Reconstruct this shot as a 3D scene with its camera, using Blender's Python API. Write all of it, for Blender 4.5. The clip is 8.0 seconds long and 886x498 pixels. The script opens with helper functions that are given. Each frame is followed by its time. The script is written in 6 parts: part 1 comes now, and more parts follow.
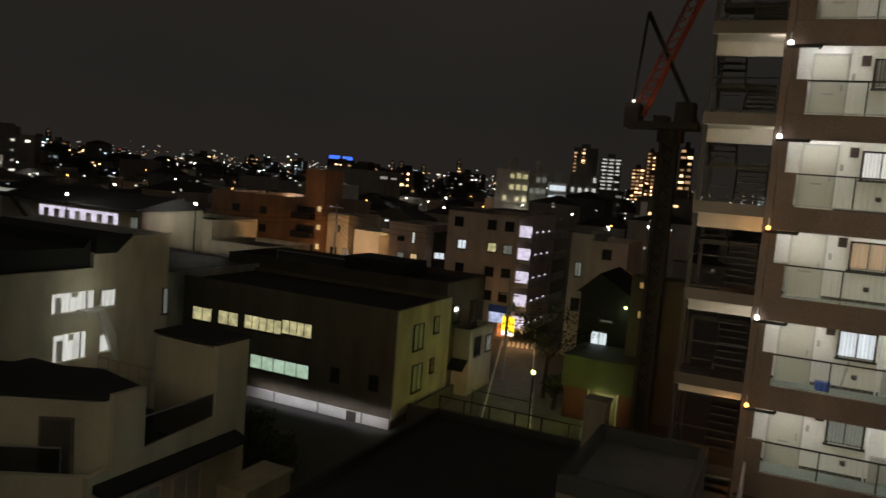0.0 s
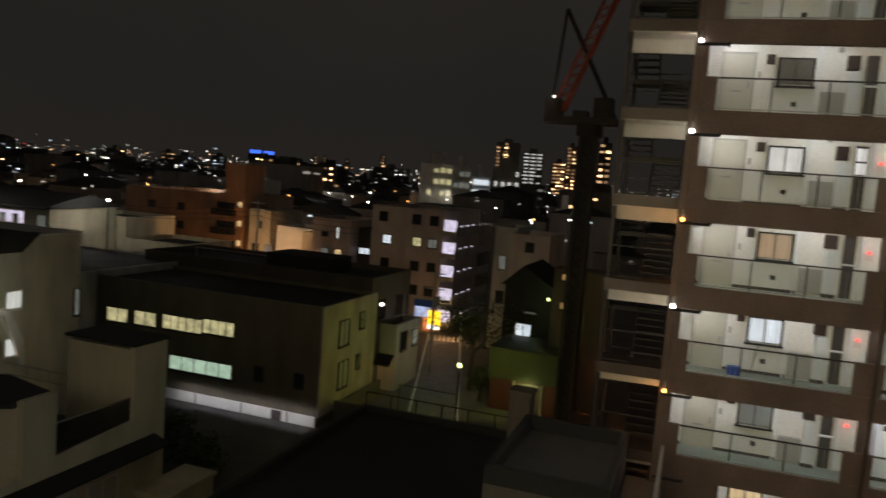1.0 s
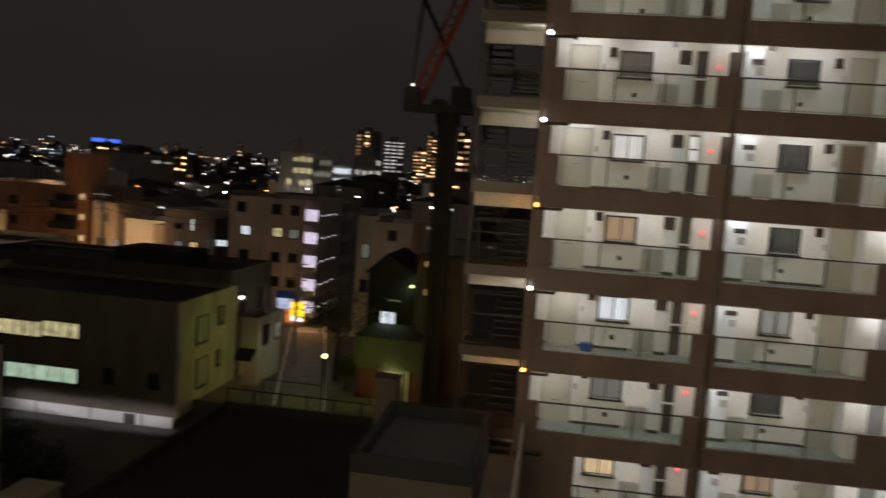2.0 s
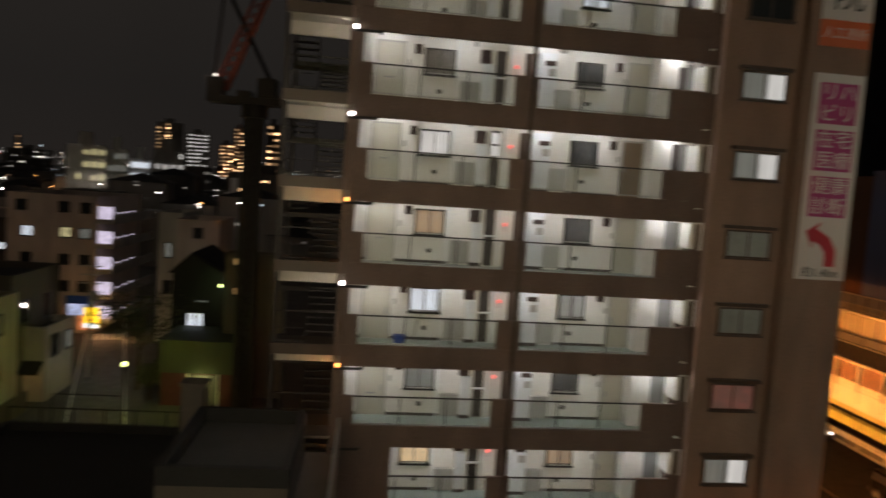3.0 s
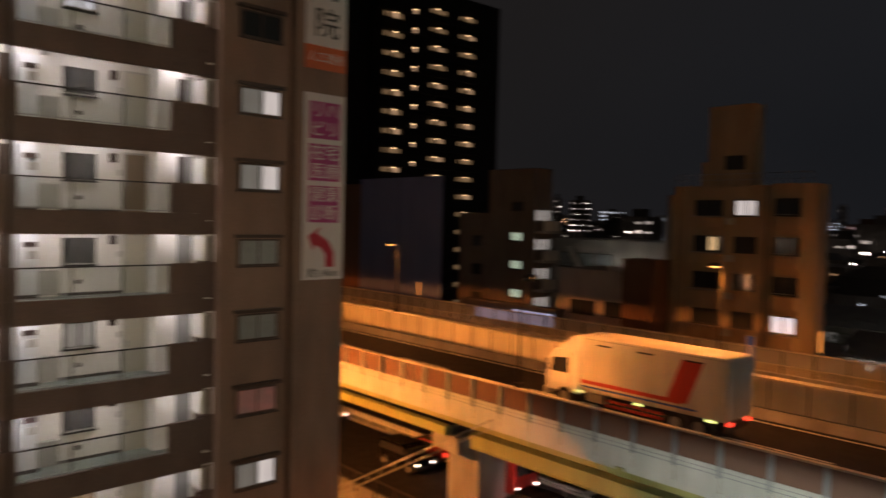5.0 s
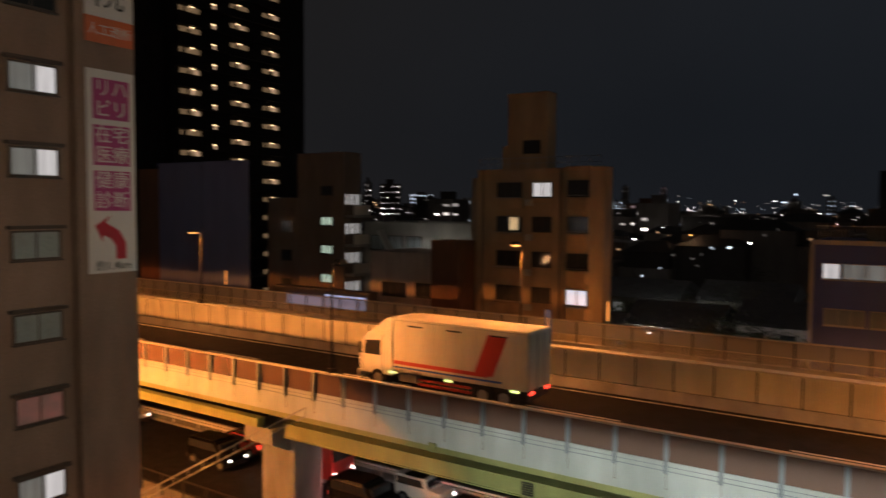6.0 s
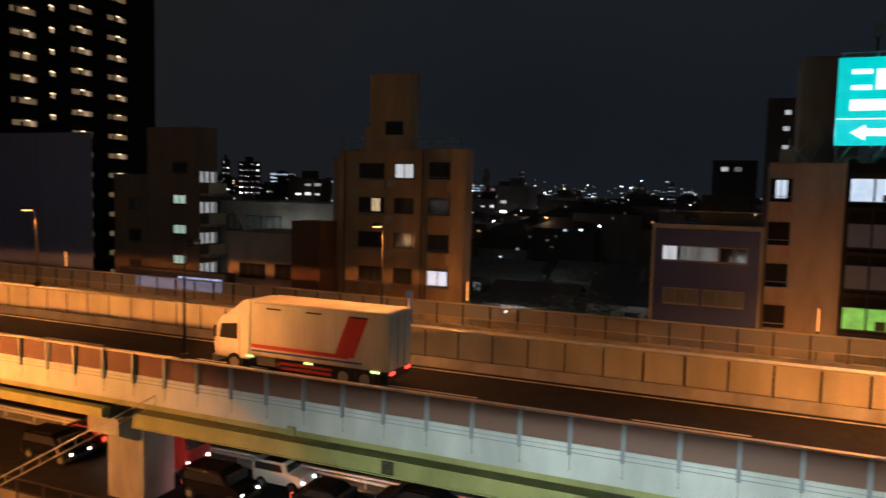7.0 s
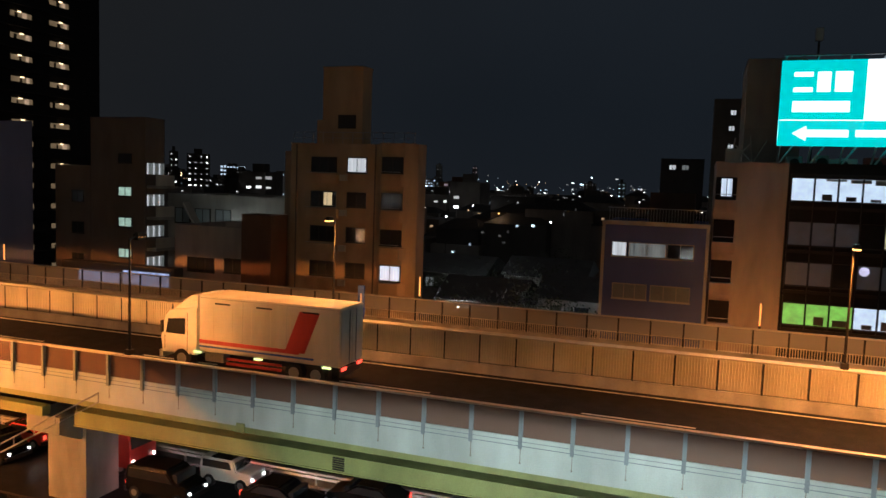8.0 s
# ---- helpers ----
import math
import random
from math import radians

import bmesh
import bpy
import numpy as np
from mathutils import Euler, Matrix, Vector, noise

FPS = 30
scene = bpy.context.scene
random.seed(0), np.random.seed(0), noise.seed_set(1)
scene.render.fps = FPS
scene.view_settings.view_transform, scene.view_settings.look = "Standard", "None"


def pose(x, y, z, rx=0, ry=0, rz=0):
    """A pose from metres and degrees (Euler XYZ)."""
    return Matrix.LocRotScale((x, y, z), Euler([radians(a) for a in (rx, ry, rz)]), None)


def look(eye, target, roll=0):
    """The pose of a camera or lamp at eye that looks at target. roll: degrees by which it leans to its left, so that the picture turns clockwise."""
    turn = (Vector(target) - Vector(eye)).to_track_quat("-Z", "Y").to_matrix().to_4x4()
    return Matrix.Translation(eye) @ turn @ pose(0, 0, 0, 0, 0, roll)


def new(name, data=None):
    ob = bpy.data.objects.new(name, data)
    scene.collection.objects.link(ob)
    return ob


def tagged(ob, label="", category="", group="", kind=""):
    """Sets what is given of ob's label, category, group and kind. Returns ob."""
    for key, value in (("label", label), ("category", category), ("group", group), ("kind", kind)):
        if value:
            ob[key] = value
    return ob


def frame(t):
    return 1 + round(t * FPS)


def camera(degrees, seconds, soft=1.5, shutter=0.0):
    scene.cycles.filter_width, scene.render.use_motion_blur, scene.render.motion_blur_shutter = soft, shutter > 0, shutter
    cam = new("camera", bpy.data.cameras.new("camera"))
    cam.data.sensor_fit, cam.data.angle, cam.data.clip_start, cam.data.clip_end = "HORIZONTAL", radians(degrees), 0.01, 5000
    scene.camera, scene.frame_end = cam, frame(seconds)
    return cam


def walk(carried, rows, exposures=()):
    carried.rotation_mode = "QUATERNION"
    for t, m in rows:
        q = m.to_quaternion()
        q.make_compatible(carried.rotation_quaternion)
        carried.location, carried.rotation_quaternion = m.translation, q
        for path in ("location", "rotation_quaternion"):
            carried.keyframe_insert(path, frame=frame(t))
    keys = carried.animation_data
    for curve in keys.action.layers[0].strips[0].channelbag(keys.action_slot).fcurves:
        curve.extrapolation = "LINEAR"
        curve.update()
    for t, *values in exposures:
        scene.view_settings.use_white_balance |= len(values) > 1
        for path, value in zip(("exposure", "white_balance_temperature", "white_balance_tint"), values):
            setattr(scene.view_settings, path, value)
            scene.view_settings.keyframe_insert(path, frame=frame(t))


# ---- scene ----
# The camera: a hand-held pan from an open gallery on an upper floor
cam = camera(61.8, 8.0, soft=1.5, shutter=0.8)
ROWS = [
    (0.0, 0.000, 0.000, 17.500, 84.62, -4.68, 25.26),
    (0.5, -0.015, 0.027, 17.491, 84.66, -4.69, 22.87),
    (1.0, -0.005, 0.040, 17.490, 84.67, -4.47, 19.41),
    (2.5, 0.087, 0.085, 17.462, 84.75, -3.95, 1.92),
    (3.0, 0.139, 0.114, 17.468, 85.16, -3.88, -5.65),
    (3.5, 0.222, 0.104, 17.496, 85.83, -3.65, -13.70),
    (4.0, 0.242, 0.064, 17.532, 86.64, -3.14, -22.46),
    (4.5, 0.298, 0.118, 17.544, 87.39, -2.42, -31.73),
    (5.0, 0.323, 0.120, 17.518, 87.73, -1.36, -41.93),
    (6.5, 0.580, 0.064, 17.541, 85.93, -0.71, -61.95),
    (7.0, 0.606, 0.041, 17.544, 85.39, -1.37, -66.96),
    (7.5, 0.635, 0.060, 17.546, 85.29, -1.83, -69.56),
    (8.0, 0.639, 0.053, 17.546, 85.11, -1.99, -70.58),
]
walk(cam, [(t, pose(x, y, z, rx, ry, rz)) for t, x, y, z, rx, ry, rz in ROWS],
     exposures=((0.0, 0.12, 6700, 9), (1.0, 0.06, 6650, 10), (2.5, 0.0, 6750, 13), (3.0, -0.06, 6750, 14), (3.5, -0.1, 6750, 16), (4.0, -0.14, 6700, 19),
                (5.0, -0.12, 7150, 25), (6.5, -0.02, 6250, 16), (7.0, 0.0, 6050, 14), (8.0, 0.04, 5850, 11)))

# ---- night sky: a dim glow of city light ----
world = bpy.data.worlds.new("night_sky")
scene.world = world
world.use_nodes = True
wn, wl = world.node_tree.nodes, world.node_tree.links
wn.clear()
w_out, w_bg = wn.new("ShaderNodeOutputWorld"), wn.new("ShaderNodeBackground")
w_tc, w_sep, w_ramp = wn.new("ShaderNodeTexCoord"), wn.new("ShaderNodeSeparateXYZ"), wn.new("ShaderNodeValToRGB")
w_noise, w_mix = wn.new("ShaderNodeTexNoise"), wn.new("ShaderNodeMix")
w_mix.data_type, w_mix.blend_type = "RGBA", "MULTIPLY"
w_mix.inputs[0].default_value = 0.4
w_noise.inputs["Scale"].default_value, w_noise.inputs["Detail"].default_value = 2.2, 3
el = w_ramp.color_ramp.elements
el[0].position, el[0].color = 0.0, (0.88, 0.86, 0.86, 1)
el[1].position, el[1].color = 0.5, (1.15, 1.12, 1.08, 1)
e2 = el.new(0.1)
e2.color = (0.82, 0.84, 0.86, 1)
w_side, w_tone = wn.new("ShaderNodeValToRGB"), wn.new("ShaderNodeMix")
w_tone.data_type, w_tone.blend_type = "RGBA", "MULTIPLY"
w_tone.inputs[0].default_value = 1.0
sd = w_side.color_ramp.elements
sd[0].position, sd[0].color = 0.72, (0.0128, 0.0132, 0.0136, 1)
sd[1].position, sd[1].color = 0.97, (0.0105, 0.0130, 0.0158, 1)
s3 = sd.new(0.0)
s3.color = (0.0185, 0.0165, 0.0148, 1)
wl.new(w_sep.outputs[0], w_side.inputs[0])
wl.new(w_ramp.outputs[0], w_tone.inputs[6])
wl.new(w_side.outputs[0], w_tone.inputs[7])
wl.new(w_tc.outputs["Generated"], w_sep.inputs[0])
wl.new(w_sep.outputs[2], w_ramp.inputs[0])
wl.new(w_tc.outputs["Generated"], w_noise.inputs["Vector"])
wl.new(w_tone.outputs[2], w_mix.inputs[6])
wl.new(w_noise.outputs[0], w_mix.inputs[7])
wl.new(w_mix.outputs[2], w_bg.inputs[0])
w_bg.inputs[1].default_value = 1.25
wl.new(w_bg.outputs[0], w_out.inputs[0])


def lamp(name, kind, m, watts, colour, **settings):
    data = bpy.data.lights.new(name, kind)
    data.energy, data.color = watts, colour
    if kind == "AREA":
        data.shape, data.size, data.size_y = "RECTANGLE", settings.get("size", 1), settings.get("size_y", 1)
        data.spread = radians(settings.get("spread", 180))
    if kind == "SPOT":
        data.spot_size, data.spot_blend = radians(settings.get("cone", 150)), settings.get("blend", 0.4)
    if kind in ("SPOT", "POINT"):
        data.shadow_soft_size = settings.get("radius", 0.15)
    ob = new(name, data)
    ob.matrix_world = m
    return ob


SODIUM = (1.0, 0.33, 0.062)
COOL = (0.965, 0.965, 1.0)
DOWN = pose(0, 0, 0)

# ---- materials ----


def nodes_of(name):
    m = bpy.data.materials.new(name)
    m.use_nodes = True
    nt = m.node_tree
    return m, nt.nodes, nt.links, nt.nodes["Principled BSDF"]


def surface(name, colour, rough=0.7, scale=3.0, vary=0.25, bump=0.15, metal=0.0, stain=0.25, each=0.0, spec=0.5, island=0.0):
    """A painted, cast or worn surface: broad stains, fine grain and relief."""
    m, n, l, p = nodes_of(name)
    geo = n.new("ShaderNodeNewGeometry")
    big, fine = n.new("ShaderNodeTexNoise"), n.new("ShaderNodeTexNoise")
    big.inputs["Scale"].default_value, big.inputs["Detail"].default_value = scale * 0.14, 5
    fine.inputs["Scale"].default_value, fine.inputs["Detail"].default_value = scale * 4, 3
    stretch = n.new("ShaderNodeMapping")
    stretch.inputs["Scale"].default_value = (1, 1, 0.35)
    l.new(geo.outputs["Position"], stretch.inputs[0])
    l.new(stretch.outputs[0], big.inputs["Vector"])
    l.new(geo.outputs["Position"], fine.inputs["Vector"])
    r1, r2 = n.new("ShaderNodeMapRange"), n.new("ShaderNodeMapRange")
    for r, lo, hi in ((r1, 1 - stain, 1 + stain * 0.5), (r2, 1 - vary * 0.5, 1 + vary * 0.5)):
        r.inputs[1].default_value, r.inputs[2].default_value = 0.3, 0.7
        r.inputs[3].default_value, r.inputs[4].default_value = lo, hi
    l.new(big.outputs[0], r1.inputs[0])
    l.new(fine.outputs[0], r2.inputs[0])
    mul = n.new("ShaderNodeMath")
    mul.operation = "MULTIPLY"
    l.new(r1.outputs[0], mul.inputs[0])
    l.new(r2.outputs[0], mul.inputs[1])
    last = mul.outputs[0]
    if island:
        isl = n.new("ShaderNodeMapRange")
        isl.inputs[3].default_value, isl.inputs[4].default_value = 1 - island, 1 + island
        mi = n.new("ShaderNodeMath")
        mi.operation = "MULTIPLY"
        l.new(geo.outputs["Random Per Island"], isl.inputs[0])
        l.new(last, mi.inputs[0])
        l.new(isl.outputs[0], mi.inputs[1])
        last = mi.outputs[0]
    if each:
        info, r3, mu = n.new("ShaderNodeObjectInfo"), n.new("ShaderNodeMapRange"), n.new("ShaderNodeMath")
        r3.inputs[3].default_value, r3.inputs[4].default_value = 1 - each, 1 + each
        mu.operation = "MULTIPLY"
        l.new(info.outputs["Random"], r3.inputs[0])
        l.new(last, mu.inputs[0])
        l.new(r3.outputs[0], mu.inputs[1])
        last = mu.outputs[0]
    tint = n.new("ShaderNodeVectorMath")
    tint.operation = "SCALE"
    tint.inputs[0].default_value = colour
    l.new(last, tint.inputs["Scale"])
    l.new(tint.outputs[0], p.inputs["Base Color"])
    p.inputs["Roughness"].default_value, p.inputs["Metallic"].default_value = rough, metal
    p.inputs["Specular IOR Level"].default_value = spec
    if bump:
        b = n.new("ShaderNodeBump")
        b.inputs["Strength"].default_value, b.inputs["Distance"].default_value = bump, 0.02
        l.new(fine.outputs[0], b.inputs["Height"])
        l.new(b.outputs[0], p.inputs["Normal"])
    return m


def glow(name, colour, strength, folds=0.0, blotch=0.0):
    """Something lit: a lamp, a lit pane with the folds of a curtain or the unevenness of a room behind it, or a wall
    that glows in place of lamplight.
    """
    m, n, l, p = nodes_of(name)
    p.inputs["Base Color"].default_value = (0.2, 0.2, 0.2, 1)
    p.inputs["Roughness"].default_value = 0.3
    p.inputs["Emission Color"].default_value = (*colour, 1)
    p.inputs["Emission Strength"].default_value = strength
    if folds or blotch:
        geo, tex = n.new("ShaderNodeNewGeometry"), n.new("ShaderNodeTexNoise")
        mp, r = n.new("ShaderNodeMapping"), n.new("ShaderNodeMapRange")
        mp.inputs["Scale"].default_value = (5, 5, 0.25) if folds else (1.3, 1.3, 1.6)
        tex.inputs["Scale"].default_value = 1.6
        d = folds or blotch
        r.inputs[1].default_value, r.inputs[2].default_value = 0.3, 0.7
        r.inputs[3].default_value, r.inputs[4].default_value = strength * (1 - d), strength * (1 + d * 0.4)
        l.new(geo.outputs["Position"], mp.inputs[0])
        l.new(mp.outputs[0], tex.inputs["Vector"])
        l.new(tex.outputs[0], r.inputs[0])
        l.new(r.outputs[0], p.inputs["Emission Strength"])
    return m


def glow_each(name, colour, strength):
    """Far lights of one colour, each of its own brightness: most faint, a few bright."""
    m, n, l, p = nodes_of(name)
    p.inputs["Base Color"].default_value = (0.1, 0.1, 0.1, 1)
    p.inputs["Emission Color"].default_value = (*colour, 1)
    geo, power, mul = n.new("ShaderNodeNewGeometry"), n.new("ShaderNodeMath"), n.new("ShaderNodeMapRange")
    power.operation = "POWER"
    power.inputs[1].default_value = 3.0
    mul.inputs[3].default_value, mul.inputs[4].default_value = strength * 0.12, strength * 3.2
    l.new(geo.outputs["Random Per Island"], power.inputs[0])
    l.new(power.outputs[0], mul.inputs[0])
    l.new(mul.outputs[0], p.inputs["Emission Strength"])
    return m


def clear_panel(name, colour, see=0.6, rough=0.15):
    """A thin clear or smoked sheet: part light straight through, part its own haze and gloss."""
    m, n, l, p = nodes_of(name)
    p.inputs["Base Color"].default_value = (*colour, 1)
    p.inputs["Roughness"].default_value = rough
    mix, tr = n.new("ShaderNodeMixShader"), n.new("ShaderNodeBsdfTransparent")
    tr.inputs[0].default_value = (0.98, 0.985, 0.98, 1)
    mix.inputs[0].default_value = see
    l.new(p.outputs[0], mix.inputs[1])
    l.new(tr.outputs[0], mix.inputs[2])
    l.new(mix.outputs[0], n["Material Output"].inputs[0])
    return m


M = {
    "brown_wall": surface("brown_spray_tile", (0.142, 0.098, 0.08), 0.75, 6, 0.35, 0.3),
    "brown_wing": surface("grey_brown_tile", (0.265, 0.172, 0.125), 0.7, 6, 0.3, 0.3),
    "brown_trim": surface("dark_brown_trim", (0.07, 0.045, 0.032), 0.5, 5, 0.2, 0.1),
    "white_wall": surface("white_render", (0.76, 0.77, 0.73), 0.8, 5, 0.15, 0.2, stain=0.12),
    "door_paint": surface("pale_green_grey_steel", (0.50, 0.50, 0.425), 0.45, 4, 0.08, 0.05, stain=0.1),
    "door_brown": surface("brown_steel_door", (0.22, 0.17, 0.12), 0.45, 4, 0.08, 0.05),
    "grey_floor": surface("green_grey_vinyl", (0.26, 0.32, 0.29), 0.55, 5, 0.15, 0.05),
    "dark_metal": surface("dark_bronze_metal", (0.022, 0.019, 0.017), 0.6, 4, 0.2, 0.05, 0.2),
    "steel": surface("galvanised_steel", (0.36, 0.37, 0.38), 0.45, 4, 0.2, 0.05, 0.7),
    "grey_post": surface("blue_grey_steel_post", (0.22, 0.26, 0.28), 0.5, 4, 0.2, 0.05, 0.3),
    "meter": surface("dark_red_brown_box", (0.05, 0.031, 0.026), 0.6, 4, 0.2, 0.05),
    "shaft": surface("dark_shaft_door", (0.07, 0.06, 0.055), 0.6, 4, 0.2, 0.05),
    "pipe_white": surface("white_duct", (0.72, 0.78, 0.80), 0.5, 4, 0.08, 0.03, stain=0.1),
    # white wall toned down to grey for the shade in the recess
    "recess_shade": surface("shaded_grey_wall", (0.24, 0.25, 0.24), 0.7, 4, 0.1, 0.03),
    "ac_grey": surface("grey_plastic", (0.42, 0.43, 0.40), 0.5, 4, 0.1, 0.03),
    "dark_glass": surface("dark_window_glass", (0.03, 0.033, 0.036), 0.08, 1, 0.1, 0.0),
    "umber_pane": surface("curtained_window", (0.13, 0.115, 0.10), 0.3, 3, 0.3, 0.0),
    "frost_glass": surface("frosted_window_glass", (0.30, 0.34, 0.34), 0.35, 3, 0.2, 0.05),
    "concrete": surface("grey_concrete", (0.33, 0.32, 0.30), 0.85, 5, 0.3, 0.3, stain=0.35),
    "pale_fascia": surface("pale_green_painted_concrete", (0.50, 0.56, 0.52), 0.6, 5, 0.15, 0.1, stain=0.22),
    "girder": surface("yellow_green_painted_steel", (0.30, 0.33, 0.12), 0.5, 4, 0.15, 0.05, stain=0.3),
    "rust": surface("rust_stain", (0.24, 0.2, 0.15), 0.8, 6, 0.3, 0.1),
    "olive_wall": surface("dark_olive_render", (0.135, 0.118, 0.08), 0.8, 5, 0.25, 0.2),
    "town_wall": surface("town_house_walls", (0.125, 0.113, 0.1), 0.85, 3, 0.3, 0.1, island=0.75),
    "umber_wall": surface("umber_tile", (0.15, 0.115, 0.095), 0.8, 5, 0.25, 0.2),
    "asphalt": surface("worn_asphalt", (0.021, 0.021, 0.022), 0.95, 8, 0.5, 0.4, spec=0.08),
    "street": surface("pale_worn_asphalt", (0.11, 0.11, 0.112), 0.85, 8, 0.4, 0.3),
    "line": surface("white_road_paint", (0.62, 0.62, 0.58), 0.7, 8, 0.35, 0.1, stain=0.35),
    "corrugated": surface("beige_noise_panel", (0.64, 0.60, 0.49), 0.6, 4, 0.15, 0.05, each=0.06),
    "cap": surface("pale_capping", (0.55, 0.51, 0.42), 0.6, 4, 0.15, 0.05),
    "roof_dark": surface("dark_roof_sheet", (0.013, 0.013, 0.013), 0.8, 4, 0.4, 0.3),
    "roof_grey": surface("grey_roof_membrane", (0.032, 0.034, 0.033), 0.85, 3, 0.3, 0.2, stain=0.45),
    "roof_slate": surface("worn_grey_roof_tile", (0.1, 0.1, 0.1), 0.75, 5, 0.35, 0.3),
    "beige_wall": surface("beige_render", (0.46, 0.41, 0.31), 0.8, 5, 0.2, 0.2),
    "ochre_wall": surface("ochre_render", (0.40, 0.30, 0.19), 0.8, 5, 0.2, 0.2),
    "orange_tile": surface("orange_brown_tile", (0.22, 0.115, 0.055), 0.7, 6, 0.25, 0.2),
    "pink_wall": surface("pinkish_render", (0.47, 0.38, 0.34), 0.8, 5, 0.2, 0.2),
    "dark_wall": surface("dark_grey_brown_wall", (0.078, 0.067, 0.055), 0.8, 5, 0.25, 0.2),
    "black_wall": surface("near_black_tile", (0.022, 0.02, 0.02), 0.7, 5, 0.25, 0.1, spec=0.15),
    "brown_panel": surface("red_brown_cladding", (0.16, 0.075, 0.04), 0.7, 5, 0.25, 0.2),
    "violet_wall": surface("violet_grey_cladding", (0.15, 0.18, 0.36), 0.6, 4, 0.1, 0.05, stain=0.12),
    "blue_wall": surface("blue_violet_cladding", (0.13, 0.17, 0.46), 0.6, 4, 0.1, 0.05, stain=0.12),
    "pale_trim": surface("pale_trim", (0.55, 0.53, 0.48), 0.6, 5, 0.1, 0.05),
    "grey_house": surface("grey_house_wall", (0.38, 0.36, 0.32), 0.8, 5, 0.25, 0.2),
    "green_wall": surface("green_coated_roof", (0.045, 0.052, 0.026), 0.7, 5, 0.2, 0.2),
    "red_paint": surface("red_paint", (0.45, 0.04, 0.03), 0.5, 4, 0.15, 0.05),
    "orange_paint": surface("crane_orange_paint", (0.30, 0.06, 0.035), 0.5, 4, 0.25, 0.05),
    "dull_red": surface("dull_red_paint", (0.075, 0.013, 0.01), 0.7, 4, 0.2, 0.05),
    "white_paint": surface("white_paint", (0.72, 0.71, 0.68), 0.45, 4, 0.1, 0.03, stain=0.12),
    "black_paint": surface("black_car_paint", (0.012, 0.012, 0.013), 0.2, 4, 0.1, 0.0),
    "rubber": surface("black_rubber", (0.02, 0.02, 0.02), 0.85, 6, 0.2, 0.1),
    "blue_paint": surface("blue_sign_paint", (0.02, 0.075, 0.42), 0.5, 4, 0.1, 0.0),
    "pink_sign": surface("magenta_sign_print", (0.46, 0.06, 0.22), 0.5, 4, 0.06, 0.0, stain=0.08),
    "white_sign": surface("white_sign_sheet", (0.74, 0.70, 0.68), 0.5, 4, 0.06, 0.0, stain=0.1),
    "red_sign": surface("red_sign_print", (0.55, 0.03, 0.05), 0.5, 4, 0.06, 0.0),
    "orange_sign": surface("orange_sign_print", (0.72, 0.16, 0.05), 0.5, 4, 0.06, 0.0),
    "black_sign": surface("black_sign_print", (0.03, 0.03, 0.03), 0.5, 4, 0.06, 0.0),
    "bark": surface("bark", (0.09, 0.07, 0.05), 0.9, 6, 0.4, 0.4),
    "leaf": surface("dark_leaves", (0.05, 0.065, 0.03), 0.7, 6, 0.5, 0.0),
    "earth": surface("dark_town_ground", (0.07, 0.068, 0.063), 0.9, 2, 0.4, 0.3),
    "pavement": surface("pale_pavement", (0.26, 0.25, 0.24), 0.85, 6, 0.25, 0.2),
    "smoke": clear_panel("smoked_polycarbonate", (0.225, 0.14, 0.105), 0.28, 0.25),
    "dark_sheet": clear_panel("dark_balustrade_glass", (0.03, 0.03, 0.03), 0.45, 0.1),
    "haze": clear_panel("frosted_barrier_sheet", (0.48, 0.49, 0.50), 0.5, 0.4),
    "clear": clear_panel("clear_balustrade_glass", (0.30, 0.32, 0.31), 0.965, 0.1),
    "lit_cool": glow("lit_window_cool", (0.80, 0.90, 1.0), 0.85, folds=0.3),
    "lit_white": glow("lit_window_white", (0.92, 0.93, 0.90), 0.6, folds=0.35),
    "lit_warm": glow("lit_window_warm", (1.0, 0.72, 0.36), 0.62, folds=0.4),
    "lit_amber": glow("lit_window_amber", (0.62, 0.36, 0.13), 0.42, folds=0.6),
    "lit_yellow": glow("lit_window_yellow", (0.95, 0.87, 0.46), 0.5, blotch=0.6),
    "lit_green": glow("lit_window_pale_green", (0.68, 0.95, 0.72), 0.5, blotch=0.35),
    "lit_lime": glow("lit_blind_lime", (0.30, 0.85, 0.12), 0.6, blotch=0.35),
    "lit_dim": glow("lit_window_dim", (0.75, 0.80, 0.72), 0.16, folds=0.6),
    "lit_red": glow("lit_window_red", (0.55, 0.12, 0.10), 0.17, blotch=0.7),
    "room_dim": glow("dim_office_room", (0.55, 0.62, 0.75), 0.018, blotch=0.8),
    "lit_office": glow("lit_office", (0.74, 0.88, 1.0), 0.85, blotch=0.15),
    "lit_blue_strip": glow("lit_blue_strip", (0.55, 0.66, 1.0), 0.75, blotch=0.6),
    "tube_orange": glow("orange_light_tube", (1.0, 0.36, 0.07), 1.8),
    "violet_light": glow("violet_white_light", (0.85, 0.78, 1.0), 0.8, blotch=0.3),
    "bulb_white": glow("bulb_white", (1.0, 0.97, 0.92), 14),
    "bulb_sodium": glow("bulb_sodium", (1.0, 0.42, 0.10), 5),
    "bulb_green": glow("bulb_green", (0.85, 1.0, 0.35), 3.2),
    "bulb_tower": glow("bulb_tower", (1.0, 0.70, 0.36), 2.6),
    # the next two make tower walls emit, in place of lamplight on them
    "glowing_wall": glow("glowing_gallery_wall", (0.75, 0.5, 0.3), 0.65, blotch=0.5),
    "tower_recess": glow("glowing_recess", (0.55, 0.36, 0.18), 0.28, blotch=0.5),
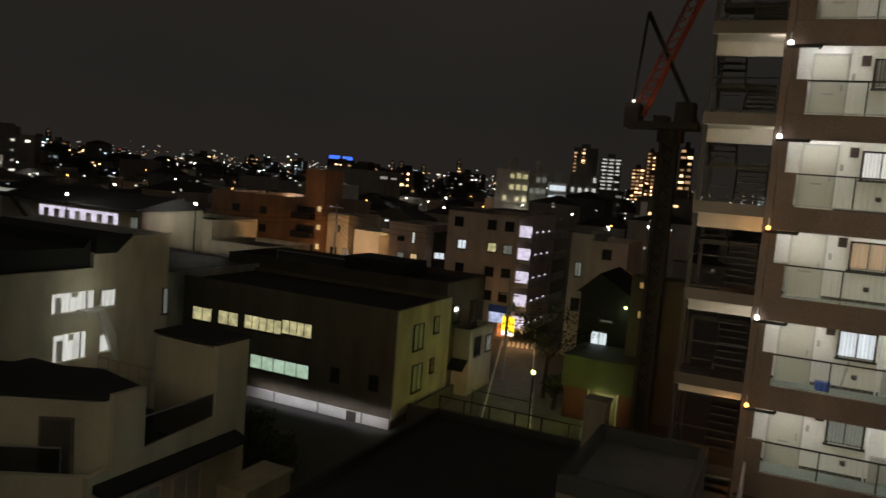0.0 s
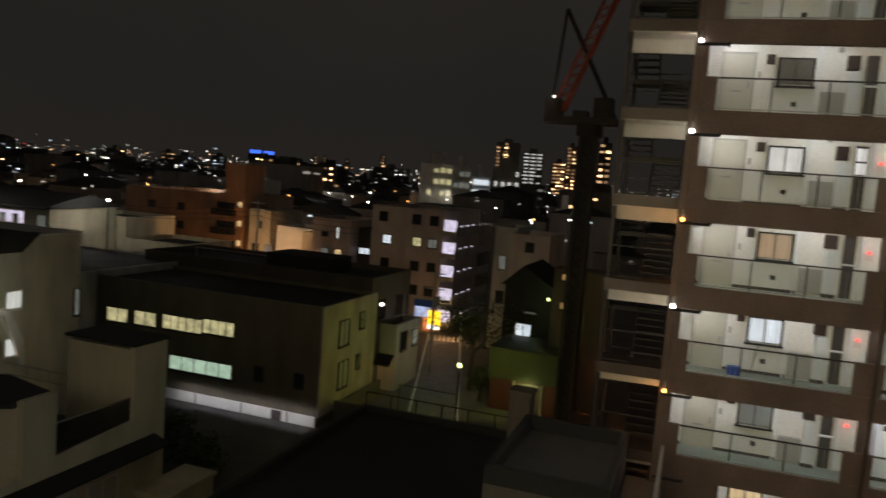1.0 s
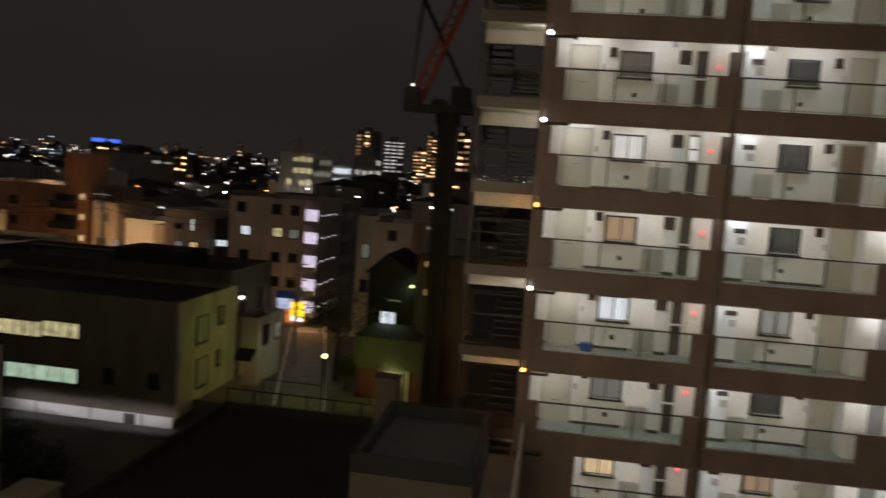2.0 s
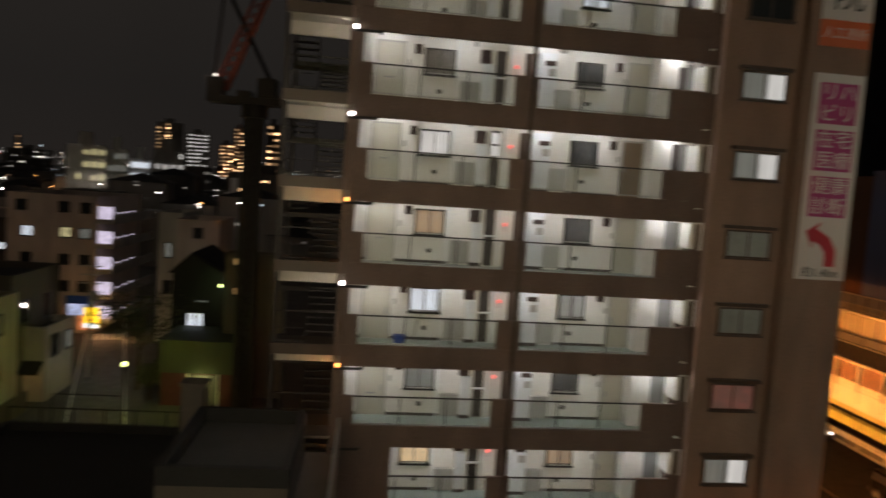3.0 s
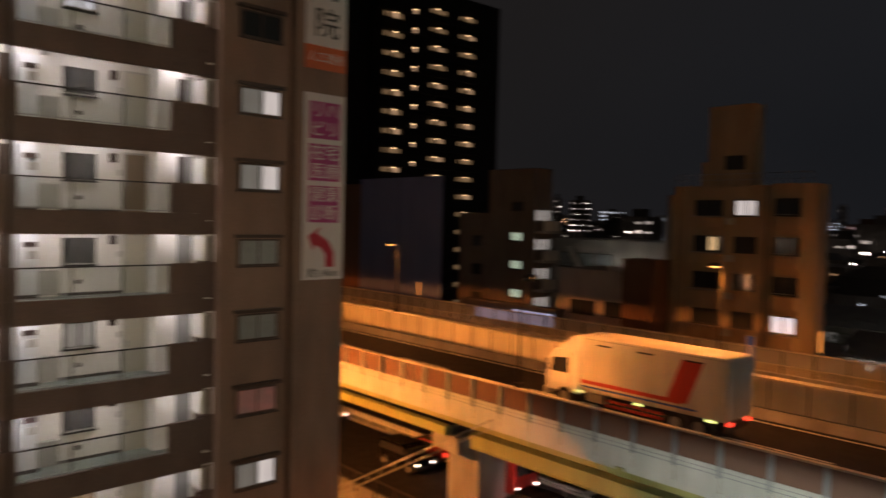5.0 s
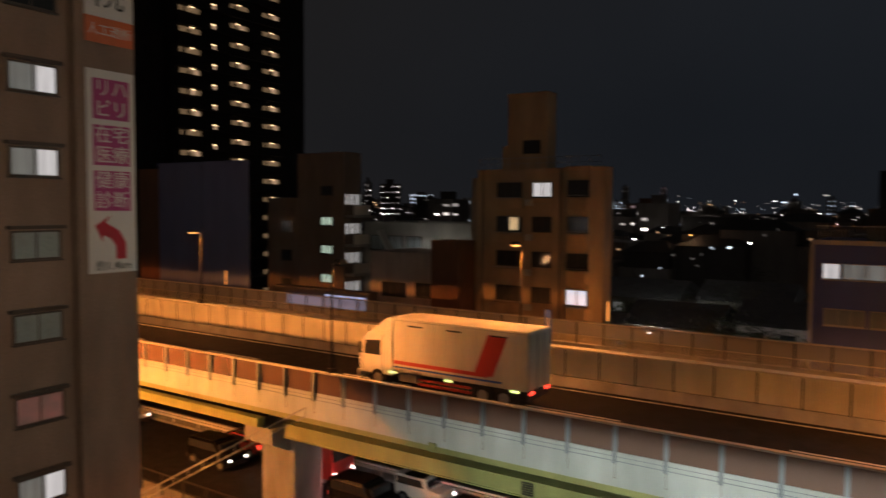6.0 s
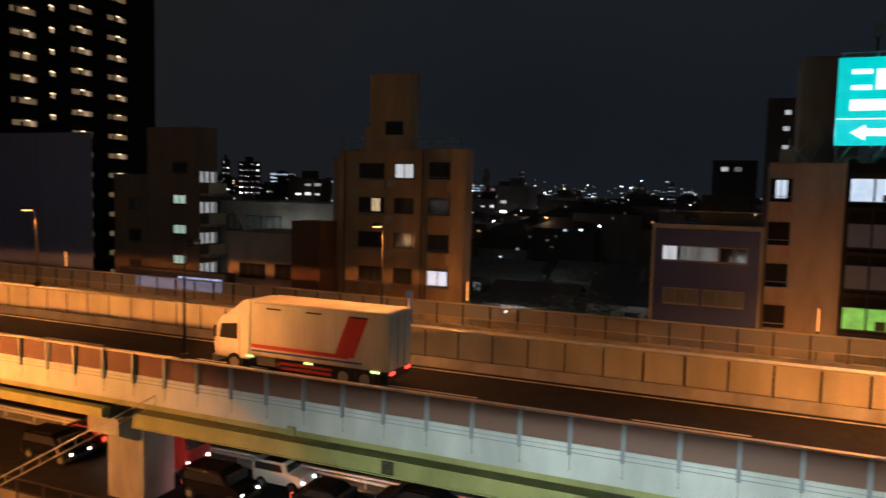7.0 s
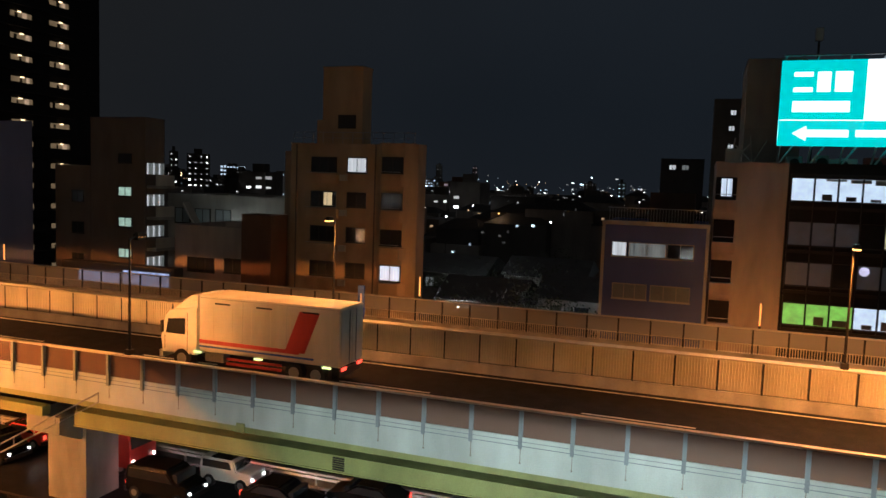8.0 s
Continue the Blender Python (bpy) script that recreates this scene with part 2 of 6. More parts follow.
    "tube": glow("tube_light", (0.93, 1.0, 0.98), 5),
    "red_lamp": glow("red_alarm_lamp", (1.0, 0.06, 0.05), 2.2),
    "head_light": glow("head_light", (1.0, 0.97, 0.9), 9),
    "tail_light": glow("tail_light", (1.0, 0.06, 0.03), 2.6),
    "marker_light": glow("amber_green_marker", (0.85, 1.0, 0.30), 2.2),
    "teal_sign": glow("backlit_teal", (0.0, 0.56, 0.52), 1.15, blotch=0.08),
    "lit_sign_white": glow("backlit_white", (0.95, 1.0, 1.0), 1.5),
    "yellow_sign": glow("backlit_yellow", (1.0, 0.62, 0.02), 1.8, blotch=0.2),
    "blue_sign": glow("lit_blue", (0.05, 0.16, 1.0), 1.3),
    "shop_orange": glow("shop_front_orange", (1.0, 0.28, 0.08), 0.8, blotch=0.7),
    "far_white": glow_each("far_light_white", (1.0, 0.95, 0.86), 2.5),
    "far_warm": glow_each("far_light_warm", (1.0, 0.6, 0.3), 2.2),
    "far_cool": glow_each("far_light_cool", (0.72, 0.88, 1.0), 2.2),
    "far_dim": glow_each("far_light_dim", (0.9, 0.85, 0.75), 0.28),
    "far_pink": glow_each("far_light_pink", (1.0, 0.72, 0.74), 1.0),
    "far_red": glow_each("far_light_red", (1.0, 0.16, 0.08), 1.0),
}

# ---- building tools ----


def box(bm, x0, x1, y0, y1, z0, z1):
    v = [bm.verts.new(p) for p in ((x0, y0, z0), (x1, y0, z0), (x1, y1, z0), (x0, y1, z0), (x0, y0, z1), (x1, y0, z1), (x1, y1, z1), (x0, y1, z1))]
    for f in ((0, 3, 2, 1), (4, 5, 6, 7), (0, 1, 5, 4), (1, 2, 6, 5), (2, 3, 7, 6), (3, 0, 4, 7)):
        bm.faces.new([v[i] for i in f])
    return bm


def boxes(*list_of):
    bm = bmesh.new()
    for b in list_of:
        box(bm, *b)
    return bm


def tub(x0, x1, y0, y1, z0, z1, e, zi):
    """A closed block whose top is sunk to zi behind a rim e thick."""
    bm = bmesh.new()
    rows = [[bm.verts.new((x, y, z)) for x, y in ((x0 + i, y0 + i), (x1 - i, y0 + i), (x1 - i, y1 - i), (x0 + i, y1 - i))] for z, i in ((z0, 0), (z1, 0), (z1, e), (zi, e))]
    bm.faces.new(rows[0][::-1])
    bm.faces.new(rows[3])
    for a, b in zip(rows, rows[1:]):
        for i in range(4):
            bm.faces.new((a[i], a[(i + 1) % 4], b[(i + 1) % 4], b[i]))
    return bm


def ring(x0, x1, y0, y1, z0, z1, e):
    """A flat rectangular ring e wide."""
    bm = bmesh.new()
    rows = [[bm.verts.new((x, y, z)) for x, y in ((x0 + i, y0 + i), (x1 - i, y0 + i), (x1 - i, y1 - i), (x0 + i, y1 - i))] for z, i in ((z0, 0), (z1, 0), (z1, e), (z0, e))]
    for a, b in zip(rows, rows[1:] + rows[:1]):
        for i in range(4):
            bm.faces.new((a[i], a[(i + 1) % 4], b[(i + 1) % 4], b[i]))
    return bm


def prism(bm, pts, axis, a, b):
    """A polygon pulled out along an axis from a to b."""
    def at(p, s):
        q = list(p)
        q.insert("xyz".index(axis), s)
        return bm.verts.new(q)
    lo, hi = [at(p, a) for p in pts], [at(p, b) for p in pts]
    bm.faces.new(lo[::-1])
    bm.faces.new(hi)
    for i in range(len(pts)):
        j = (i + 1) % len(pts)
        bm.faces.new((lo[i], lo[j], hi[j], hi[i]))
    bmesh.ops.recalc_face_normals(bm, faces=bm.faces)
    return bm


def rod(bm, a, b, r0, r1=None, n=8):
    """A round bar from a to b."""
    a, b, r1 = Vector(a), Vector(b), r0 if r1 is None else r1
    m = Matrix.Translation((a + b) / 2) @ (b - a).to_track_quat("Z", "Y").to_matrix().to_4x4()
    bmesh.ops.create_cone(bm, cap_ends=True, segments=n, radius1=r0, radius2=r1, depth=(b - a).length, matrix=m)
    return bm


def ball(bm, c, r, seg=10):
    bmesh.ops.create_uvsphere(bm, u_segments=seg, v_segments=seg // 2 + 1, radius=r, matrix=Matrix.Translation(c))
    return bm


def to_mesh(name, bm, material):
    me = bpy.data.meshes.new(name)
    bm.to_mesh(me)
    bm.free()
    me.materials.append(M[material])
    return me


def part(name, bm, material, parent, label="", at=None):
    me = bm if isinstance(bm, bpy.types.Mesh) else to_mesh(name, bm, material)
    ob = new(name, me)
    ob.parent = parent
    if at is not None:
        ob.matrix_basis = at
    if label:
        tagged(ob, label)
    return ob


def thing(name, label, category, group="", kind="", at=None):
    ob = new(name)
    if at is not None:
        ob.matrix_basis = at
    return tagged(ob, label, category, group, kind)


def whole(name, bm, material, label, category, kind="", group=""):
    return tagged(new(name, to_mesh(name, bm, material)), label, category, group, kind)


TURNED = {"S": 0, "E": 90, "W": -90, "N": 180}
KEPT = {}


def kept(key, build, material):
    if (key, material) not in KEPT:
        KEPT[key, material] = to_mesh(key[0], build(), material)
    return KEPT[key, material]


def window(parent, face, x, y, z, w, h, pane="dark_glass", trim="dark_metal", bars=1, hood=False):
    """A window in a wall: frame proud of the wall, panes set back in it, mullions and a sill. x, y, z: its lower middle on the wall."""
    at = pose(x, y, z, 0, 0, TURNED[face])
    w, h, f = round(w, 2), round(h, 2), 0.06

    def frame_bm():
        bm = boxes((-w / 2 - f, -w / 2, -0.09, 0.02, -f, h + f), (w / 2, w / 2 + f, -0.09, 0.02, -f, h + f),
                   (-w / 2, w / 2, -0.09, 0.02, h, h + f), (-w / 2, w / 2, -0.09, 0.02, -f, 0))
        for i in range(bars):
            c = -w / 2 + w * (i + 1) / (bars + 1)
            box(bm, c - 0.025, c + 0.025, -0.075, 0.02, 0, h)
        return bm

    def pane_bm():
        return boxes((-w / 2, w / 2, -0.045, 0.01, 0, h))

    win = part("window", kept(("window", w, h, bars), frame_bm, trim), trim, parent, at=at)
    part("pane", kept(("pane", w, h), pane_bm, pane), pane, win, "lit pane" if pane.startswith("lit") else "")
    sill = boxes((-w / 2 - 0.1, w / 2 + 0.1, -0.16, 0.02, -f - 0.06, -f - 0.002))
    part("sill", sill, trim, win)
    if hood:
        part("hood", boxes((-w / 2 - 0.18, w / 2 + 0.18, -0.22, 0.02, h + f + 0.05, h + f + 0.17)), "brown_trim", win)
    return win


def block(name, label, category, x0, x1, y0, y1, h, wall, windows=(), roof="roof_dark", rot=0, parapet=0.5, bands=(), z0=0, group=""):
    """A plain town building: walls, a roof set down behind a parapet, window rows, floor bands. Placed at its near corner and turned by rot."""
    t = thing(name, label, category, group, at=pose(x0, y0, z0, 0, 0, rot))
    w, d = x1 - x0, y1 - y0
    e = 0.18
    part("wall", tub(0, w, 0, d, 0, h, e, h - parapet), wall, t)
    part("roof", boxes((e, w - e, e, d - e, h - parapet, h - parapet + 0.06)), roof, t)
    cap = ring(-0.04, w + 0.04, -0.04, d + 0.04, h + 0.002, h + 0.06, e + 0.07)
    part("coping", cap, wall, t)
    for z in bands:
        part("band", boxes((-0.05, w + 0.05, -0.05, d + 0.05, z - 0.08, z + 0.08)), wall, t)
    for face, a, z, ww, hh, pane, *more in windows:
        x, y = {"S": (a, 0), "E": (w, a), "W": (0, a), "N": (a, d)}[face]
        window(t, face, x, y, z, ww, hh, pane, *more)
    return t


def lettering(text, size, material, parent, m, name="lettering"):
    """Printed characters, each turned into a thin mesh of its own."""
    wide = ord(text[-1]) > 999
    for k, ch in enumerate(text if wide else (text,)):
        cu = bpy.data.curves.new(name, "FONT")
        cu.body, cu.size, cu.align_x, cu.align_y, cu.extrude = ch, size, "CENTER", "CENTER", 0.008
        tmp = bpy.data.objects.new(name, cu)
        scene.collection.objects.link(tmp)
        dg = bpy.context.evaluated_depsgraph_get()
        me = bpy.data.meshes.new_from_object(tmp.evaluated_get(dg))
        bpy.data.objects.remove(tmp)
        me.materials.clear()
        me.materials.append(M[material])
        part(name, me, material, parent, at=m @ pose((k - (len(text) - 1) / 2) * size if wide else 0, 0, 0))

# ---- ground, roads ----
G = bmesh.new()
bmesh.ops.create_grid(G, x_segments=1, y_segments=1, size=2600)
whole("ground", G, "earth", "dark flat town ground reaching to the horizon", "ground", "structure")
whole("road", boxes((28.5, 37.0, -80, 220, 0.0, 0.05), (39.0, 47.5, -80, 220, 0.0, 0.05)), "asphalt", "dark asphalt road under the elevated highway", "road", "structure")
whole("median_kerb", boxes((37.0, 39.0, -80, 220, 0.0, 0.22)), "concrete", "grey concrete median kerb below the elevated highway", "kerb", "structure")

street = new("street", to_mesh("street", boxes((-2.2, 1.9, -6, 190, 0.004, 0.05)), "street"))
street.matrix_basis = pose(-17.5, 52, 0, 0, 0, 17.5)
tagged(street, "narrow asphalt side street between houses", "road", kind="structure")
for k, (x, w) in enumerate(((-2.0, 0.12), (1.6, 0.12))):
    part("edge_line", boxes((x, x + w, -10, 120, 0.054, 0.058)), "line", street)
for k in range(7):
    part("crossing_bar", boxes((-1.8 + k * 0.5, -1.5 + k * 0.5, 24.5, 27.5, 0.054, 0.058)), "line", street)

# ---- the gallery apartment building across the yard ----
APT = thing("apartment_building", "tall brown apartment building with brightly lit open galleries", "apartment building", at=pose(-0.5, 24.6, 0, 0, 0, 2.0))
FLOORS = [20.265 + 2.762 * k for k in range(2, -7, -1)]
TOP = 35.0
# solid mass behind the galleries, with the right wing
part("rear_wall", boxes((0.2, 12.3, 1.35, 9.0, 0, TOP)), "white_wall", APT, "white rendered wall behind the galleries")
part("wing_wall", boxes((12.55, 15.35, 0.0, 9.0, 0, TOP)), "brown_wing", APT, "grey-brown tiled wing")
# recess wall coloured dark to stand in for the shade in this gap
part("shaded_wing_recess", boxes((12.3, 12.55, 0.7, 9.0, 0, TOP)), "brown_trim", APT)
part("pillar", boxes((15.45, 17.76, -0.25, 9.0, 0, TOP)), "brown_wing", APT, "broad grey-brown end pillar that carries the signs")
part("pillar_joint", boxes((15.35, 15.45, 0.3, 9.0, 0, TOP)), "brown_trim", APT)
part("end_wall", boxes((0.0, 0.2, 0.1, 9.0, 0, TOP)), "brown_wall", APT)

WIN_A = {0: "frost_glass", 1: "frost_glass", 2: "umber_pane", 3: "lit_white", 4: "lit_amber", 5: "lit_cool", 6: "frost_glass", 7: "lit_warm", 8: "dark_glass"}
WIN_B = {0: "dark_glass", 1: "lit_cool", 2: "dark_glass", 3: "dark_glass", 4: "dark_glass", 5: "lit_dim", 6: "dark_glass", 7: "lit_amber", 8: "dark_glass"}
WING = {0: "dark_glass", 1: "dark_glass", 2: "lit_white", 3: "lit_white", 4: "frost_glass", 5: "frost_glass", 6: "lit_red", 7: "lit_dim", 8: "dark_glass"}


def balusters(u0, u1, z0, z1):
    bm = bmesh.new()
    n = int((u1 - u0) / 0.16)
    for i in range(1, n):
        u = u0 + (u1 - u0) * i / n
        box(bm, u - 0.004, u + 0.004, 0.06, 0.068, z0, z1)
    return bm


for k, z in enumerate(FLOORS):
    deep = part("gallery_slab", boxes((0.2, 12.0, 0.02, 1.35, z - 0.2, z), (12.0, 12.3, 0.5, 1.35, z - 0.2, z)), "grey_floor", APT, "green-grey vinyl gallery floor")
    part("ceiling", boxes((0.2, 12.3, 0.14, 1.35, z - 0.232, z - 0.204)), "white_wall", deep, "white gallery ceiling")
    part("edge_beam", boxes((0.0, 12.0, 0.0, 0.14, z - 0.71, z + 0.03), (12.0, 12.55, 0.35, 0.5, z - 0.71, z + 0.03)), "brown_wall", APT)
    # balustrade: brown stubs, clear sheets, thin bars, rails and posts
    part("parapet_stub", boxes((0.02, 0.52, 0.0, 0.14, z + 0.034, z + 1.05)), "brown_wall", APT)
    part("parapet_stub", boxes((5.28, 5.62, 0.0, 0.14, z + 0.034, z + 1.05), (5.62, 6.1, 0.05, 0.14, z + 0.034, z + 1.05)), "brown_wall", APT)
    part("parapet", boxes((10.74, 12.0, 0.0, 0.14, z + 0.034, z + 1.06), (12.0, 12.55, 0.35, 0.5, z + 0.034, z + 1.06)), "brown_wall", APT)
    for u0, u1 in ((0.53, 5.27), (6.11, 10.73)):
        rail = part("rail", boxes((u0, u1, 0.03, 0.09, z + 1.0, z + 1.045)), "dark_metal", APT, "thin dark top rail")
        part("lower_rail", boxes((u0, u1, 0.045, 0.085, z + 0.07, z + 0.105)), "steel", rail)
        part("glass_sheet", boxes((u0, u1, 0.05, 0.058, z + 0.105, z + 0.998)), "clear", rail, "clear balustrade sheet")
        tagged(part("balusters", balusters(u0, u1, z + 0.105, z + 0.998), "ac_grey", rail), kind="stuff")
        for i in range(1, 3):
            u = u0 + (u1 - u0) * i / 3
            part("rail_post", boxes((u - 0.02, u + 0.02, 0.078, 0.12, z + 0.034, z + 1.0)), "dark_metal", rail)
    # flat A
    door = part("door", boxes((0.70, 1.62, 1.29, 1.348, z + 0.02, z + 1.98)), "door_paint", APT, "pale green-grey steel front door")
    part("door_frame", boxes((0.64, 0.70, 1.26, 1.348, z, z + 2.04), (1.62, 1.68, 1.26, 1.348, z, z + 2.04), (0.70, 1.62, 1.26, 1.348, z + 1.98, z + 2.04)), "ac_grey", door)
    part("door_handle", boxes((1.48, 1.53, 1.23, 1.288, z + 0.9, z + 1.12)), "steel", door)
    part("letter_slot", boxes((0.98, 1.3, 1.275, 1.288, z + 0.78, z + 0.83)), "steel", door)
    part("meter_box", boxes((1.98, 2.22, 1.22, 1.348, z + 1.68, z + 1.98)), "meter", APT)
    window(APT, "S", 2.86, 1.35, z + 1.08, 0.96, 0.76, WIN_A[k], "dark_metal", 1)
    part("gas_meter", ball(boxes((2.82, 2.98, 1.24, 1.348, z + 0.40, z + 0.52)), (2.9, 1.25, z + 0.45), 0.08), "shaft", APT)
    part("outdoor_unit", boxes((3.62, 4.3, 1.16, 1.348, z + 0.06, z + 0.86), (3.66, 4.26, 1.15, 1.16, z + 0.12, z + 0.8)), "ac_grey", APT, "grey panelled unit against the wall")
    part("water_heater", boxes((4.28, 4.62, 1.12, 1.348, z + 1.55, z + 1.98), (4.33, 4.57, 1.1, 1.12, z + 1.6, z + 1.75)), "meter", APT)
    part("duct", boxes((4.36, 4.7, 1.15, 1.348, z + 0.12, z + 1.5)), "pipe_white", APT)
    part("duct_foot", boxes((4.34, 4.72, 1.14, 1.348, z + 0.0, z + 0.12)), "shaft", APT)
    part("shaft_door", boxes((4.84, 5.18, 1.30, 1.348, z + 0.02, z + 2.02)), "shaft", APT, "dark service shaft door")
    part("shaft_bar", boxes((4.80, 5.24, 1.2, 1.298, z + 1.06, z + 1.11)), "pipe_white", APT)
    if k == 3:
        part("lit_pane", boxes((4.86, 5.16, 1.27, 1.298, z + 1.15, z + 1.5), (4.86, 5.16, 1.27, 1.298, z + 1.56, z + 1.95)), "lit_white", APT, "tall brightly lit pane")
    bell = part("alarm_lamp", ball(bmesh.new(), (5.56, 1.27, z + 1.52), 0.06), "red_lamp", APT, "glowing red fire alarm lamp")
    part("alarm_plate", boxes((5.46, 5.66, 1.31, 1.348, z + 1.28, z + 1.48)), "white_paint", bell)
    part("shaft_door", boxes((5.88, 6.2, 1.25, 1.348, z + 0.02, z + 2.02)), "brown_trim", APT)
    # flat B
    part("duct", boxes((6.34, 6.92, 1.0, 1.348, z + 0.12, z + 2.05)), "pipe_white", APT, "white boxed-in duct")
    part("duct_foot", boxes((6.32, 6.94, 0.98, 1.348, z, z + 0.12)), "shaft", APT)
    part("water_heater", boxes((6.5, 6.88, 0.93, 0.998, z + 1.62, z + 1.78)), "meter", APT)
    part("outdoor_unit", boxes((7.0, 7.6, 1.16, 1.348, z + 0.06, z + 0.86)), "ac_grey", APT)
    window(APT, "S", 8.25, 1.35, z + 1.08, 0.88, 0.76, WIN_B[k], "dark_metal", 1)
    part("gas_meter", ball(boxes((8.14, 8.3, 1.24, 1.348, z + 0.40, z + 0.52)), (8.2, 1.25, z + 0.45), 0.07), "shaft", APT)
    part("meter_box", boxes((9.2, 9.42, 1.22, 1.348, z + 1.68, z + 1.98)), "meter", APT)
    door = part("door", boxes((9.70, 10.42, 1.29, 1.348, z + 0.02, z + 1.98)), "door_brown" if k == 3 else "door_paint", APT)
    part("door_frame", boxes((9.64, 9.70, 1.26, 1.348, z, z + 2.04), (10.42, 10.48, 1.26, 1.348, z, z + 2.04), (9.70, 10.42, 1.26, 1.348, z + 1.98, z + 2.04)), "ac_grey", door)
    part("door_handle", boxes((9.76, 9.81, 1.23, 1.288, z + 0.9, z + 1.12)), "steel", door)
    part("column", boxes((10.52, 11.3, 0.75, 1.348, z, z + 2.59)), "white_wall", APT, "white boxed column")
    # grey panels imitate the shaded wall deeper in this corner
    part("doorway", boxes((11.36, 11.86, 1.31, 1.348, z, z + 2.05)), "shaft" if k < 4 else "recess_shade", APT)
    part("shaded_recess_wall", boxes((11.86, 12.1, 1.28, 1.348, z, z + 2.3)), "recess_shade", APT)
    part("screen", boxes((12.1, 12.28, 0.4, 1.348, z + 1.1, z + 2.0)), "white_wall", APT)
    # white metal frame at the open corner
    corner = part("corner_frame", boxes((12.48, 12.54, 0.36, 0.42, z + 1.06, z + 2.12), (11.4, 12.48, 0.36, 0.42, z + 2.0, z + 2.05)), "white_paint", APT, "white metal corner frame")
    # pipes, wall boxes and floor edges along the wall
    for u, v, top, rad in ((3.5, 1.29, 2.4, 0.03), (5.32, 1.27, 2.5, 0.045), (6.26, 1.2, 2.5, 0.05), (7.78, 1.3, 2.2, 0.025)):
        part("wall_pipe", rod(bmesh.new(), (u, v, z), (u, v, z + top), rad), "pipe_white", APT)
    for u in (1.76, 9.5):
        part("intercom", boxes((u, u + 0.09, 1.31, 1.348, z + 1.25, z + 1.45)), "ac_grey", APT)
    part("gas_meter", boxes((6.62, 6.86, 0.88, 0.93, z + 1.25, z + 1.5)), "ac_grey", APT)
    for u0, u1 in ((0.22, 0.63), (1.7, 3.6), (7.62, 9.6)):
        part("skirting", boxes((u0, u1, 1.325, 1.348, z + 0.003, z + 0.1)), "shaft", APT)
    part("window_grille", boxes(*[(2.44 + 0.105 * i, 2.455 + 0.105 * i, 1.225, 1.24, z + 1.06, z + 1.86) for i in range(9)], (2.4, 3.32, 1.22, 1.25, z + 1.03, z + 1.06)), "ac_grey", APT)
    part("window_grille", boxes(*[(7.87 + 0.105 * i, 7.885 + 0.105 * i, 1.225, 1.24, z + 1.06, z + 1.86) for i in range(8)], (7.82, 8.68, 1.22, 1.25, z + 1.03, z + 1.06)), "ac_grey", APT)
    part("junction_box", boxes((4.02, 4.16, 1.28, 1.348, z + 2.1, z + 2.25)), "ac_grey", APT)
    part("junction_box", boxes((7.1, 7.3, 1.2, 1.348, z + 2.15, z + 2.35)), "ac_grey", APT)
    # ceiling fittings
    for u in (0.9, 6.3, 10.9):
        fit = part("ceiling_lamp", boxes((u - 0.3, u + 0.3, 0.35, 0.5, z + 2.5, z + 2.56)), "white_paint", APT)
        part("tube", boxes((u - 0.27, u + 0.27, 0.37, 0.48, z + 2.475, z + 2.498)), "tube", fit)
    # drain pipe stub that shows at the stair corner
    stub = rod(rod(bmesh.new(), (-0.15, -0.1, z + 2.0), (0.75, -0.1, z + 2.0), 0.05), (0.75, -0.1, z + 2.03), (0.75, 0.3, z + 2.03), 0.05)
    part("drain_pipe", stub, "dark_metal", APT)
    # wing window with a brown hood
    win = window(APT, "S", 14.08, 0.0, z + 0.98, 1.56, 0.86, "lit_dim" if WING[k] == "lit_white" else WING[k], "brown_trim", 1, True)
    if WING[k] in ("lit_white", "lit_dim"):
        part("lit_blind", boxes((0.12, 0.76, -0.06, -0.047, 0.01, 0.85)), "lit_white", win, "brighter lit half of the window")

# dark pipe made up to draw the shadowed upright recess line between the flats
part("down_pipe", rod(bmesh.new(), (5.87, -0.075, 0), (5.87, -0.075, TOP), 0.075, n=10), "brown_trim", APT)
part("low_wall", boxes((0.2, 1.9, 0.02, 0.13, FLOORS[7] - 2.7, FLOORS[7] + 2.1)), "brown_wall", APT)

# gallery light: area lamps tilted to the wall, two added between the three fittings
for k, z in enumerate(FLOORS[:8]):
    for u, w in ((1.1, 14.5), (3.6, 10.0), (6.45, 16.0), (8.6, 10.5), (11.35, 16)):
        m = APT.matrix_basis @ pose(u, 0.42, z + 2.46, 24, 0, 0)
        lamp("gallery_light", "AREA", m, w, COOL, size=0.7, size_y=0.2)

# what the tenants keep on one gallery
sbx = thing("storage_box", "small blue plastic storage box on the gallery floor", "box", at=APT.matrix_basis @ pose(2.0, 0.75, FLOORS[5]))
tb = boxes((-0.2, 0.2, -0.14, 0.14, 0.0, 0.24))
bmesh.ops.bevel(tb, geom=tb.edges[:], offset=0.025, segments=2, affect="EDGES")
part("tub", tb, "blue_paint", sbx)
part("lid", boxes((-0.22, 0.22, -0.16, 0.16, 0.242, 0.275)), "blue_paint", sbx)
umb = thing("umbrella", "folded grey umbrella leaning on the gallery wall", "umbrella", at=APT.matrix_basis @ pose(2.55, 1.2, FLOORS[5]))
part("canopy", rod(bmesh.new(), (0, 0, 0.1), (0.12, 0.1, 0.72), 0.02, 0.055), "ac_grey", umb)
part("handle", rod(bmesh.new(), (0.125, 0.104, 0.74), (0.16, 0.13, 0.92), 0.013), "dark_metal", umb)
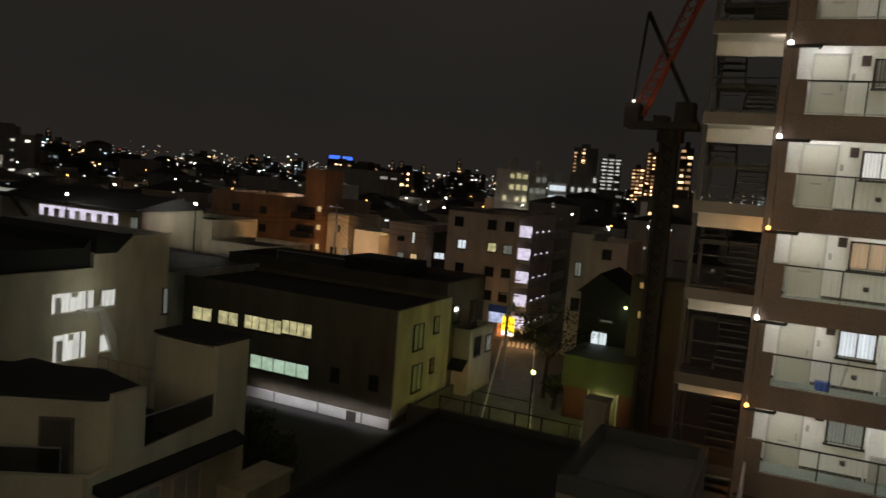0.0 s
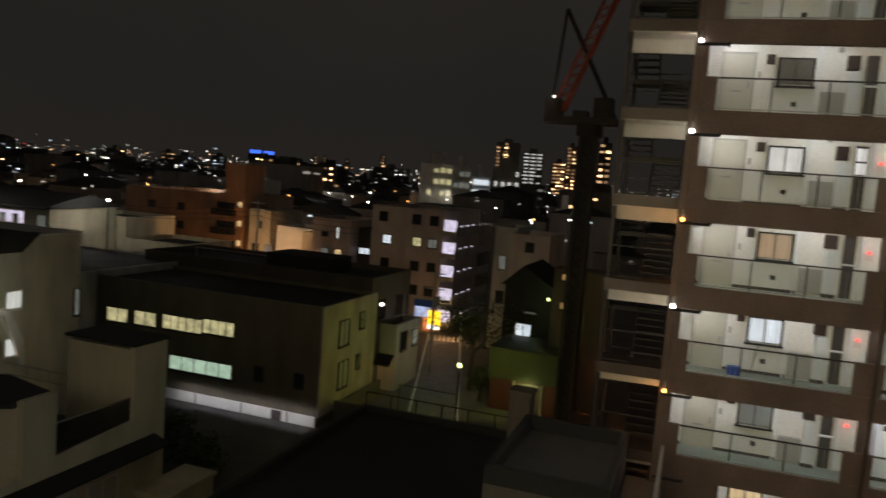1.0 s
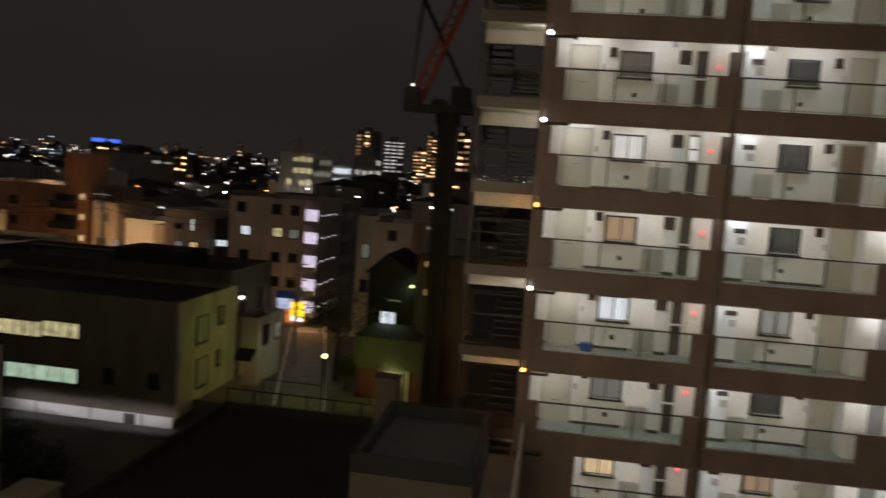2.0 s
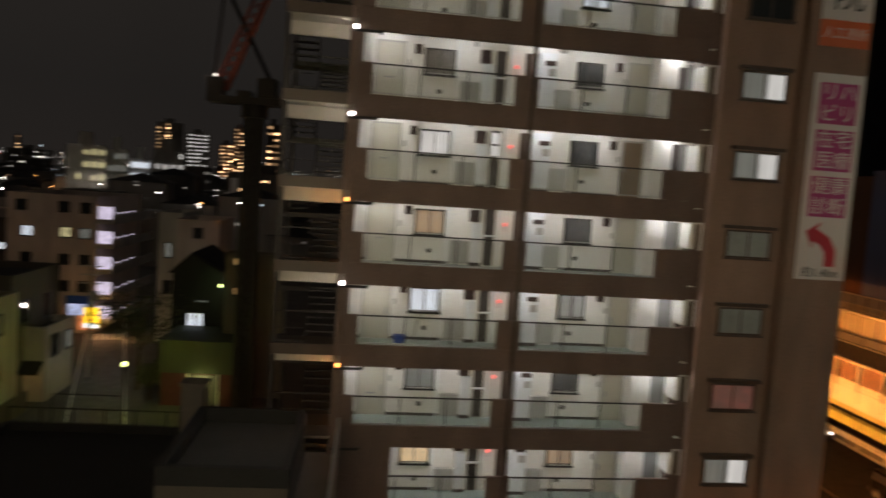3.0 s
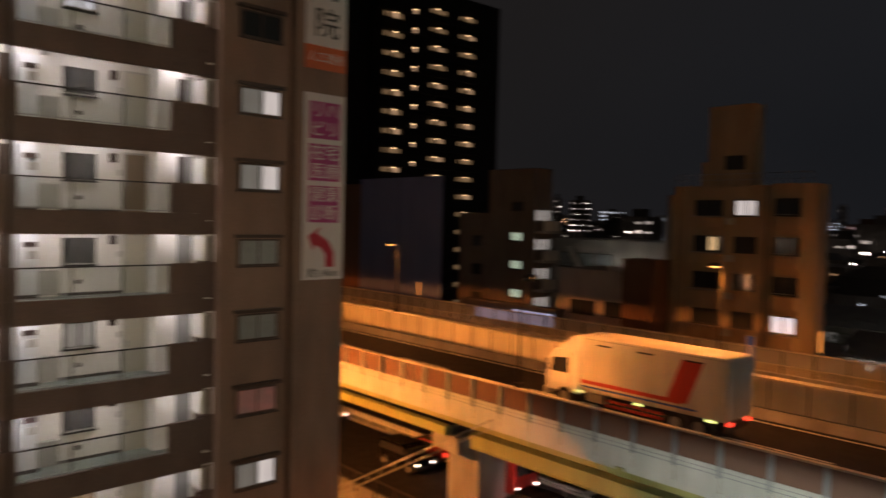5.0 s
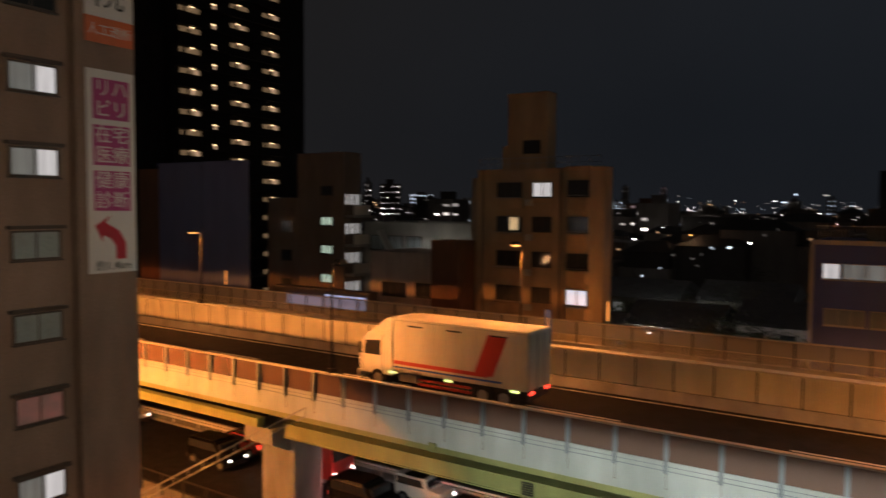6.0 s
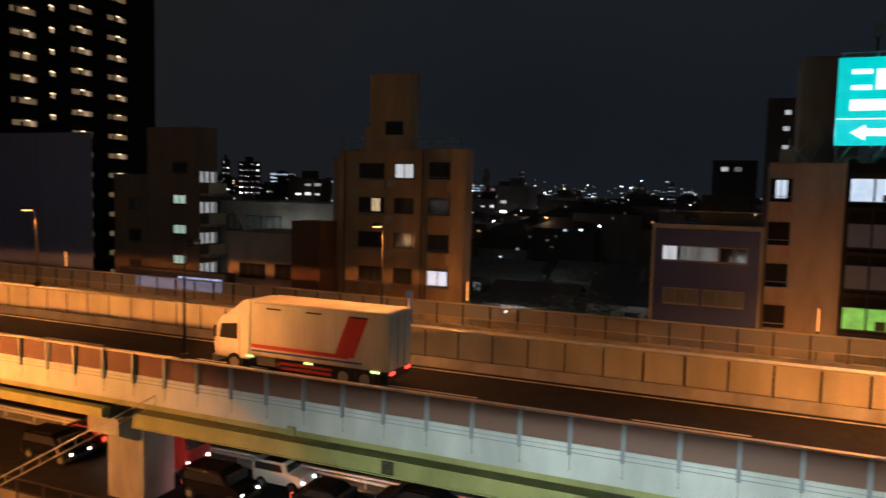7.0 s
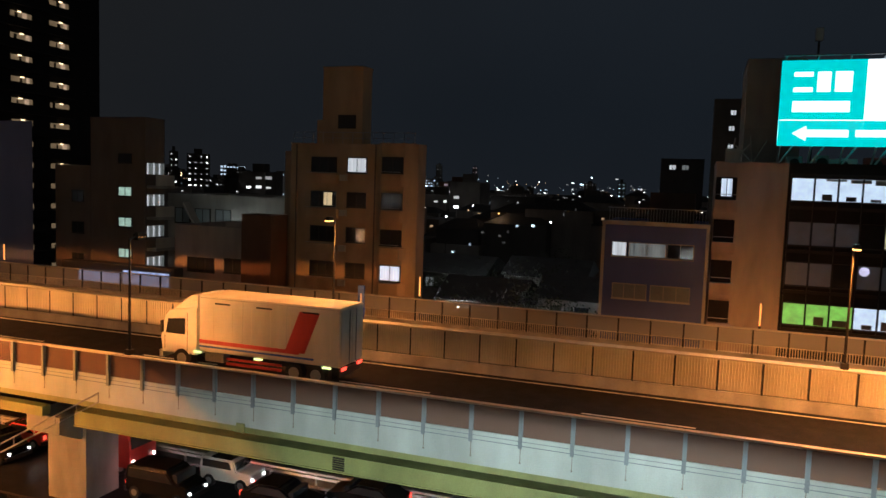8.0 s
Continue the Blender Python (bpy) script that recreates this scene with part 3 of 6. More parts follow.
part("tip", rod(bmesh.new(), (-0.018, -0.015, 0.004), (0, 0, 0.1), 0.008), "steel", umb)

# the open stair at the end
STAIR = thing("outdoor_staircase", "open dark steel dog-leg staircase with lit landings", "staircase", at=APT.matrix_basis.copy())
part("stair_column", boxes((-0.22, -0.02, 0.0, 0.25, 0, TOP)), "brown_wall", STAIR)
part("stair_column", boxes((-2.28, -2.14, 0.05, 0.2, 0, TOP)), "dark_metal", STAIR)
part("stair_column", boxes((-2.28, -2.14, 4.3, 4.5, 0, TOP)), "dark_metal", STAIR)
SOFT = {2: "bulb_white", 3: "bulb_white", 4: "bulb_sodium", 5: "bulb_white", 6: "bulb_sodium"}
for k, z in enumerate(FLOORS):
    land = part("landing", boxes((-2.3, -0.22, 0.0, 1.25, z - 0.36, z)), "brown_trim", STAIR)
    part("soffit", boxes((-2.26, -0.24, 0.05, 1.25, z - 0.4, z - 0.364), (-2.26, -0.24, 1.12, 1.25, z - 0.85, z - 0.4)), "pale_trim", land, "pale landing soffit and beam")
    part("mid_landing", boxes((-2.3, -0.22, 3.5, 4.5, z + 1.23, z + 1.41)), "dark_metal", STAIR)
    for i in range(7):
        part("tread", boxes((-1.2, -0.3, 1.25 + 0.32 * i, 1.6 + 0.32 * i, z + 0.19 * (i + 1) - 0.05, z + 0.19 * (i + 1))), "dark_metal", STAIR)
        part("tread", boxes((-2.2, -1.32, 3.18 - 0.32 * i, 3.53 - 0.32 * i, z + 1.41 + 0.19 * (i + 1) - 0.05, z + 1.41 + 0.19 * (i + 1))), "dark_metal", STAIR)
    for u in (-1.24, -0.28):
        st = prism(bmesh.new(), [(1.25, z - 0.1), (3.5, z + 1.2), (3.5, z + 1.45), (1.25, z + 0.2)], "x", u, u + 0.05)
        part("stringer", st, "dark_metal", STAIR)
    for u in (-2.24, -1.34):
        st = prism(bmesh.new(), [(3.5, z + 1.3), (1.25, z + 2.55), (1.25, z + 2.8), (3.5, z + 1.6)], "x", u, u + 0.05)
        part("stringer", st, "dark_metal", STAIR)
    rl = part("guard_rail", boxes((-2.26, -0.24, 0.05, 0.1, z + 1.05, z + 1.1)), "dark_metal", STAIR)
    part("guard_infill", boxes((-2.22, -1.3, 0.06, 0.075, z + 0.5, z + 0.53), (-2.22, -1.3, 0.06, 0.075, z + 0.06, z + 0.1)), "dark_metal", rl)
    # landing lamp
    if k in SOFT:
        p = Vector((-0.07, -0.1, z - 0.66 + 2.762))
        lam = part("landing_lamp", ball(bmesh.new(), p, 0.07), SOFT[k], STAIR, "round bare landing lamp")
        part("lamp_bracket", boxes((-0.09, -0.05, -0.06, 0.0, p.z - 0.08, p.z + 0.3)), "steel", lam)
        lamp("landing_light", "POINT", STAIR.matrix_basis @ Matrix.Translation(p + Vector((-0.28, 0.22, -0.08))), 10 if SOFT[k] == "bulb_white" else 20,
             (1, 0.93, 0.85) if SOFT[k] == "bulb_white" else (1, 0.45, 0.13), radius=0.1)

# signs on the end pillar
SIGN = thing("pillar_sign", "tall white wall sign with magenta squares and a red arrow", "sign", at=APT.matrix_basis @ pose(16.75, -0.25, 0.4) @ Matrix.Diagonal((0.98, 1, 0.977, 1)))
part("board", boxes((-0.96, 0.96, -0.06, -0.002, 15.0, 22.4)), "white_sign", SIGN)
UP = pose(0, 0, 0, 90, 0, 0)
for z, a, b in ((21.35, "リハ", "ビリ"), (19.68, "在宅", "医療"), (18.02, "健康", "診断")):
    sq = part("magenta_square", boxes((-0.74, 0.74, -0.075, -0.062, z - 0.73, z + 0.73)), "pink_sign", SIGN)
    lettering(a, 0.68, "white_sign", SIGN, pose(0, -0.084, z + 0.36, 90, 0, 0))
    lettering(b, 0.68, "white_sign", SIGN, pose(0, -0.084, z - 0.38, 90, 0, 0))
arrow = prism(bmesh.new(), [(-0.72, 16.75), (-0.12, 17.12), (-0.30, 16.86), (0.25, 16.55), (0.52, 16.1), (0.52, 15.5), (0.12, 15.5), (0.10, 16.0), (-0.12, 16.28), (-0.42, 16.4), (-0.45, 16.15)], "y", -0.078, -0.062)
part("arrow", arrow, "red_sign", SIGN, "red arrow curving to one side")
lettering("約1.4km", 0.42, "black_sign", SIGN, pose(0, -0.075, 15.25, 90, 0, 0))
SIGN2 = thing("hospital_sign", "white vertical sign with black characters over an orange band", "sign", at=APT.matrix_basis @ pose(16.75, -0.25, 0.4) @ Matrix.Diagonal((0.98, 1, 0.977, 1)))
part("board", boxes((-0.96, 0.96, -0.06, -0.002, 24.28, 31.0)), "white_sign", SIGN2)
part("orange_band", boxes((-0.96, 0.96, -0.06, -0.002, 23.35, 24.27)), "orange_sign", SIGN2)
lettering("人工透析", 0.44, "white_sign", SIGN2, pose(0, -0.075, 23.8, 90, 0, 0))
lettering("院", 1.25, "black_sign", SIGN2, pose(0, -0.075, 25.1, 90, 0, 0))
lettering("病", 1.25, "black_sign", SIGN2, pose(0, -0.075, 26.6, 90, 0, 0))

# ---- elevated highway ----
Y0, Y1 = -70, 210
HW = thing("elevated_highway", "elevated highway with pale fascia, yellow-green girders and noise panels", "highway", kind="structure")
part("deck", boxes((28.25, 48.3, Y0, Y1, 7.1, 7.7)), "asphalt", HW, "dark asphalt carriageway")
par = prism(bmesh.new(), [(28.0, 6.6), (28.35, 6.6), (28.5, 7.1), (28.28, 7.98), (28.0, 7.98)], "y", Y0, Y1)
part("near_parapet", par, "pale_fascia", HW, "pale green painted concrete parapet face")
part("fascia_groove", boxes((27.985, 28.0, Y0, Y1, 7.62, 7.645), (27.985, 28.0, Y0, Y1, 7.80, 7.82)), "grey_post", HW)
part("girder_flange", boxes((28.1, 28.7, Y0, Y1, 6.3, 6.6)), "girder", HW, "yellow-green edge beam under the parapet")
# web behind the gap coloured dark for the shadow band there
part("shaded_girder_recess", boxes((29.0, 29.1, Y0, Y1, 5.9, 7.1)), "dark_metal", HW)
part("girder_web", boxes((28.3, 29.1, Y0, 28.6, 5.2, 5.9), (28.22, 29.1, Y0, 28.6, 5.14, 5.2), (28.22, 29.1, Y0, 28.6, 5.9, 5.93)), "girder", HW, "yellow-green steel girder web")
part("girder_web", boxes((28.6, 29.1, 31.0, Y1, 5.2, 5.7)), "girder", HW)
for x in (32.5, 38.2, 43.5, 47.6):
    part("girder", boxes((x, x + 0.08, Y0, Y1, 5.22, 7.1), (x - 0.25, x + 0.33, Y0, Y1, 5.14, 5.22)), "girder", HW)
vent = bmesh.new()
for i in range(6):
    box(vent, 28.25, 28.3, -0.28, 0.28, 5.26 + i * 0.1, 5.32 + i * 0.1)
part("louvre", vent, "dark_metal", HW, at=pose(0, 14.1, 0))
part("seam_box", boxes((27.9, 28.0, 18.6, 19.0, 6.35, 6.75)), "girder", HW)
fix = ball(bmesh.new(), (27.86, 45.2, 7.35), 0.22)
bmesh.ops.scale(fix, vec=(0.7, 1.6, 0.6), space=Matrix.Translation((-27.86, -45.2, -7.35)), verts=fix.verts)
part("flood_lamp", fix, "dark_metal", HW, "dark egg-shaped lamp on the parapet face")

near_post = to_mesh("post", boxes((27.9, 28.0, -0.045, 0.045, 7.56, 9.06), (27.88, 27.9, -0.075, 0.075, 7.56, 9.06), (28.0, 28.03, -0.075, 0.075, 7.99, 9.06)), "grey_post")
near_sheet = to_mesh("sheet", boxes((28.04, 28.06, -0.93, 0.93, 7.985, 9.05)), "smoke")
drip = to_mesh("drip_mark", boxes((27.988, 27.998, -0.012, 0.012, 7.0, 7.56), (27.985, 27.998, -0.03, 0.03, 6.93, 6.99)), "rust")
near_rail = to_mesh("top_rail", boxes((27.88, 28.12, -0.998, 0.998, 9.062, 9.14)), "cap")
for i in range(-14, 58):
    y = 0.16 + 2.0 * i
    part("post", near_post, "grey_post", HW, at=pose(0, y, 0))
    part("sheet", near_sheet, "smoke", HW, at=pose(0, y + 1, 0))
    part("drip_mark", drip, "rust", HW, at=pose(0, y, 0))
    part("top_rail", near_rail, "cap", HW, at=pose(0, y + 1, 0))
# lane lines
part("lane_line", boxes((29.0, 29.16, Y0, Y1, 7.704, 7.71), (37.05, 37.2, Y0, Y1, 7.704, 7.71), (39.3, 39.45, Y0, Y1, 7.704, 7.71), (46.9, 47.05, Y0, Y1, 7.704, 7.71)), "line", HW)
dash = to_mesh("lane_dash", boxes((33.0, 33.14, -2.4, 2.4, 7.704, 7.71)), "line")
for i in range(-4, 18):
    part("lane_dash", dash, "line", HW, at=pose(0, 12 * i + 2.2, 0))
# median: concrete foot, ribbed panels, posts, flat capping
part("median_foot", prism(bmesh.new(), [(37.7, 7.7), (38.5, 7.7), (38.35, 8.22), (37.85, 8.22)], "y", Y0, Y1), "concrete", HW)
part("median_core", boxes((38.02, 38.3, Y0, Y1, 8.22, 9.74)), "dark_metal", HW)
part("median_cap", boxes((37.82, 38.5, Y0, Y1, 9.745, 9.83)), "cap", HW)
rib = bmesh.new()
pts = []
for i in range(14):
    y = -0.93 + i * 1.86 / 13.5
    pts += [(37.93, y), (37.93, y + 0.045), (37.885, y + 0.06), (37.885, y + 0.115)]
pts += [(38.0, 0.93), (38.0, -0.93)]
prism(rib, pts, "z", 8.27, 9.73)
rib = to_mesh("noise_panel", rib, "corrugated")
mpost = to_mesh("panel_post", boxes((37.86, 38.0, -0.035, 0.035, 8.2, 9.74)), "dark_metal")
for i in range(-12, 50):
    y = 0.9 + 1.98 * i
    part("panel_post", mpost, "dark_metal", HW, at=pose(0, y, 0))
    part("noise_panel", rib, "corrugated", HW, at=pose(0, y + 0.99, 0))
# far side: parapet, bars and frosted sheets
part("far_parapet", boxes((47.9, 48.3, Y0, Y1, 7.7, 8.15)), "concrete", HW)
part("far_rail", boxes((47.98, 48.16, Y0, Y1, 9.62, 9.7), (48.0, 48.12, Y0, Y1, 8.68, 8.73)), "cap", HW)
fpost = to_mesh("fence_post", boxes((48.0, 48.12, -0.05, 0.05, 8.15, 9.62)), "dark_metal")
fsheet = to_mesh("fence_sheet", boxes((48.05, 48.07, -0.93, 0.93, 8.73, 9.62)), "haze")
fb = bmesh.new()
for i in range(13):
    y = -0.88 + i * 0.147
    box(fb, 48.03, 48.09, y - 0.028, y + 0.028, 8.15, 8.68)
fb = to_mesh("fence_bars", fb, "cap")
for i in range(-12, 56):
    y = 0.75 + 1.97 * i
    part("fence_post", fpost, "dark_metal", HW, at=pose(0, y, 0))
    part("fence_sheet", fsheet, "haze", HW, at=pose(0, y + 0.985, 0))
    part("fence_bars", fb, "cap", HW, at=pose(0, y + 0.985, 0))
# piers
for y in (31.3, 71.5, -10.5):
    part("pier", boxes((30.4, 32.7, y - 1.3, y + 1.3, 0, 4.2)), "concrete", HW, "square concrete pier")
    part("pier", boxes((43.0, 45.8, y - 1.3, y + 1.3, 0, 4.2)), "concrete", HW)
    part("pier_cap", prism(bmesh.new(), [(28.9, 4.25), (30.2, 3.6), (46.2, 3.6), (47.4, 4.25), (47.4, 5.13), (28.9, 5.13)], "y", y - 1.1, y + 1.1), "concrete", HW)

# highway lamps
LAMPS = [(38.2, 19.7, 9.83, 1), (38.2, -6.45, 9.83, 1), (38.2, 47.8, 9.83, 1), (38.2, 75.0, 9.83, 1), (38.2, -33, 9.83, 1), (28.12, 25.05, 9.1, 0), (28.12, 62.0, 9.1, 0), (28.12, -10.5, 9.1, 0)]
for x, y, z, lit in LAMPS:
    lp = thing("highway_lamp", "tall slim highway lamp with an orange sodium head" if lit else "tall dark highway lamp on the near parapet", "street lamp", "highway lamps", at=pose(x, y, z))
    part("base", boxes((-0.16, 0.16, -0.16, 0.16, 0, 0.28)), "dark_metal", lp)
    part("pole", rod(bmesh.new(), (0, 0, 0.28), (0, 0, 5.5), 0.07, 0.042), "dark_metal", lp)
    s = -1 if lit else 1
    part("arm", rod(bmesh.new(), (0, 0, 5.45), (s * 0.5, 0, 5.62), 0.045), "dark_metal", lp)
    hd = boxes((min(s * 0.4, s * 1.0), max(s * 0.4, s * 1.0), -0.14, 0.14, 5.56, 5.7), (min(s * 0.45, s * 0.9), max(s * 0.45, s * 0.9), -0.1, 0.1, 5.7, 5.76))
    head = part("head", hd, "dark_metal", lp)
    if not lit:
        part("skirt", ring(0.4, 1.0, -0.14, 0.14, 5.4, 5.556, 0.02), "dark_metal", head)
    part("lens", boxes((min(s * 0.42, s * 0.98), max(s * 0.42, s * 0.98), -0.13, 0.13, 5.50 if lit else 5.54, 5.556)), "bulb_sodium", head, "glowing orange lens")
    lamp("sodium_light", "SPOT", pose(x + s * 0.75, y, z + 5.36), 3900 if lit else 2700 if y == 25.05 else 2200 if y > 50 else 12500, SODIUM, cone=160 if lit else 165, blend=0.7 if lit else 0.15, radius=0.2)
for y in (18.65, -3.6, 58.0):
    pl = thing("edge_marker_lamp", "short post glowing orange behind the highway fence", "street lamp", "edge lamps", at=pose(49.2, y, 0))
    part("pole", rod(bmesh.new(), (0, 0, 0), (0, 0, 9.7), 0.1, 0.07), "dark_metal", pl)
    part("light_tube", rod(bmesh.new(), (0, 0, 9.7), (0, 0, 11.05), 0.05), "tube_orange", pl, "upright orange light tube")
    lamp("edge_light", "POINT", pose(50.2, y, 9.3), 380 if y < 0 else 420, SODIUM, radius=0.15)
bp = thing("blue_marker_board", "narrow upright blue board on the median", "sign", at=pose(38.3, 18.0, 9.83))
part("board", boxes((-0.04, 0.04, -0.2, 0.2, 0.05, 1.95)), "blue_paint", bp)
part("foot", boxes((-0.1, 0.1, -0.1, 0.1, 0, 0.05)), "dark_metal", bp)
part("mark", boxes((-0.05, -0.041, -0.05, 0.05, 0.3, 1.5)), "white_sign", bp)
sk = thing("delineator", "thin dark delineator stick on the near carriageway", "road post", at=pose(33.0, 25.1, 7.7))
part("stick", rod(bmesh.new(), (0, 0, 0.05), (0, 0, 2.5), 0.05), "dark_metal", sk)
part("foot", boxes((-0.15, 0.15, -0.15, 0.15, 0.012, 0.06)), "rubber", sk)


# ---- vehicles ----
def wheel(parent, x, y, r, w):
    side = 1 if x > 0 else -1
    t = part("wheel", rod(bmesh.new(), (x - w / 2, y, r), (x + w / 2, y, r), r, n=16), "rubber", parent)
    part("rim", rod(bmesh.new(), (x + side * w * 0.42, y, r), (x + side * w * 0.54, y, r), r * 0.58, n=12), "steel", t)


def truck(at):
    """A box lorry that drives along +y. Origin: middle of its tail on the road."""
    t = thing("truck", "white box lorry with a red stripe and a red slash", "truck", at=at)
    bm = boxes((-1.24, 1.24, 0.0, 8.0, 1.0, 3.86))
    bmesh.ops.bevel(bm, geom=bm.edges[:], offset=0.05, segments=2, affect="EDGES")
    b = part("cargo_box", bm, "pale_trim", t)
    part("stripe", boxes((-1.252, -1.241, 2.2, 8.0, 1.42, 1.62)), "red_paint", b)
    part("dark_stripe", boxes((-1.252, -1.241, 1.4, 8.0, 1.22, 1.32)), "blue_paint", b)
    sl = prism(bmesh.new(), [(1.1, 3.55), (2.2, 3.55), (3.0, 1.5), (1.9, 1.5)], "x", -1.254, -1.242)
    part("slash", sl, "red_paint", b, "broad slanting red slash")
    for y in (2.9, 5.4):
        part("seam", boxes((-1.25, -1.242, y - 0.02, y + 0.02, 1.1, 3.78)), "ac_grey", b)
    for y in (1.6, 4.2, 6.6):
        part("side_vent", boxes((-1.258, -1.242, y - 0.45, y + 0.45, 3.48, 3.56)), "dark_metal", b)
    for i in range(7):
        part("side_rib", boxes((-1.25, -1.242, 0.5 + i * 1.1, 0.53 + i * 1.1, 1.7, 3.42)), "cap", b)
    part("door_bar", rod(rod(bmesh.new(), (-0.35, -0.06, 1.1), (-0.35, -0.06, 3.7), 0.025), (0.35, -0.06, 1.1), (0.35, -0.06, 3.7), 0.025), "steel", b)
    part("roof_line", boxes((-1.256, -1.241, 0.1, 7.9, 3.74, 3.8)), "ac_grey", b)
    part("rear_door", boxes((-1.15, -0.01, -0.03, -0.002, 1.08, 3.76), (0.01, 1.15, -0.03, -0.002, 1.08, 3.76)), "ac_grey", b)
    cab = prism(bmesh.new(), [(8.2, 0.75), (10.3, 0.75), (10.4, 1.5), (10.15, 2.6), (9.85, 2.95), (8.2, 3.2)], "x", -1.2, 1.2)
    c = part("cab", cab, "white_paint", t)
    part("side_window", prism(bmesh.new(), [(8.9, 1.75), (10.1, 1.75), (9.95, 2.5), (8.9, 2.6)], "x", -1.215, -1.202), "dark_glass", c)
    part("windscreen", prism(bmesh.new(), [(10.36, 1.72), (10.42, 1.72), (10.19, 2.66), (10.1, 2.66)], "x", -1.05, 1.05), "dark_glass", c)
    part("deflector", prism(bmesh.new(), [(8.2, 3.2), (9.7, 3.0), (8.6, 3.8), (8.2, 3.85)], "x", -1.1, 1.1), "white_paint", c)
    part("mirror", boxes((-1.45, -1.32, 10.15, 10.25, 1.8, 2.4)), "dark_metal", c)
    part("cab_lamp", boxes((-0.7, -0.3, 9.35, 9.5, 3.12, 3.26), (0.3, 0.7, 9.35, 9.5, 3.12, 3.26)), "tube_orange", c, "amber marker lamp over the cab")
    part("door_seam", boxes((-1.206, -1.201, 8.75, 8.78, 0.9, 2.9), (-1.206, -1.201, 10.15, 10.18, 0.9, 1.7)), "dark_metal", c)
    part("bumper", boxes((-1.22, 1.22, 10.28, 10.5, 0.45, 0.82)), "ac_grey", c)
    part("mud_guard", boxes((-1.23, -0.85, 8.5, 8.56, 0.3, 0.8), (-1.23, -0.85, 0.6, 0.66, 0.35, 0.95)), "rubber", t)
    part("fuel_tank", boxes((-1.14, -0.6, 6.6, 7.7, 0.5, 0.95)), "steel", t)
    part("chassis", boxes((-0.5, 0.5, 0.3, 9.9, 0.55, 0.95), (-1.15, 1.15, 0.05, 0.15, 0.5, 0.85)), "dark_metal", t)
    part("side_guard", boxes((-1.2, -1.16, 3.2, 6.4, 0.45, 0.58), (-1.2, -1.16, 3.2, 6.4, 0.7, 0.82)), "red_paint", t)
    for y in (1.3, 2.5, 9.1):
        for x in (-1.05, 1.05):
            wheel(t, x, y, 0.5, 0.32)
    for y in (0.7, 4.5, 8.1):
        part("marker_lamp", boxes((-1.27, -1.2, y - 0.22, y + 0.22, 0.9, 0.98)), "marker_light", t)
    for x in (-0.85, 0.85):
        part("tail_lamp", boxes((x - 0.25, x + 0.25, -0.06, -0.01, 0.82, 0.96)), "tail_light", t, "red tail lamp")
    return t


truck(pose(32.95, 15.9, 7.712))


def car(at, label, paint, kind="saloon", front_lit=True, rear_lit=False, category="car"):
    """A road car whose nose points along -y. Origin on the road under its middle."""
    t = thing("car", label, category, "cars under the highway", at=at)
    if kind == "jeep":
        side = [(-1.7, 0.4), (1.65, 0.4), (1.7, 1.0), (1.62, 1.7), (-0.55, 1.7), (-0.75, 1.1), (-1.65, 1.02)]
        glass, gz = [(-0.45, 1.15), (1.5, 1.15), (1.46, 1.58), (-0.3, 1.58)], 1.72
        w, r = 0.78, 0.36
    elif kind == "van":
        side = [(-2.0, 0.35), (2.0, 0.35), (2.05, 1.0), (1.9, 1.78), (-0.7, 1.78), (-1.35, 1.15), (-2.05, 0.95)]
        glass, gz = [(-1.05, 1.15), (1.85, 1.15), (1.75, 1.65), (-0.62, 1.65)], 1.8
        w, r = 0.88, 0.33
    else:
        side = [(-2.15, 0.32), (2.15, 0.32), (2.2, 0.95), (1.75, 1.02), (1.1, 1.48), (-0.3, 1.5), (-1.05, 1.0), (-2.1, 0.85)]
        glass, gz = [(-0.85, 1.04), (1.5, 1.04), (1.02, 1.42), (-0.25, 1.43)], 1.5
        w, r = 0.87, 0.33
    bm = prism(bmesh.new(), side, "x", -w, w)
    bmesh.ops.bevel(bm, geom=bm.edges[:], offset=0.06, segments=2, affect="EDGES")
    b = part("body", bm, paint, t)
    part("side_glass", prism(bmesh.new(), glass, "x", -w - 0.012, w + 0.012), "dark_glass", b)
    f = [p for p in side if p[0] < 0 and p[1] > 0.9]
    lo, hi = f[-2], f[-3] if len(f) > 2 else f[0]
    part("windscreen", boxes((-w + 0.1, w - 0.1, side[-2][0] + 0.02, side[-2][0] + 0.3, side[-2][1] + 0.05, gz - 0.14)), "dark_glass", b)
    part("roof_panel", boxes((-w + 0.08, w - 0.08, side[-3][0] + 0.15, side[-3][0] + 1.5, gz - 0.02, gz + 0.03)), "black_paint", b)
    for y in (side[0][0] + 0.62, side[1][0] - 0.62):
        for x in (-w + 0.06, w - 0.06):
            wheel(t, x, y, r, 0.22)
    nose, tail = min(p[0] for p in side), max(p[0] for p in side)
    part("front_bumper", boxes((-w, w, nose - 0.06, nose + 0.1, 0.32, 0.55)), "dark_metal", t)
    part("rear_bumper", boxes((-w, w, tail - 0.1, tail + 0.06, 0.32, 0.55)), "dark_metal", t)
    for x in (-w + 0.2, w - 0.2):
        part("head_lamp", ball(bmesh.new(), (x, nose - 0.02, 0.72), 0.075), "head_light" if front_lit else "steel", t)
        part("tail_lamp", boxes((x - 0.1, x + 0.1, tail, tail + 0.04, 0.7, 0.95)), "tail_light" if rear_lit else "red_paint", t)
    return t


car(pose(35.7, 24.6, 0.05), "boxy white off-road car with a dark roof", "white_paint", "jeep")
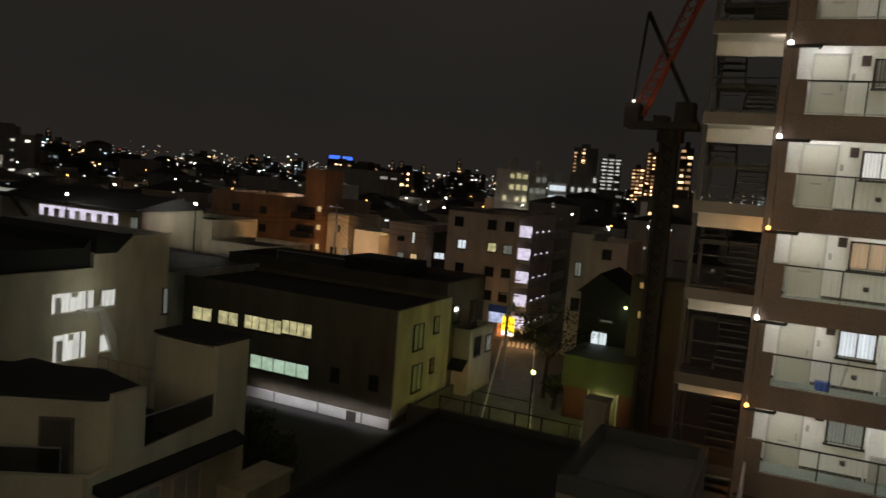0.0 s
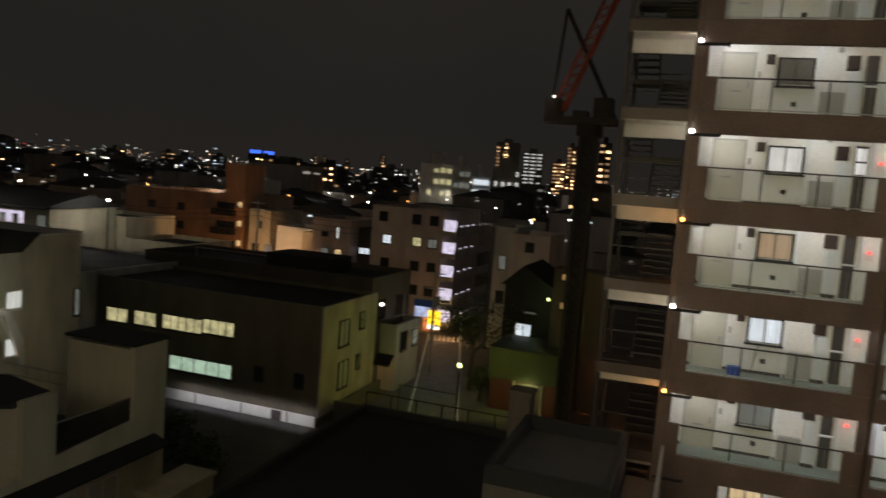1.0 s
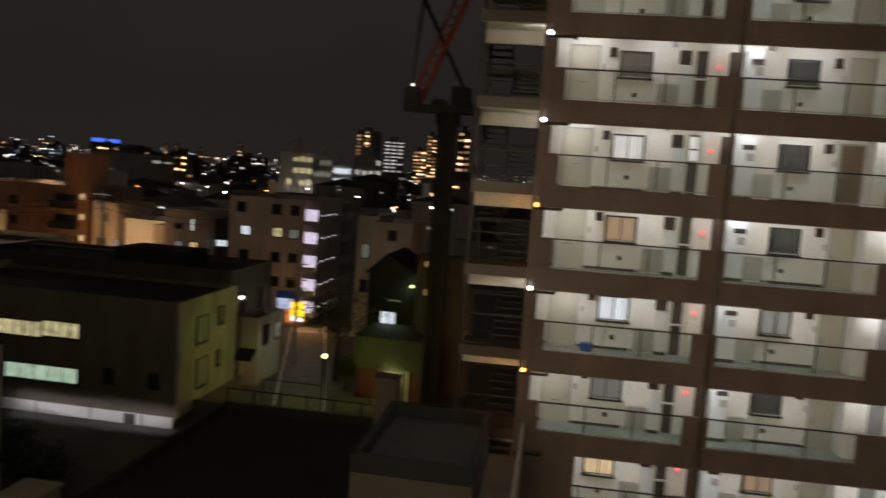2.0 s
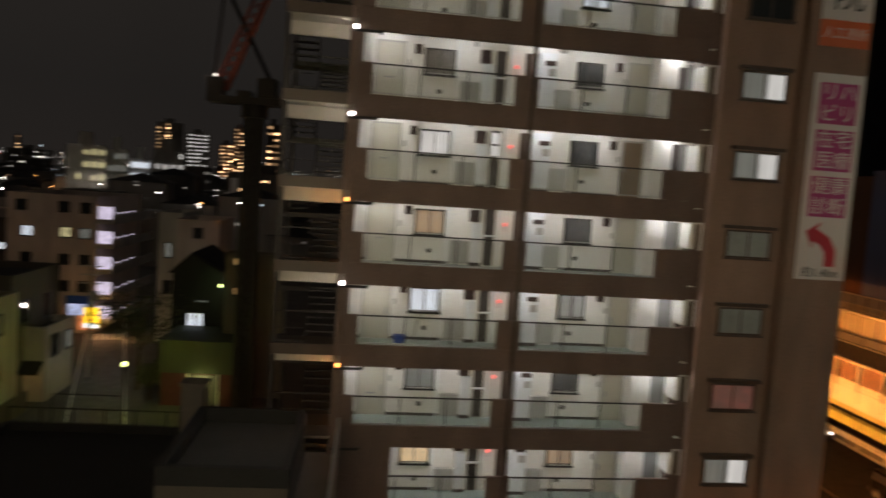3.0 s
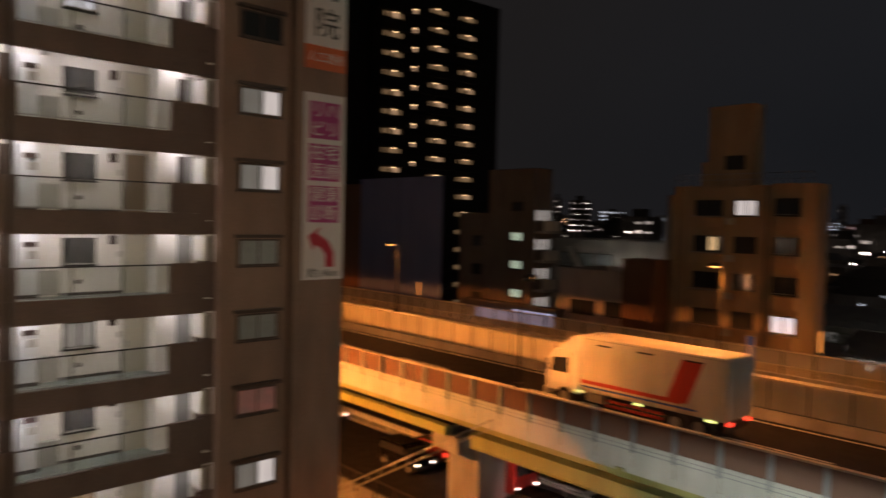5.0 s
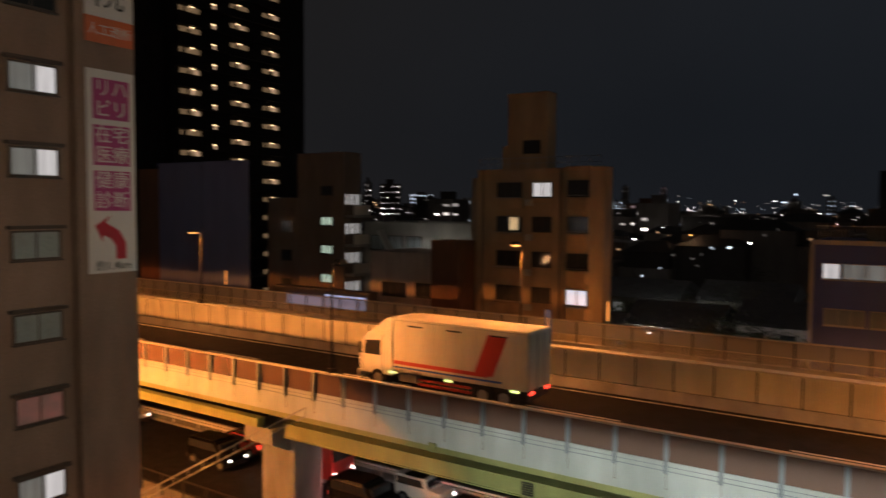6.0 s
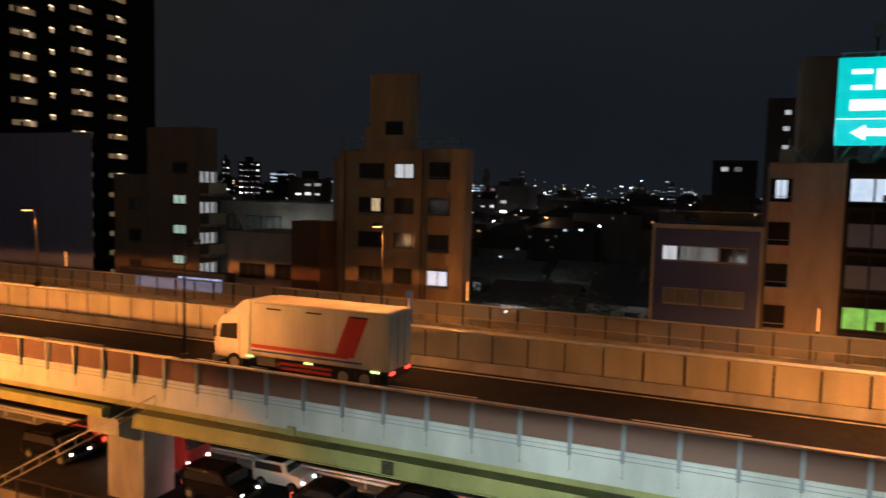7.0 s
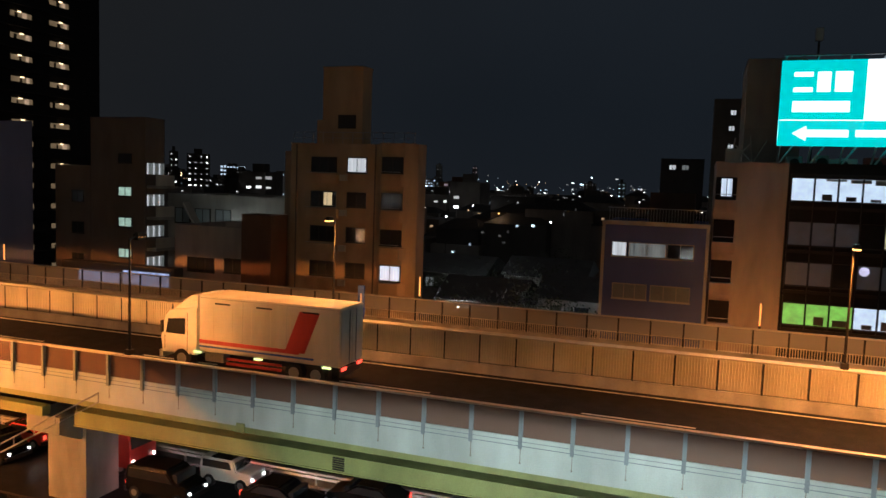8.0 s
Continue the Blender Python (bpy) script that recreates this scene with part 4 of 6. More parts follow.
car(pose(32.9, 26.9, 0.05), "black people carrier with its headlamps on", "black_paint", "van", True, True)
car(pose(34.0, 20.2, 0.05), "black saloon car on the road below the highway", "black_paint", "saloon", False, True)
car(pose(36.0, 16.2, 0.05, 0, 0, 180), "black saloon car with red tail lamps", "black_paint", "saloon", False, True)
car(pose(33.2, 40.0, 0.05), "dark car with headlamps beyond the pier", "black_paint", "van")
car(pose(36.0, 40.5, 0.05, 0, 0, 180), "dark red car with glowing tail lamps", "red_paint", "saloon", False, True)
car(pose(35.5, 54.0, 0.05), "pale car with bright headlamps in the queue", "white_paint", "saloon")
rt = thing("lorry", "red lorry cab waiting under the highway", "truck", at=pose(35.2, 31.5, 0.05))
bm = prism(bmesh.new(), [(-1.0, 0.5), (1.0, 0.5), (1.0, 2.9), (-0.8, 2.9), (-1.0, 1.6)], "x", -1.1, 1.1)
part("cab", bm, "red_paint", rt)
part("windscreen", boxes((-0.95, 0.95, -1.03, -0.9, 1.6, 2.35)), "dark_glass", rt)
part("cargo_box", boxes((-1.1, 1.1, 1.1, 4.4, 0.9, 3.0)), "dark_metal", rt)
for x in (-0.85, 0.85):
    part("head_lamp", ball(bmesh.new(), (x, -1.05, 0.85), 0.09), "head_light", rt)
    for y in (-0.2, 3.5):
        wheel(rt, x, y, 0.42, 0.26)
for x, y, w in ((32.9, 24.5, 90), (35.7, 22.5, 110), (35.0, 30.2, 90), (33.2, 37.5, 90)):
    lamp("head_lamp_beam", "SPOT", look((x, y, 0.85), (x + 0.4, y - 8, 0.0)), w * 1.3, (1, 0.95, 0.88), cone=95, blend=0.6, radius=0.1)
    lamp("tail_glow", "POINT", pose(x + 0.8, y + 1.5, 1.2), 12, (1, 0.2, 0.12), radius=0.1)

lamp("tail_glow", "POINT", pose(33.5, 29.5, 1.3), 45, (1, 0.35, 0.3), radius=0.15)

# guard rail, railings and a road beside the piers
gr = thing("guard_rail", "long white steel guard rail along the road median", "guard rail")
part("beam", boxes((37.0, 37.08, -30, 90, 0.62, 0.78), (37.0, 37.08, -30, 90, 0.86, 0.98)), "white_paint", gr)
gp = to_mesh("post", boxes((37.08, 37.18, -0.05, 0.05, 0.2, 0.98)), "white_paint")
for i in range(40):
    part("post", gp, "white_paint", gr, at=pose(0, -28 + 3 * i, 0))
hr = thing("handrail", "twin slanting steel handrail above a footbridge stair", "railing")
lo, hi = Vector((24.0, 38.0, 0.4)), Vector((24.0, 22.9, 8.62))
part("rail", rod(bmesh.new(), lo, hi, 0.035), "steel", hr)
part("rail", rod(bmesh.new(), lo - Vector((0, 0, 0.38)), hi - Vector((0, 0, 0.38)), 0.03), "steel", hr)
for i in range(14):
    p = lo.lerp(hi, i / 13)
    part("baluster", rod(bmesh.new(), p, p - Vector((0, 0, 0.38)), 0.02), "steel", hr)
for f in (0.02, 0.3):
    p = lo.lerp(hi, f)
    part("post", rod(bmesh.new(), p, (p.x, p.y, 0.0), 0.05), "steel", hr)

hs = thing("hoarding_fence", "low steel mesh fence beside the road", "fence")
for i in range(26):
    part("post", boxes((27.4, 27.48, 16 + i * 2 - 0.04, 16 + i * 2 + 0.04, 0, 1.5)), "dark_metal", hs)
part("rail", boxes((27.4, 27.46, 16, 66, 1.42, 1.5), (27.4, 27.46, 16, 66, 0.75, 0.8)), "dark_metal", hs)
whole("side_pavement", boxes((22.5, 28.3, -60, 120, 0.0, 0.16)), "pavement", "pale pavement beside the road under the highway", "pavement", "structure")

# unseen sodium street lamp added behind the end pillar, lighting the highway's face
sl = thing("street_lamp", "unseen sodium street lamp added on a tall steel pole", "street lamp", at=pose(15.4, 42.0, 0.9))
part("pole", rod(bmesh.new(), (0, 0, -0.9), (0, 0, 9.2), 0.1, 0.06), "steel", sl)
part("head", boxes((0.0, 0.8, -0.15, 0.15, 9.2, 9.34)), "dark_metal", sl)
part("lens", boxes((0.1, 0.5, -0.12, 0.12, 9.14, 9.196)), "bulb_sodium", sl)
# two plates added only to shape its light: less spill, a slanting shadow edge
part("visor", boxes((0.62, 1.62, -1.9, 1.9, 9.118, 9.135)), "dark_metal", sl, "added flat plate that cuts the lamp's upward spill")
part("shadow_plate", prism(bmesh.new(), [(-0.2, 9.397), (-1.9, 8.498), (-1.9, 9.397)], "x", 1.19, 1.2), "dark_metal", sl, "added slanting plate that casts the shadow edge")
lamp("sodium_light", "SPOT", look((16.0, 42.0, 10.0), (16.326, 42.017, 9.055)), 25000, SODIUM, cone=162, blend=0.06, radius=0.014)
# unseen lamp below the view, added to whiten the highway's near face
wl2 = thing("street_lamp", "unseen white street lamp added with light-blocking plates", "street lamp", at=pose(8.0, 2.0, 0.42))
part("pole", rod(bmesh.new(), (-0.5, 0, -0.42), (-0.5, 0, 9.3), 0.09, 0.06), "steel", wl2)
head = part("head", boxes((-0.5, 0.35, -0.3, 0.3, 9.3, 9.42)), "dark_metal", wl2)
part("lens", boxes((-0.1, 0.2, -0.1, 0.1, 9.26, 9.296)), "bulb_white", head)
# plates put in to keep this light off the other buildings
part("shield", boxes((-0.4, -0.38, -1.6, 0.32, 8.3, 9.296), (-0.38, 0.36, 0.3, 0.32, 8.3, 9.296)), "dark_metal", head, "added plate that blocks the lamp's stray light")
lamp("added_street_light", "SPOT", pose(8.05, 2.0, 9.52), 13500, (0.88, 1.0, 0.92), cone=178, blend=0.05, radius=0.11)

# ---- buildings beyond the highway ----
W = "W"
def row(face, starts, zs, w, h, pane, *more):
    return [(face, a, z, w, h, pane, *more) for a in starts for z in zs]


# ochre apartment house with a roof tower and a bay at its corner
y0 = 24.7
wins = []
for z, lit in ((18.4, {26.6: "lit_white"}), (15.6, {}), (12.75, {}), (9.85, {})):
    for yc, w in ((29.6, 2.2), (26.6, 1.6)):
        wins.append(("W", yc - y0, z, w, 1.1, lit.get(yc, "dark_glass"), "dark_metal", 1 if w < 2 else 2))
oc = block("apartment_house", "ochre five-storey apartment house with a square roof tower", "apartment house", 55, 57.2, y0, 32.7, 20.6, "ochre_wall", wins, bands=(11.4, 14.3, 17.1), parapet=0.9)
bay_plan = [(0.0, -0.003), (-0.3, -0.35), (-0.3, -2.3), (0.45, -3.2), (2.2, -3.2), (2.2, -0.003)]
part("bay", prism(bmesh.new(), bay_plan, "z", 0, 20.75), "ochre_wall", oc, "angled ochre corner bay")
part("north_corner", prism(bmesh.new(), [(0.0, 8.003), (2.2, 8.003), (2.2, 9.3), (1.2, 9.3)], "z", 0, 20.0), "ochre_wall", oc)
for z in (8.95, 11.8, 14.7, 17.55):
    window(oc, "W", -0.3, -1.35, z + 0.9, 1.7, 1.15, "lit_cool" if z < 9 else "dark_glass", "dark_metal", 1)
    part("balcony", prism(bmesh.new(), [(-0.303, -0.5), (-0.8, -0.6), (-0.8, -2.2), (-0.35, -2.7), (-0.303, -2.35)], "z", z - 0.2, z + 0.7), "ochre_wall", oc, "ochre balcony front")
    part("balcony_rail", boxes((-0.82, -0.74, -2.2, -0.6, z + 0.9, z + 0.94)), "steel", oc)
    part("balcony_box", boxes((-0.42, -0.053, 3.5, 6.3, z - 0.1, z + 0.6)), "ochre_wall", oc)
    part("balcony_rail", boxes((-0.44, -0.38, 3.5, 6.3, z + 0.72, z + 0.76)), "steel", oc)
    part("outdoor_unit", boxes((-0.35, -0.004, 2.75, 3.3, z + 0.1, z + 0.6)), "ac_grey", oc)
part("lit_pane", boxes((-0.075, -0.047, 4.1, 4.85, 15.62, 16.68)), "lit_warm", oc, "half-drawn warm lit curtain")
part("down_pipe", rod(bmesh.new(), (-0.12, 0.25, 0), (-0.12, 0.25, 20.6), 0.06), "umber_wall", oc)
part("down_pipe", rod(bmesh.new(), (-0.12, 7.4, 0), (-0.12, 7.4, 20.6), 0.06), "umber_wall", oc)
part("tower", boxes((0.4, 2.1, 1.75, 5.35, 20.6, 26.75), (0.35, 2.15, 1.7, 5.4, 26.752, 26.9)), "ochre_wall", oc, "square ochre roof tower")
part("tower_step", boxes((0.5, 2.0, 5.353, 5.9, 20.6, 22.6)), "ochre_wall", oc)
part("tower_door", boxes((0.33, 0.398, 2.3, 3.9, 21.9, 23.0)), "dark_glass", oc)
part("roof_rail", boxes((0.1, 0.14, -3.0, 7.8, 21.55, 21.6), (0.1, 0.14, -3.0, 7.8, 21.1, 21.13)), "steel", oc)
for i in range(13):
    part("rail_post", boxes((0.1, 0.14, -3.0 + i * 0.9, -2.96 + i * 0.9, 20.6, 21.55)), "steel", oc)

# blue-violet block with white edges
bl = block("office_block", "blue-violet clad office block with pale edge trim", "office", 55, 64, -0.35, 6.75, 15.35, "blue_wall",
           [("W", 4.0 - 0, 13.0, 2.5, 0.95, "lit_dim", "pale_trim", 1), ("W", 1.75, 13.0, 1.7, 0.95, "dark_glass", "pale_trim", 1), ("W", 5.95, 13.0, 0.95, 0.95, "lit_white", "pale_trim", 0),
            ("W", 5.1, 9.95, 2.3, 1.0, "frost_glass", "pale_trim", 2), ("W", 2.3, 9.95, 2.6, 1.0, "frost_glass", "pale_trim", 2)], parapet=0.4)
part("edge_trim", boxes((-0.06, 0.2, -0.12, 0.1, 0, 15.2), (-0.06, 0.2, 7.0, 7.22, 0, 15.2), (-0.08, 0.2, -0.12, 7.22, 15.2, 15.5)), "pale_trim", bl)
fence = bmesh.new()
for i in range(33):
    box(fence, 0.3, 0.33, 0.2 + i * 0.205, 0.23 + i * 0.205, 15.4, 16.4)
box(fence, 0.28, 0.35, 0.15, 6.9, 16.4, 16.46)
part("roof_railing", fence, "pale_trim", bl)
part("roof_house", boxes((3.0, 6.5, 1.0, 4.2, 15.35, 17.6)), "dark_wall", bl)

# beige building with recessed balconies
bg = block("apartment_house", "beige apartment house with recessed balconies at its edge", "apartment house", 55, 66, -5.15, -0.6, 19.8, "pink_wall", [], parapet=0.5)
for z in (8.4, 11.2, 14.0, 16.9):
    # flat black sheet on the wall imitates the shade of a recess
    part("balcony_shade_sheet", boxes((-0.02, -0.003, 3.15, 4.5, z, z + 1.9)), "black_wall", bg)
    part("balcony", boxes((-0.5, -0.021, 3.05, 4.55, z - 0.45, z + 0.35)), "pink_wall", bg)
    part("balcony_rail", boxes((-0.52, -0.46, 3.05, 4.55, z + 0.7, z + 0.75)), "steel", bg)
window(bg, "W", 0, 3.8, 17.5, 0.7, 1.2, "lit_cool", "dark_metal", 1)
for i in range(5):
    part("antenna", rod(bmesh.new(), (1.0 + i * 0.4, 2.2 + (i % 2) * 1.4, 19.8), (0.6 + i * 0.4, 3.4 - (i % 3), 21.0 + 0.2 * i), 0.05), "pale_trim", bg)
part("roof_unit", boxes((0.8, 1.7, 3.0, 4.0, 19.8, 20.8)), "pale_trim", bg)

# glass office with a billboard on its roof
go_w = []
for i in range(9):
    a = 14.35 - i * 1.42
    go_w.append(("W", a, 17.4, 1.3, 1.45, "lit_office", "dark_metal", 0))
    go_w.append(("W", a, 14.45, 1.3, 1.5, ("room_dim", "room_dim", "room_dim", "dark_glass", "lit_yellow", "lit_yellow", "dark_glass", "room_dim", "room_dim")[i], "dark_metal", 0))
    go_w.append(("W", a, 11.75, 1.3, 1.5, "room_dim" if i in (0, 1, 3, 4) else "dark_glass", "dark_metal", 0))
    go_w.append(("W", a, 9.1, 1.3, 1.4, "lit_lime" if i < 3 else "lit_office", "dark_metal", 0))
    go_w.append(("W", a, 6.0, 1.3, 1.4, "dark_glass", "dark_metal", 0))
go = block("glass_office", "dark glazed office building with lit upper and lower floors", "office", 55, 70, -20.4, -5.2, 19.8, "black_wall", go_w, parapet=0.5)
for z in (8.75, 11.35, 14.05, 16.95, 19.1):
    part("floor_band", boxes((-0.14, -0.053, 0.1, 15.1, z - 0.16, z + 0.06)), "dark_metal", go)
for i in range(10):
    part("mullion", boxes((-0.16, -0.003, 15.03 - i * 1.42, 15.09 - i * 1.42, 5.6, 19.2)), "dark_metal", go)
for i in range(9):
    part("desk_screen", boxes((-0.06, -0.05, 1.2 + i * 1.42, 1.8 + i * 1.42, 17.42, 17.6 + 0.12 * (i % 3))), "shaft", go)
    part("blind", boxes((-0.058, -0.05, 0.4 + i * 1.42, 1.6 + i * 1.42, 18.5 + 0.1 * (i % 3), 18.84)), "frost_glass", go)
    part("desk_screen", boxes((-0.06, -0.05, 1.15 + i * 1.42, 1.75 + i * 1.42 + 0.3 * (i % 2), 9.12, 9.42 + 0.14 * (i % 3))), "shaft", go)
part("lit_disc", rod(bmesh.new(), (-0.1, 10.35, 12.9), (-0.05, 10.35, 12.9), 0.3, n=20), "violet_light", go, "round violet lit sign behind the glass")

bb = thing("billboard", "huge backlit teal billboard with white bars and an arrow", "billboard", at=pose(55.0, -4.3, 19.8))
part("teal_panel", boxes((0.0, 0.35, -5.0, 0.0, 1.2, 6.75)), "teal_sign", bb)
part("white_panel", boxes((0.0, 0.35, -16.0, -5.01, 2.85, 6.75)), "lit_sign_white", bb)
part("teal_band", boxes((0.0, 0.35, -16.0, -5.01, 1.2, 2.84)), "teal_sign", bb)
part("divider", boxes((-0.02, -0.002, -5.0, -0.02, 2.84, 2.9)), "lit_sign_white", bb)
for ya, yb, za, zb in ((-1.9, -0.75, 5.7, 6.0), (-1.9, -0.75, 4.7, 5.0), (-2.95, -2.15, 4.7, 6.0), (-4.2, -3.2, 4.7, 6.0)):
    part("sign_mark", boxes((-0.02, -0.003, ya, yb, za, zb)), "lit_sign_white", bb, "plain white bar of a shop sign")
part("sign_bar", boxes((-0.02, -0.003, -4.15, -0.75, 3.4, 4.1)), "lit_sign_white", bb)
ar = prism(bmesh.new(), [(-0.85, 2.0), (-1.7, 2.5), (-1.7, 2.25), (-4.2, 2.25), (-4.2, 1.78), (-1.7, 1.78), (-1.7, 1.5)], "x", -0.02, -0.003)
part("arrow", ar, "lit_sign_white", bb, "white arrow")
part("sign_bar", boxes((-0.02, -0.003, -7.8, -4.6, 1.8, 2.25)), "lit_sign_white", bb)
part("top_rail", boxes((-0.6, -0.5, -16, 0, 6.95, 7.02)), "steel", bb)
for i in range(9):
    y = -0.2 - i * 1.9
    part("strut", rod(bmesh.new(), (0.5, y, 0.0), (0.5, y - 0.8, 1.2), 0.06), "white_paint", bb)
    part("strut", rod(bmesh.new(), (0.2, y, 1.2), (1.6, y, 0.0), 0.06), "white_paint", bb)
    part("spot_arm", rod(bmesh.new(), (-0.55, y, 6.98), (0.1, y, 6.75), 0.03), "steel", bb)
part("back_frame", boxes((0.36, 0.5, -16, 0, 1.2, 6.75)), "dark_metal", bb)
lamp("billboard_light", "AREA", look((54.6, -11, 23.8), (30, -11, 15)), 1300, (0.6, 1.0, 0.98), size=14, size_y=5)
for i, (y, w, h, mat) in enumerate(((-5.6, 1.0, 0.9, "pale_trim"), (-7.3, 0.8, 1.0, "ac_grey"), (-8.6, 1.6, 0.8, "white_paint"), (-10.6, 1.4, 0.9, "red_paint"), (-12.4, 1.2, 1.0, "pale_trim"))):
    ru = thing("roof_unit", "boxed ventilation unit on the roof under the billboard", "air conditioner", "roof units", at=pose(56.6, y, 19.36))
    part("case", boxes((0, 0.9, -w / 2, w / 2, 0.1, 0.1 + h)), mat, ru)
    part("fan_grille", rod(bmesh.new(), (-0.03, 0, 0.1 + h / 2), (-0.002, 0, 0.1 + h / 2), h * 0.36, n=16), "dark_metal", ru)
    for dy in (-w / 2 + 0.1, w / 2 - 0.1):
        part("foot", boxes((0.1, 0.8, dy - 0.05, dy + 0.05, 0, 0.1)), "dark_metal", ru)
ms = thing("antenna_mast", "thin mast with a white box on top behind the billboard", "antenna", at=pose(62, -7.2, 19.8))
part("pole", rod(bmesh.new(), (0, 0, 0), (0, 0, 9.3), 0.08), "dark_metal", ms)
part("unit", boxes((-0.25, 0.25, -0.25, 0.25, 9.3, 10.2)), "pale_trim", ms)
block("stair_tower", "dark brown plant tower behind the billboard", "tower", 60, 68, -6.2, -2.4, 27.5, "grey_house", [], bands=(22.6, 24.6))
block("flats", "dark distant block of flats with a few lit windows", "apartment house", 88, 100, -6.2, -0.4, 28.0, "dark_wall",
      [("W", a, z, 0.55, 0.5, "lit_white") for a, z in ((1.2, 26.5), (2.6, 26.5), (3.8, 26.3), (2.6, 24.6), (3.9, 24.6), (3.9, 22.6), (2.5, 22.7), (2.6, 20.6))])
block("flats", "low dark block of flats against the sky", "apartment house", 90, 100, 0.3, 5.0, 21.5, "black_wall", [("W", 2.0, 20.3, 0.7, 0.5, "lit_dim"), ("W", 3.4, 20.3, 0.7, 0.5, "lit_white")])

# row at the left of the ochre house
b1w = [("W", 2.1, z, 1.35, 0.72, "lit_green", "dark_metal", 1) for z in (15.75, 13.1, 10.4)] + [("W", 2.1, 18.6, 1.3, 0.7, "dark_glass")]
b1 = block("flats", "tall dark brown flats with three pale green lit stair windows", "apartment house", 52, 54.4, 45.1, 51.0, 22.4, "umber_wall", b1w)
for z in (8.6, 11.3, 14.0, 16.7):
    part("gallery_rail", boxes((0.2, 2.5, -1.0, -0.95, z, z + 0.9)), "pale_trim", b1)
    part("gallery_slab", boxes((0.2, 2.5, -1.0, -0.003, z - 0.25, z - 0.01)), "concrete", b1)
    # glowing bars imitate the light on the gallery's railings
    for i in range(9):
        part("gallery_lamp", boxes((0.22 + i * 0.24, 0.36 + i * 0.24, -0.06, -0.01, z + 0.95, z + 1.9)), "lit_dim" if i % 3 else "lit_white", b1)
block("flats", "dark brown flats beside the highway", "apartment house", 52, 53.2, 51.05, 55.05, 18.2, "umber_wall", [("W", 1.4, z, 1.2, 0.9, "dark_glass") for z in (9.5, 12.3, 15.1)])
vh = thing("hall", "tall windowless violet-grey clad hall", "building")
part("wall", prism(bmesh.new(), [(50, 55.5), (53, 58.9), (53, 69.5), (50, 69.5)], "z", 0, 21.6), "violet_wall", vh)
part("roof_edge", prism(bmesh.new(), [(49.9, 55.4), (53.1, 58.9), (53.1, 69.5), (49.9, 69.5)], "z", 21.602, 21.9), "violet_wall", vh)
part("seam", boxes((49.985, 49.998, 62.45, 62.5, 8, 21.6)), "dark_metal", vh)
block("hall", "dark brown windowless block beside the clad hall", "building", 50, 60, 69.6, 73.0, 21.3, "brown_panel", [])
block("school", "long low white building with dark windows", "building", 62, 72, 37.0, 51.0, 15.8, "grey_house",
      [("W", a, 13.0, 1.7, 1.4, "frost_glass") for a in (7.4, 9.8, 12.2)] + [("W", a, 10.0, 1.7, 1.3, "dark_glass") for a in (9.8, 12.2)], parapet=0.5, bands=(15.0,))
block("house", "small pinkish house beside the highway", "house", 53, 60, 35.8, 42.8, 13.4, "pink_wall", [("W", 4.3, 9.6, 2.6, 1.1, "dark_glass", "dark_metal", 2), ("W", 1.1, 9.7, 1.6, 1.1, "dark_glass")])
block("house", "narrow red-brown clad building", "house", 52.4, 54.9, 32.9, 35.7, 14.6, "brown_panel", [])
wz = thing("zigzag_stair", "white zigzag outdoor stair between buildings", "staircase", at=pose(55.5, 44.0, 0))
for i in range(3):
    za = 7 + i * 2.7
    a, b = (0, 1.7) if i % 2 else (1.7, 0)
    part("flight", prism(bmesh.new(), [(-a, za), (-b, za + 2.6), (-b, za + 2.9), (-a, za + 0.3)], "x", 0, 0.9), "pale_trim", wz)

sf = thing("shop_strip", "bluish white lit shop fronts behind the highway fence", "shop", at=pose(50.6, 41.0, 0))
part("wall", boxes((0.1, 1.2, 0, 12, 0, 9.9)), "dark_wall", sf)
part("lit_front", boxes((0.0, 0.098, 0.5, 5.2, 8.3, 9.45)), "lit_blue_strip", sf, "bluish white lit front")
part("lit_front", boxes((0.0, 0.098, 5.4, 10.0, 8.3, 9.25)), "lit_blue_strip", sf)

# dark tower block with lit galleries
TW = block("tower_block", "dark high-rise tower with small warm gallery lights", "tower block", 75.5, 105, 101.5, 118, 58.5, "black_wall", [], parapet=0.8)
part("flank", boxes((-7.0, 0.0, 1.5, 16, 0, 56.0)), "black_wall", TW)
tw = random.Random(8)
for k in range(17):
    z = 54.85 - k * 3.29
    for a, w, dz in ((1.4, 4.0, -2.5), (11.8, 3.8, 0.0), (19.0, 3.8, 0.0)):
        # recess and wall patches glow themselves to imitate the gallery lamps' light
        part("glowing_recess", boxes((a, a + w, -0.06, -0.002, z + dz - 0.5, z + dz + 0.3)), "tower_recess", TW)
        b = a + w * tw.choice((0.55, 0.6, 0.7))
        part("glowing_wall", boxes((b, b + tw.uniform(0.5, 1.1), -0.09, -0.062, z + dz - 0.55, z + dz + 0.25)), tw.choice(("glowing_wall", "glowing_wall", "tower_recess")), TW)
        c = a + w * tw.uniform(0.1, 0.4)
        part("divider", boxes((c, c + tw.uniform(0.2, 0.7), -0.12, -0.065, z + dz - 0.7, z + dz + tw.uniform(0.0, 0.35))), "black_wall", TW)
    part("gallery_front", boxes((0.4, 23.4, -0.9, -0.08, z - 2.0, z - 0.75)), "black_wall", TW)
    for a, dz, y in ((3.2, -2.35, -0.5), (7.0, -1.2, -1.08), (13.0 if k % 2 else 12.6, 0.1, -0.5), (20.4, 0.1, -0.5)):
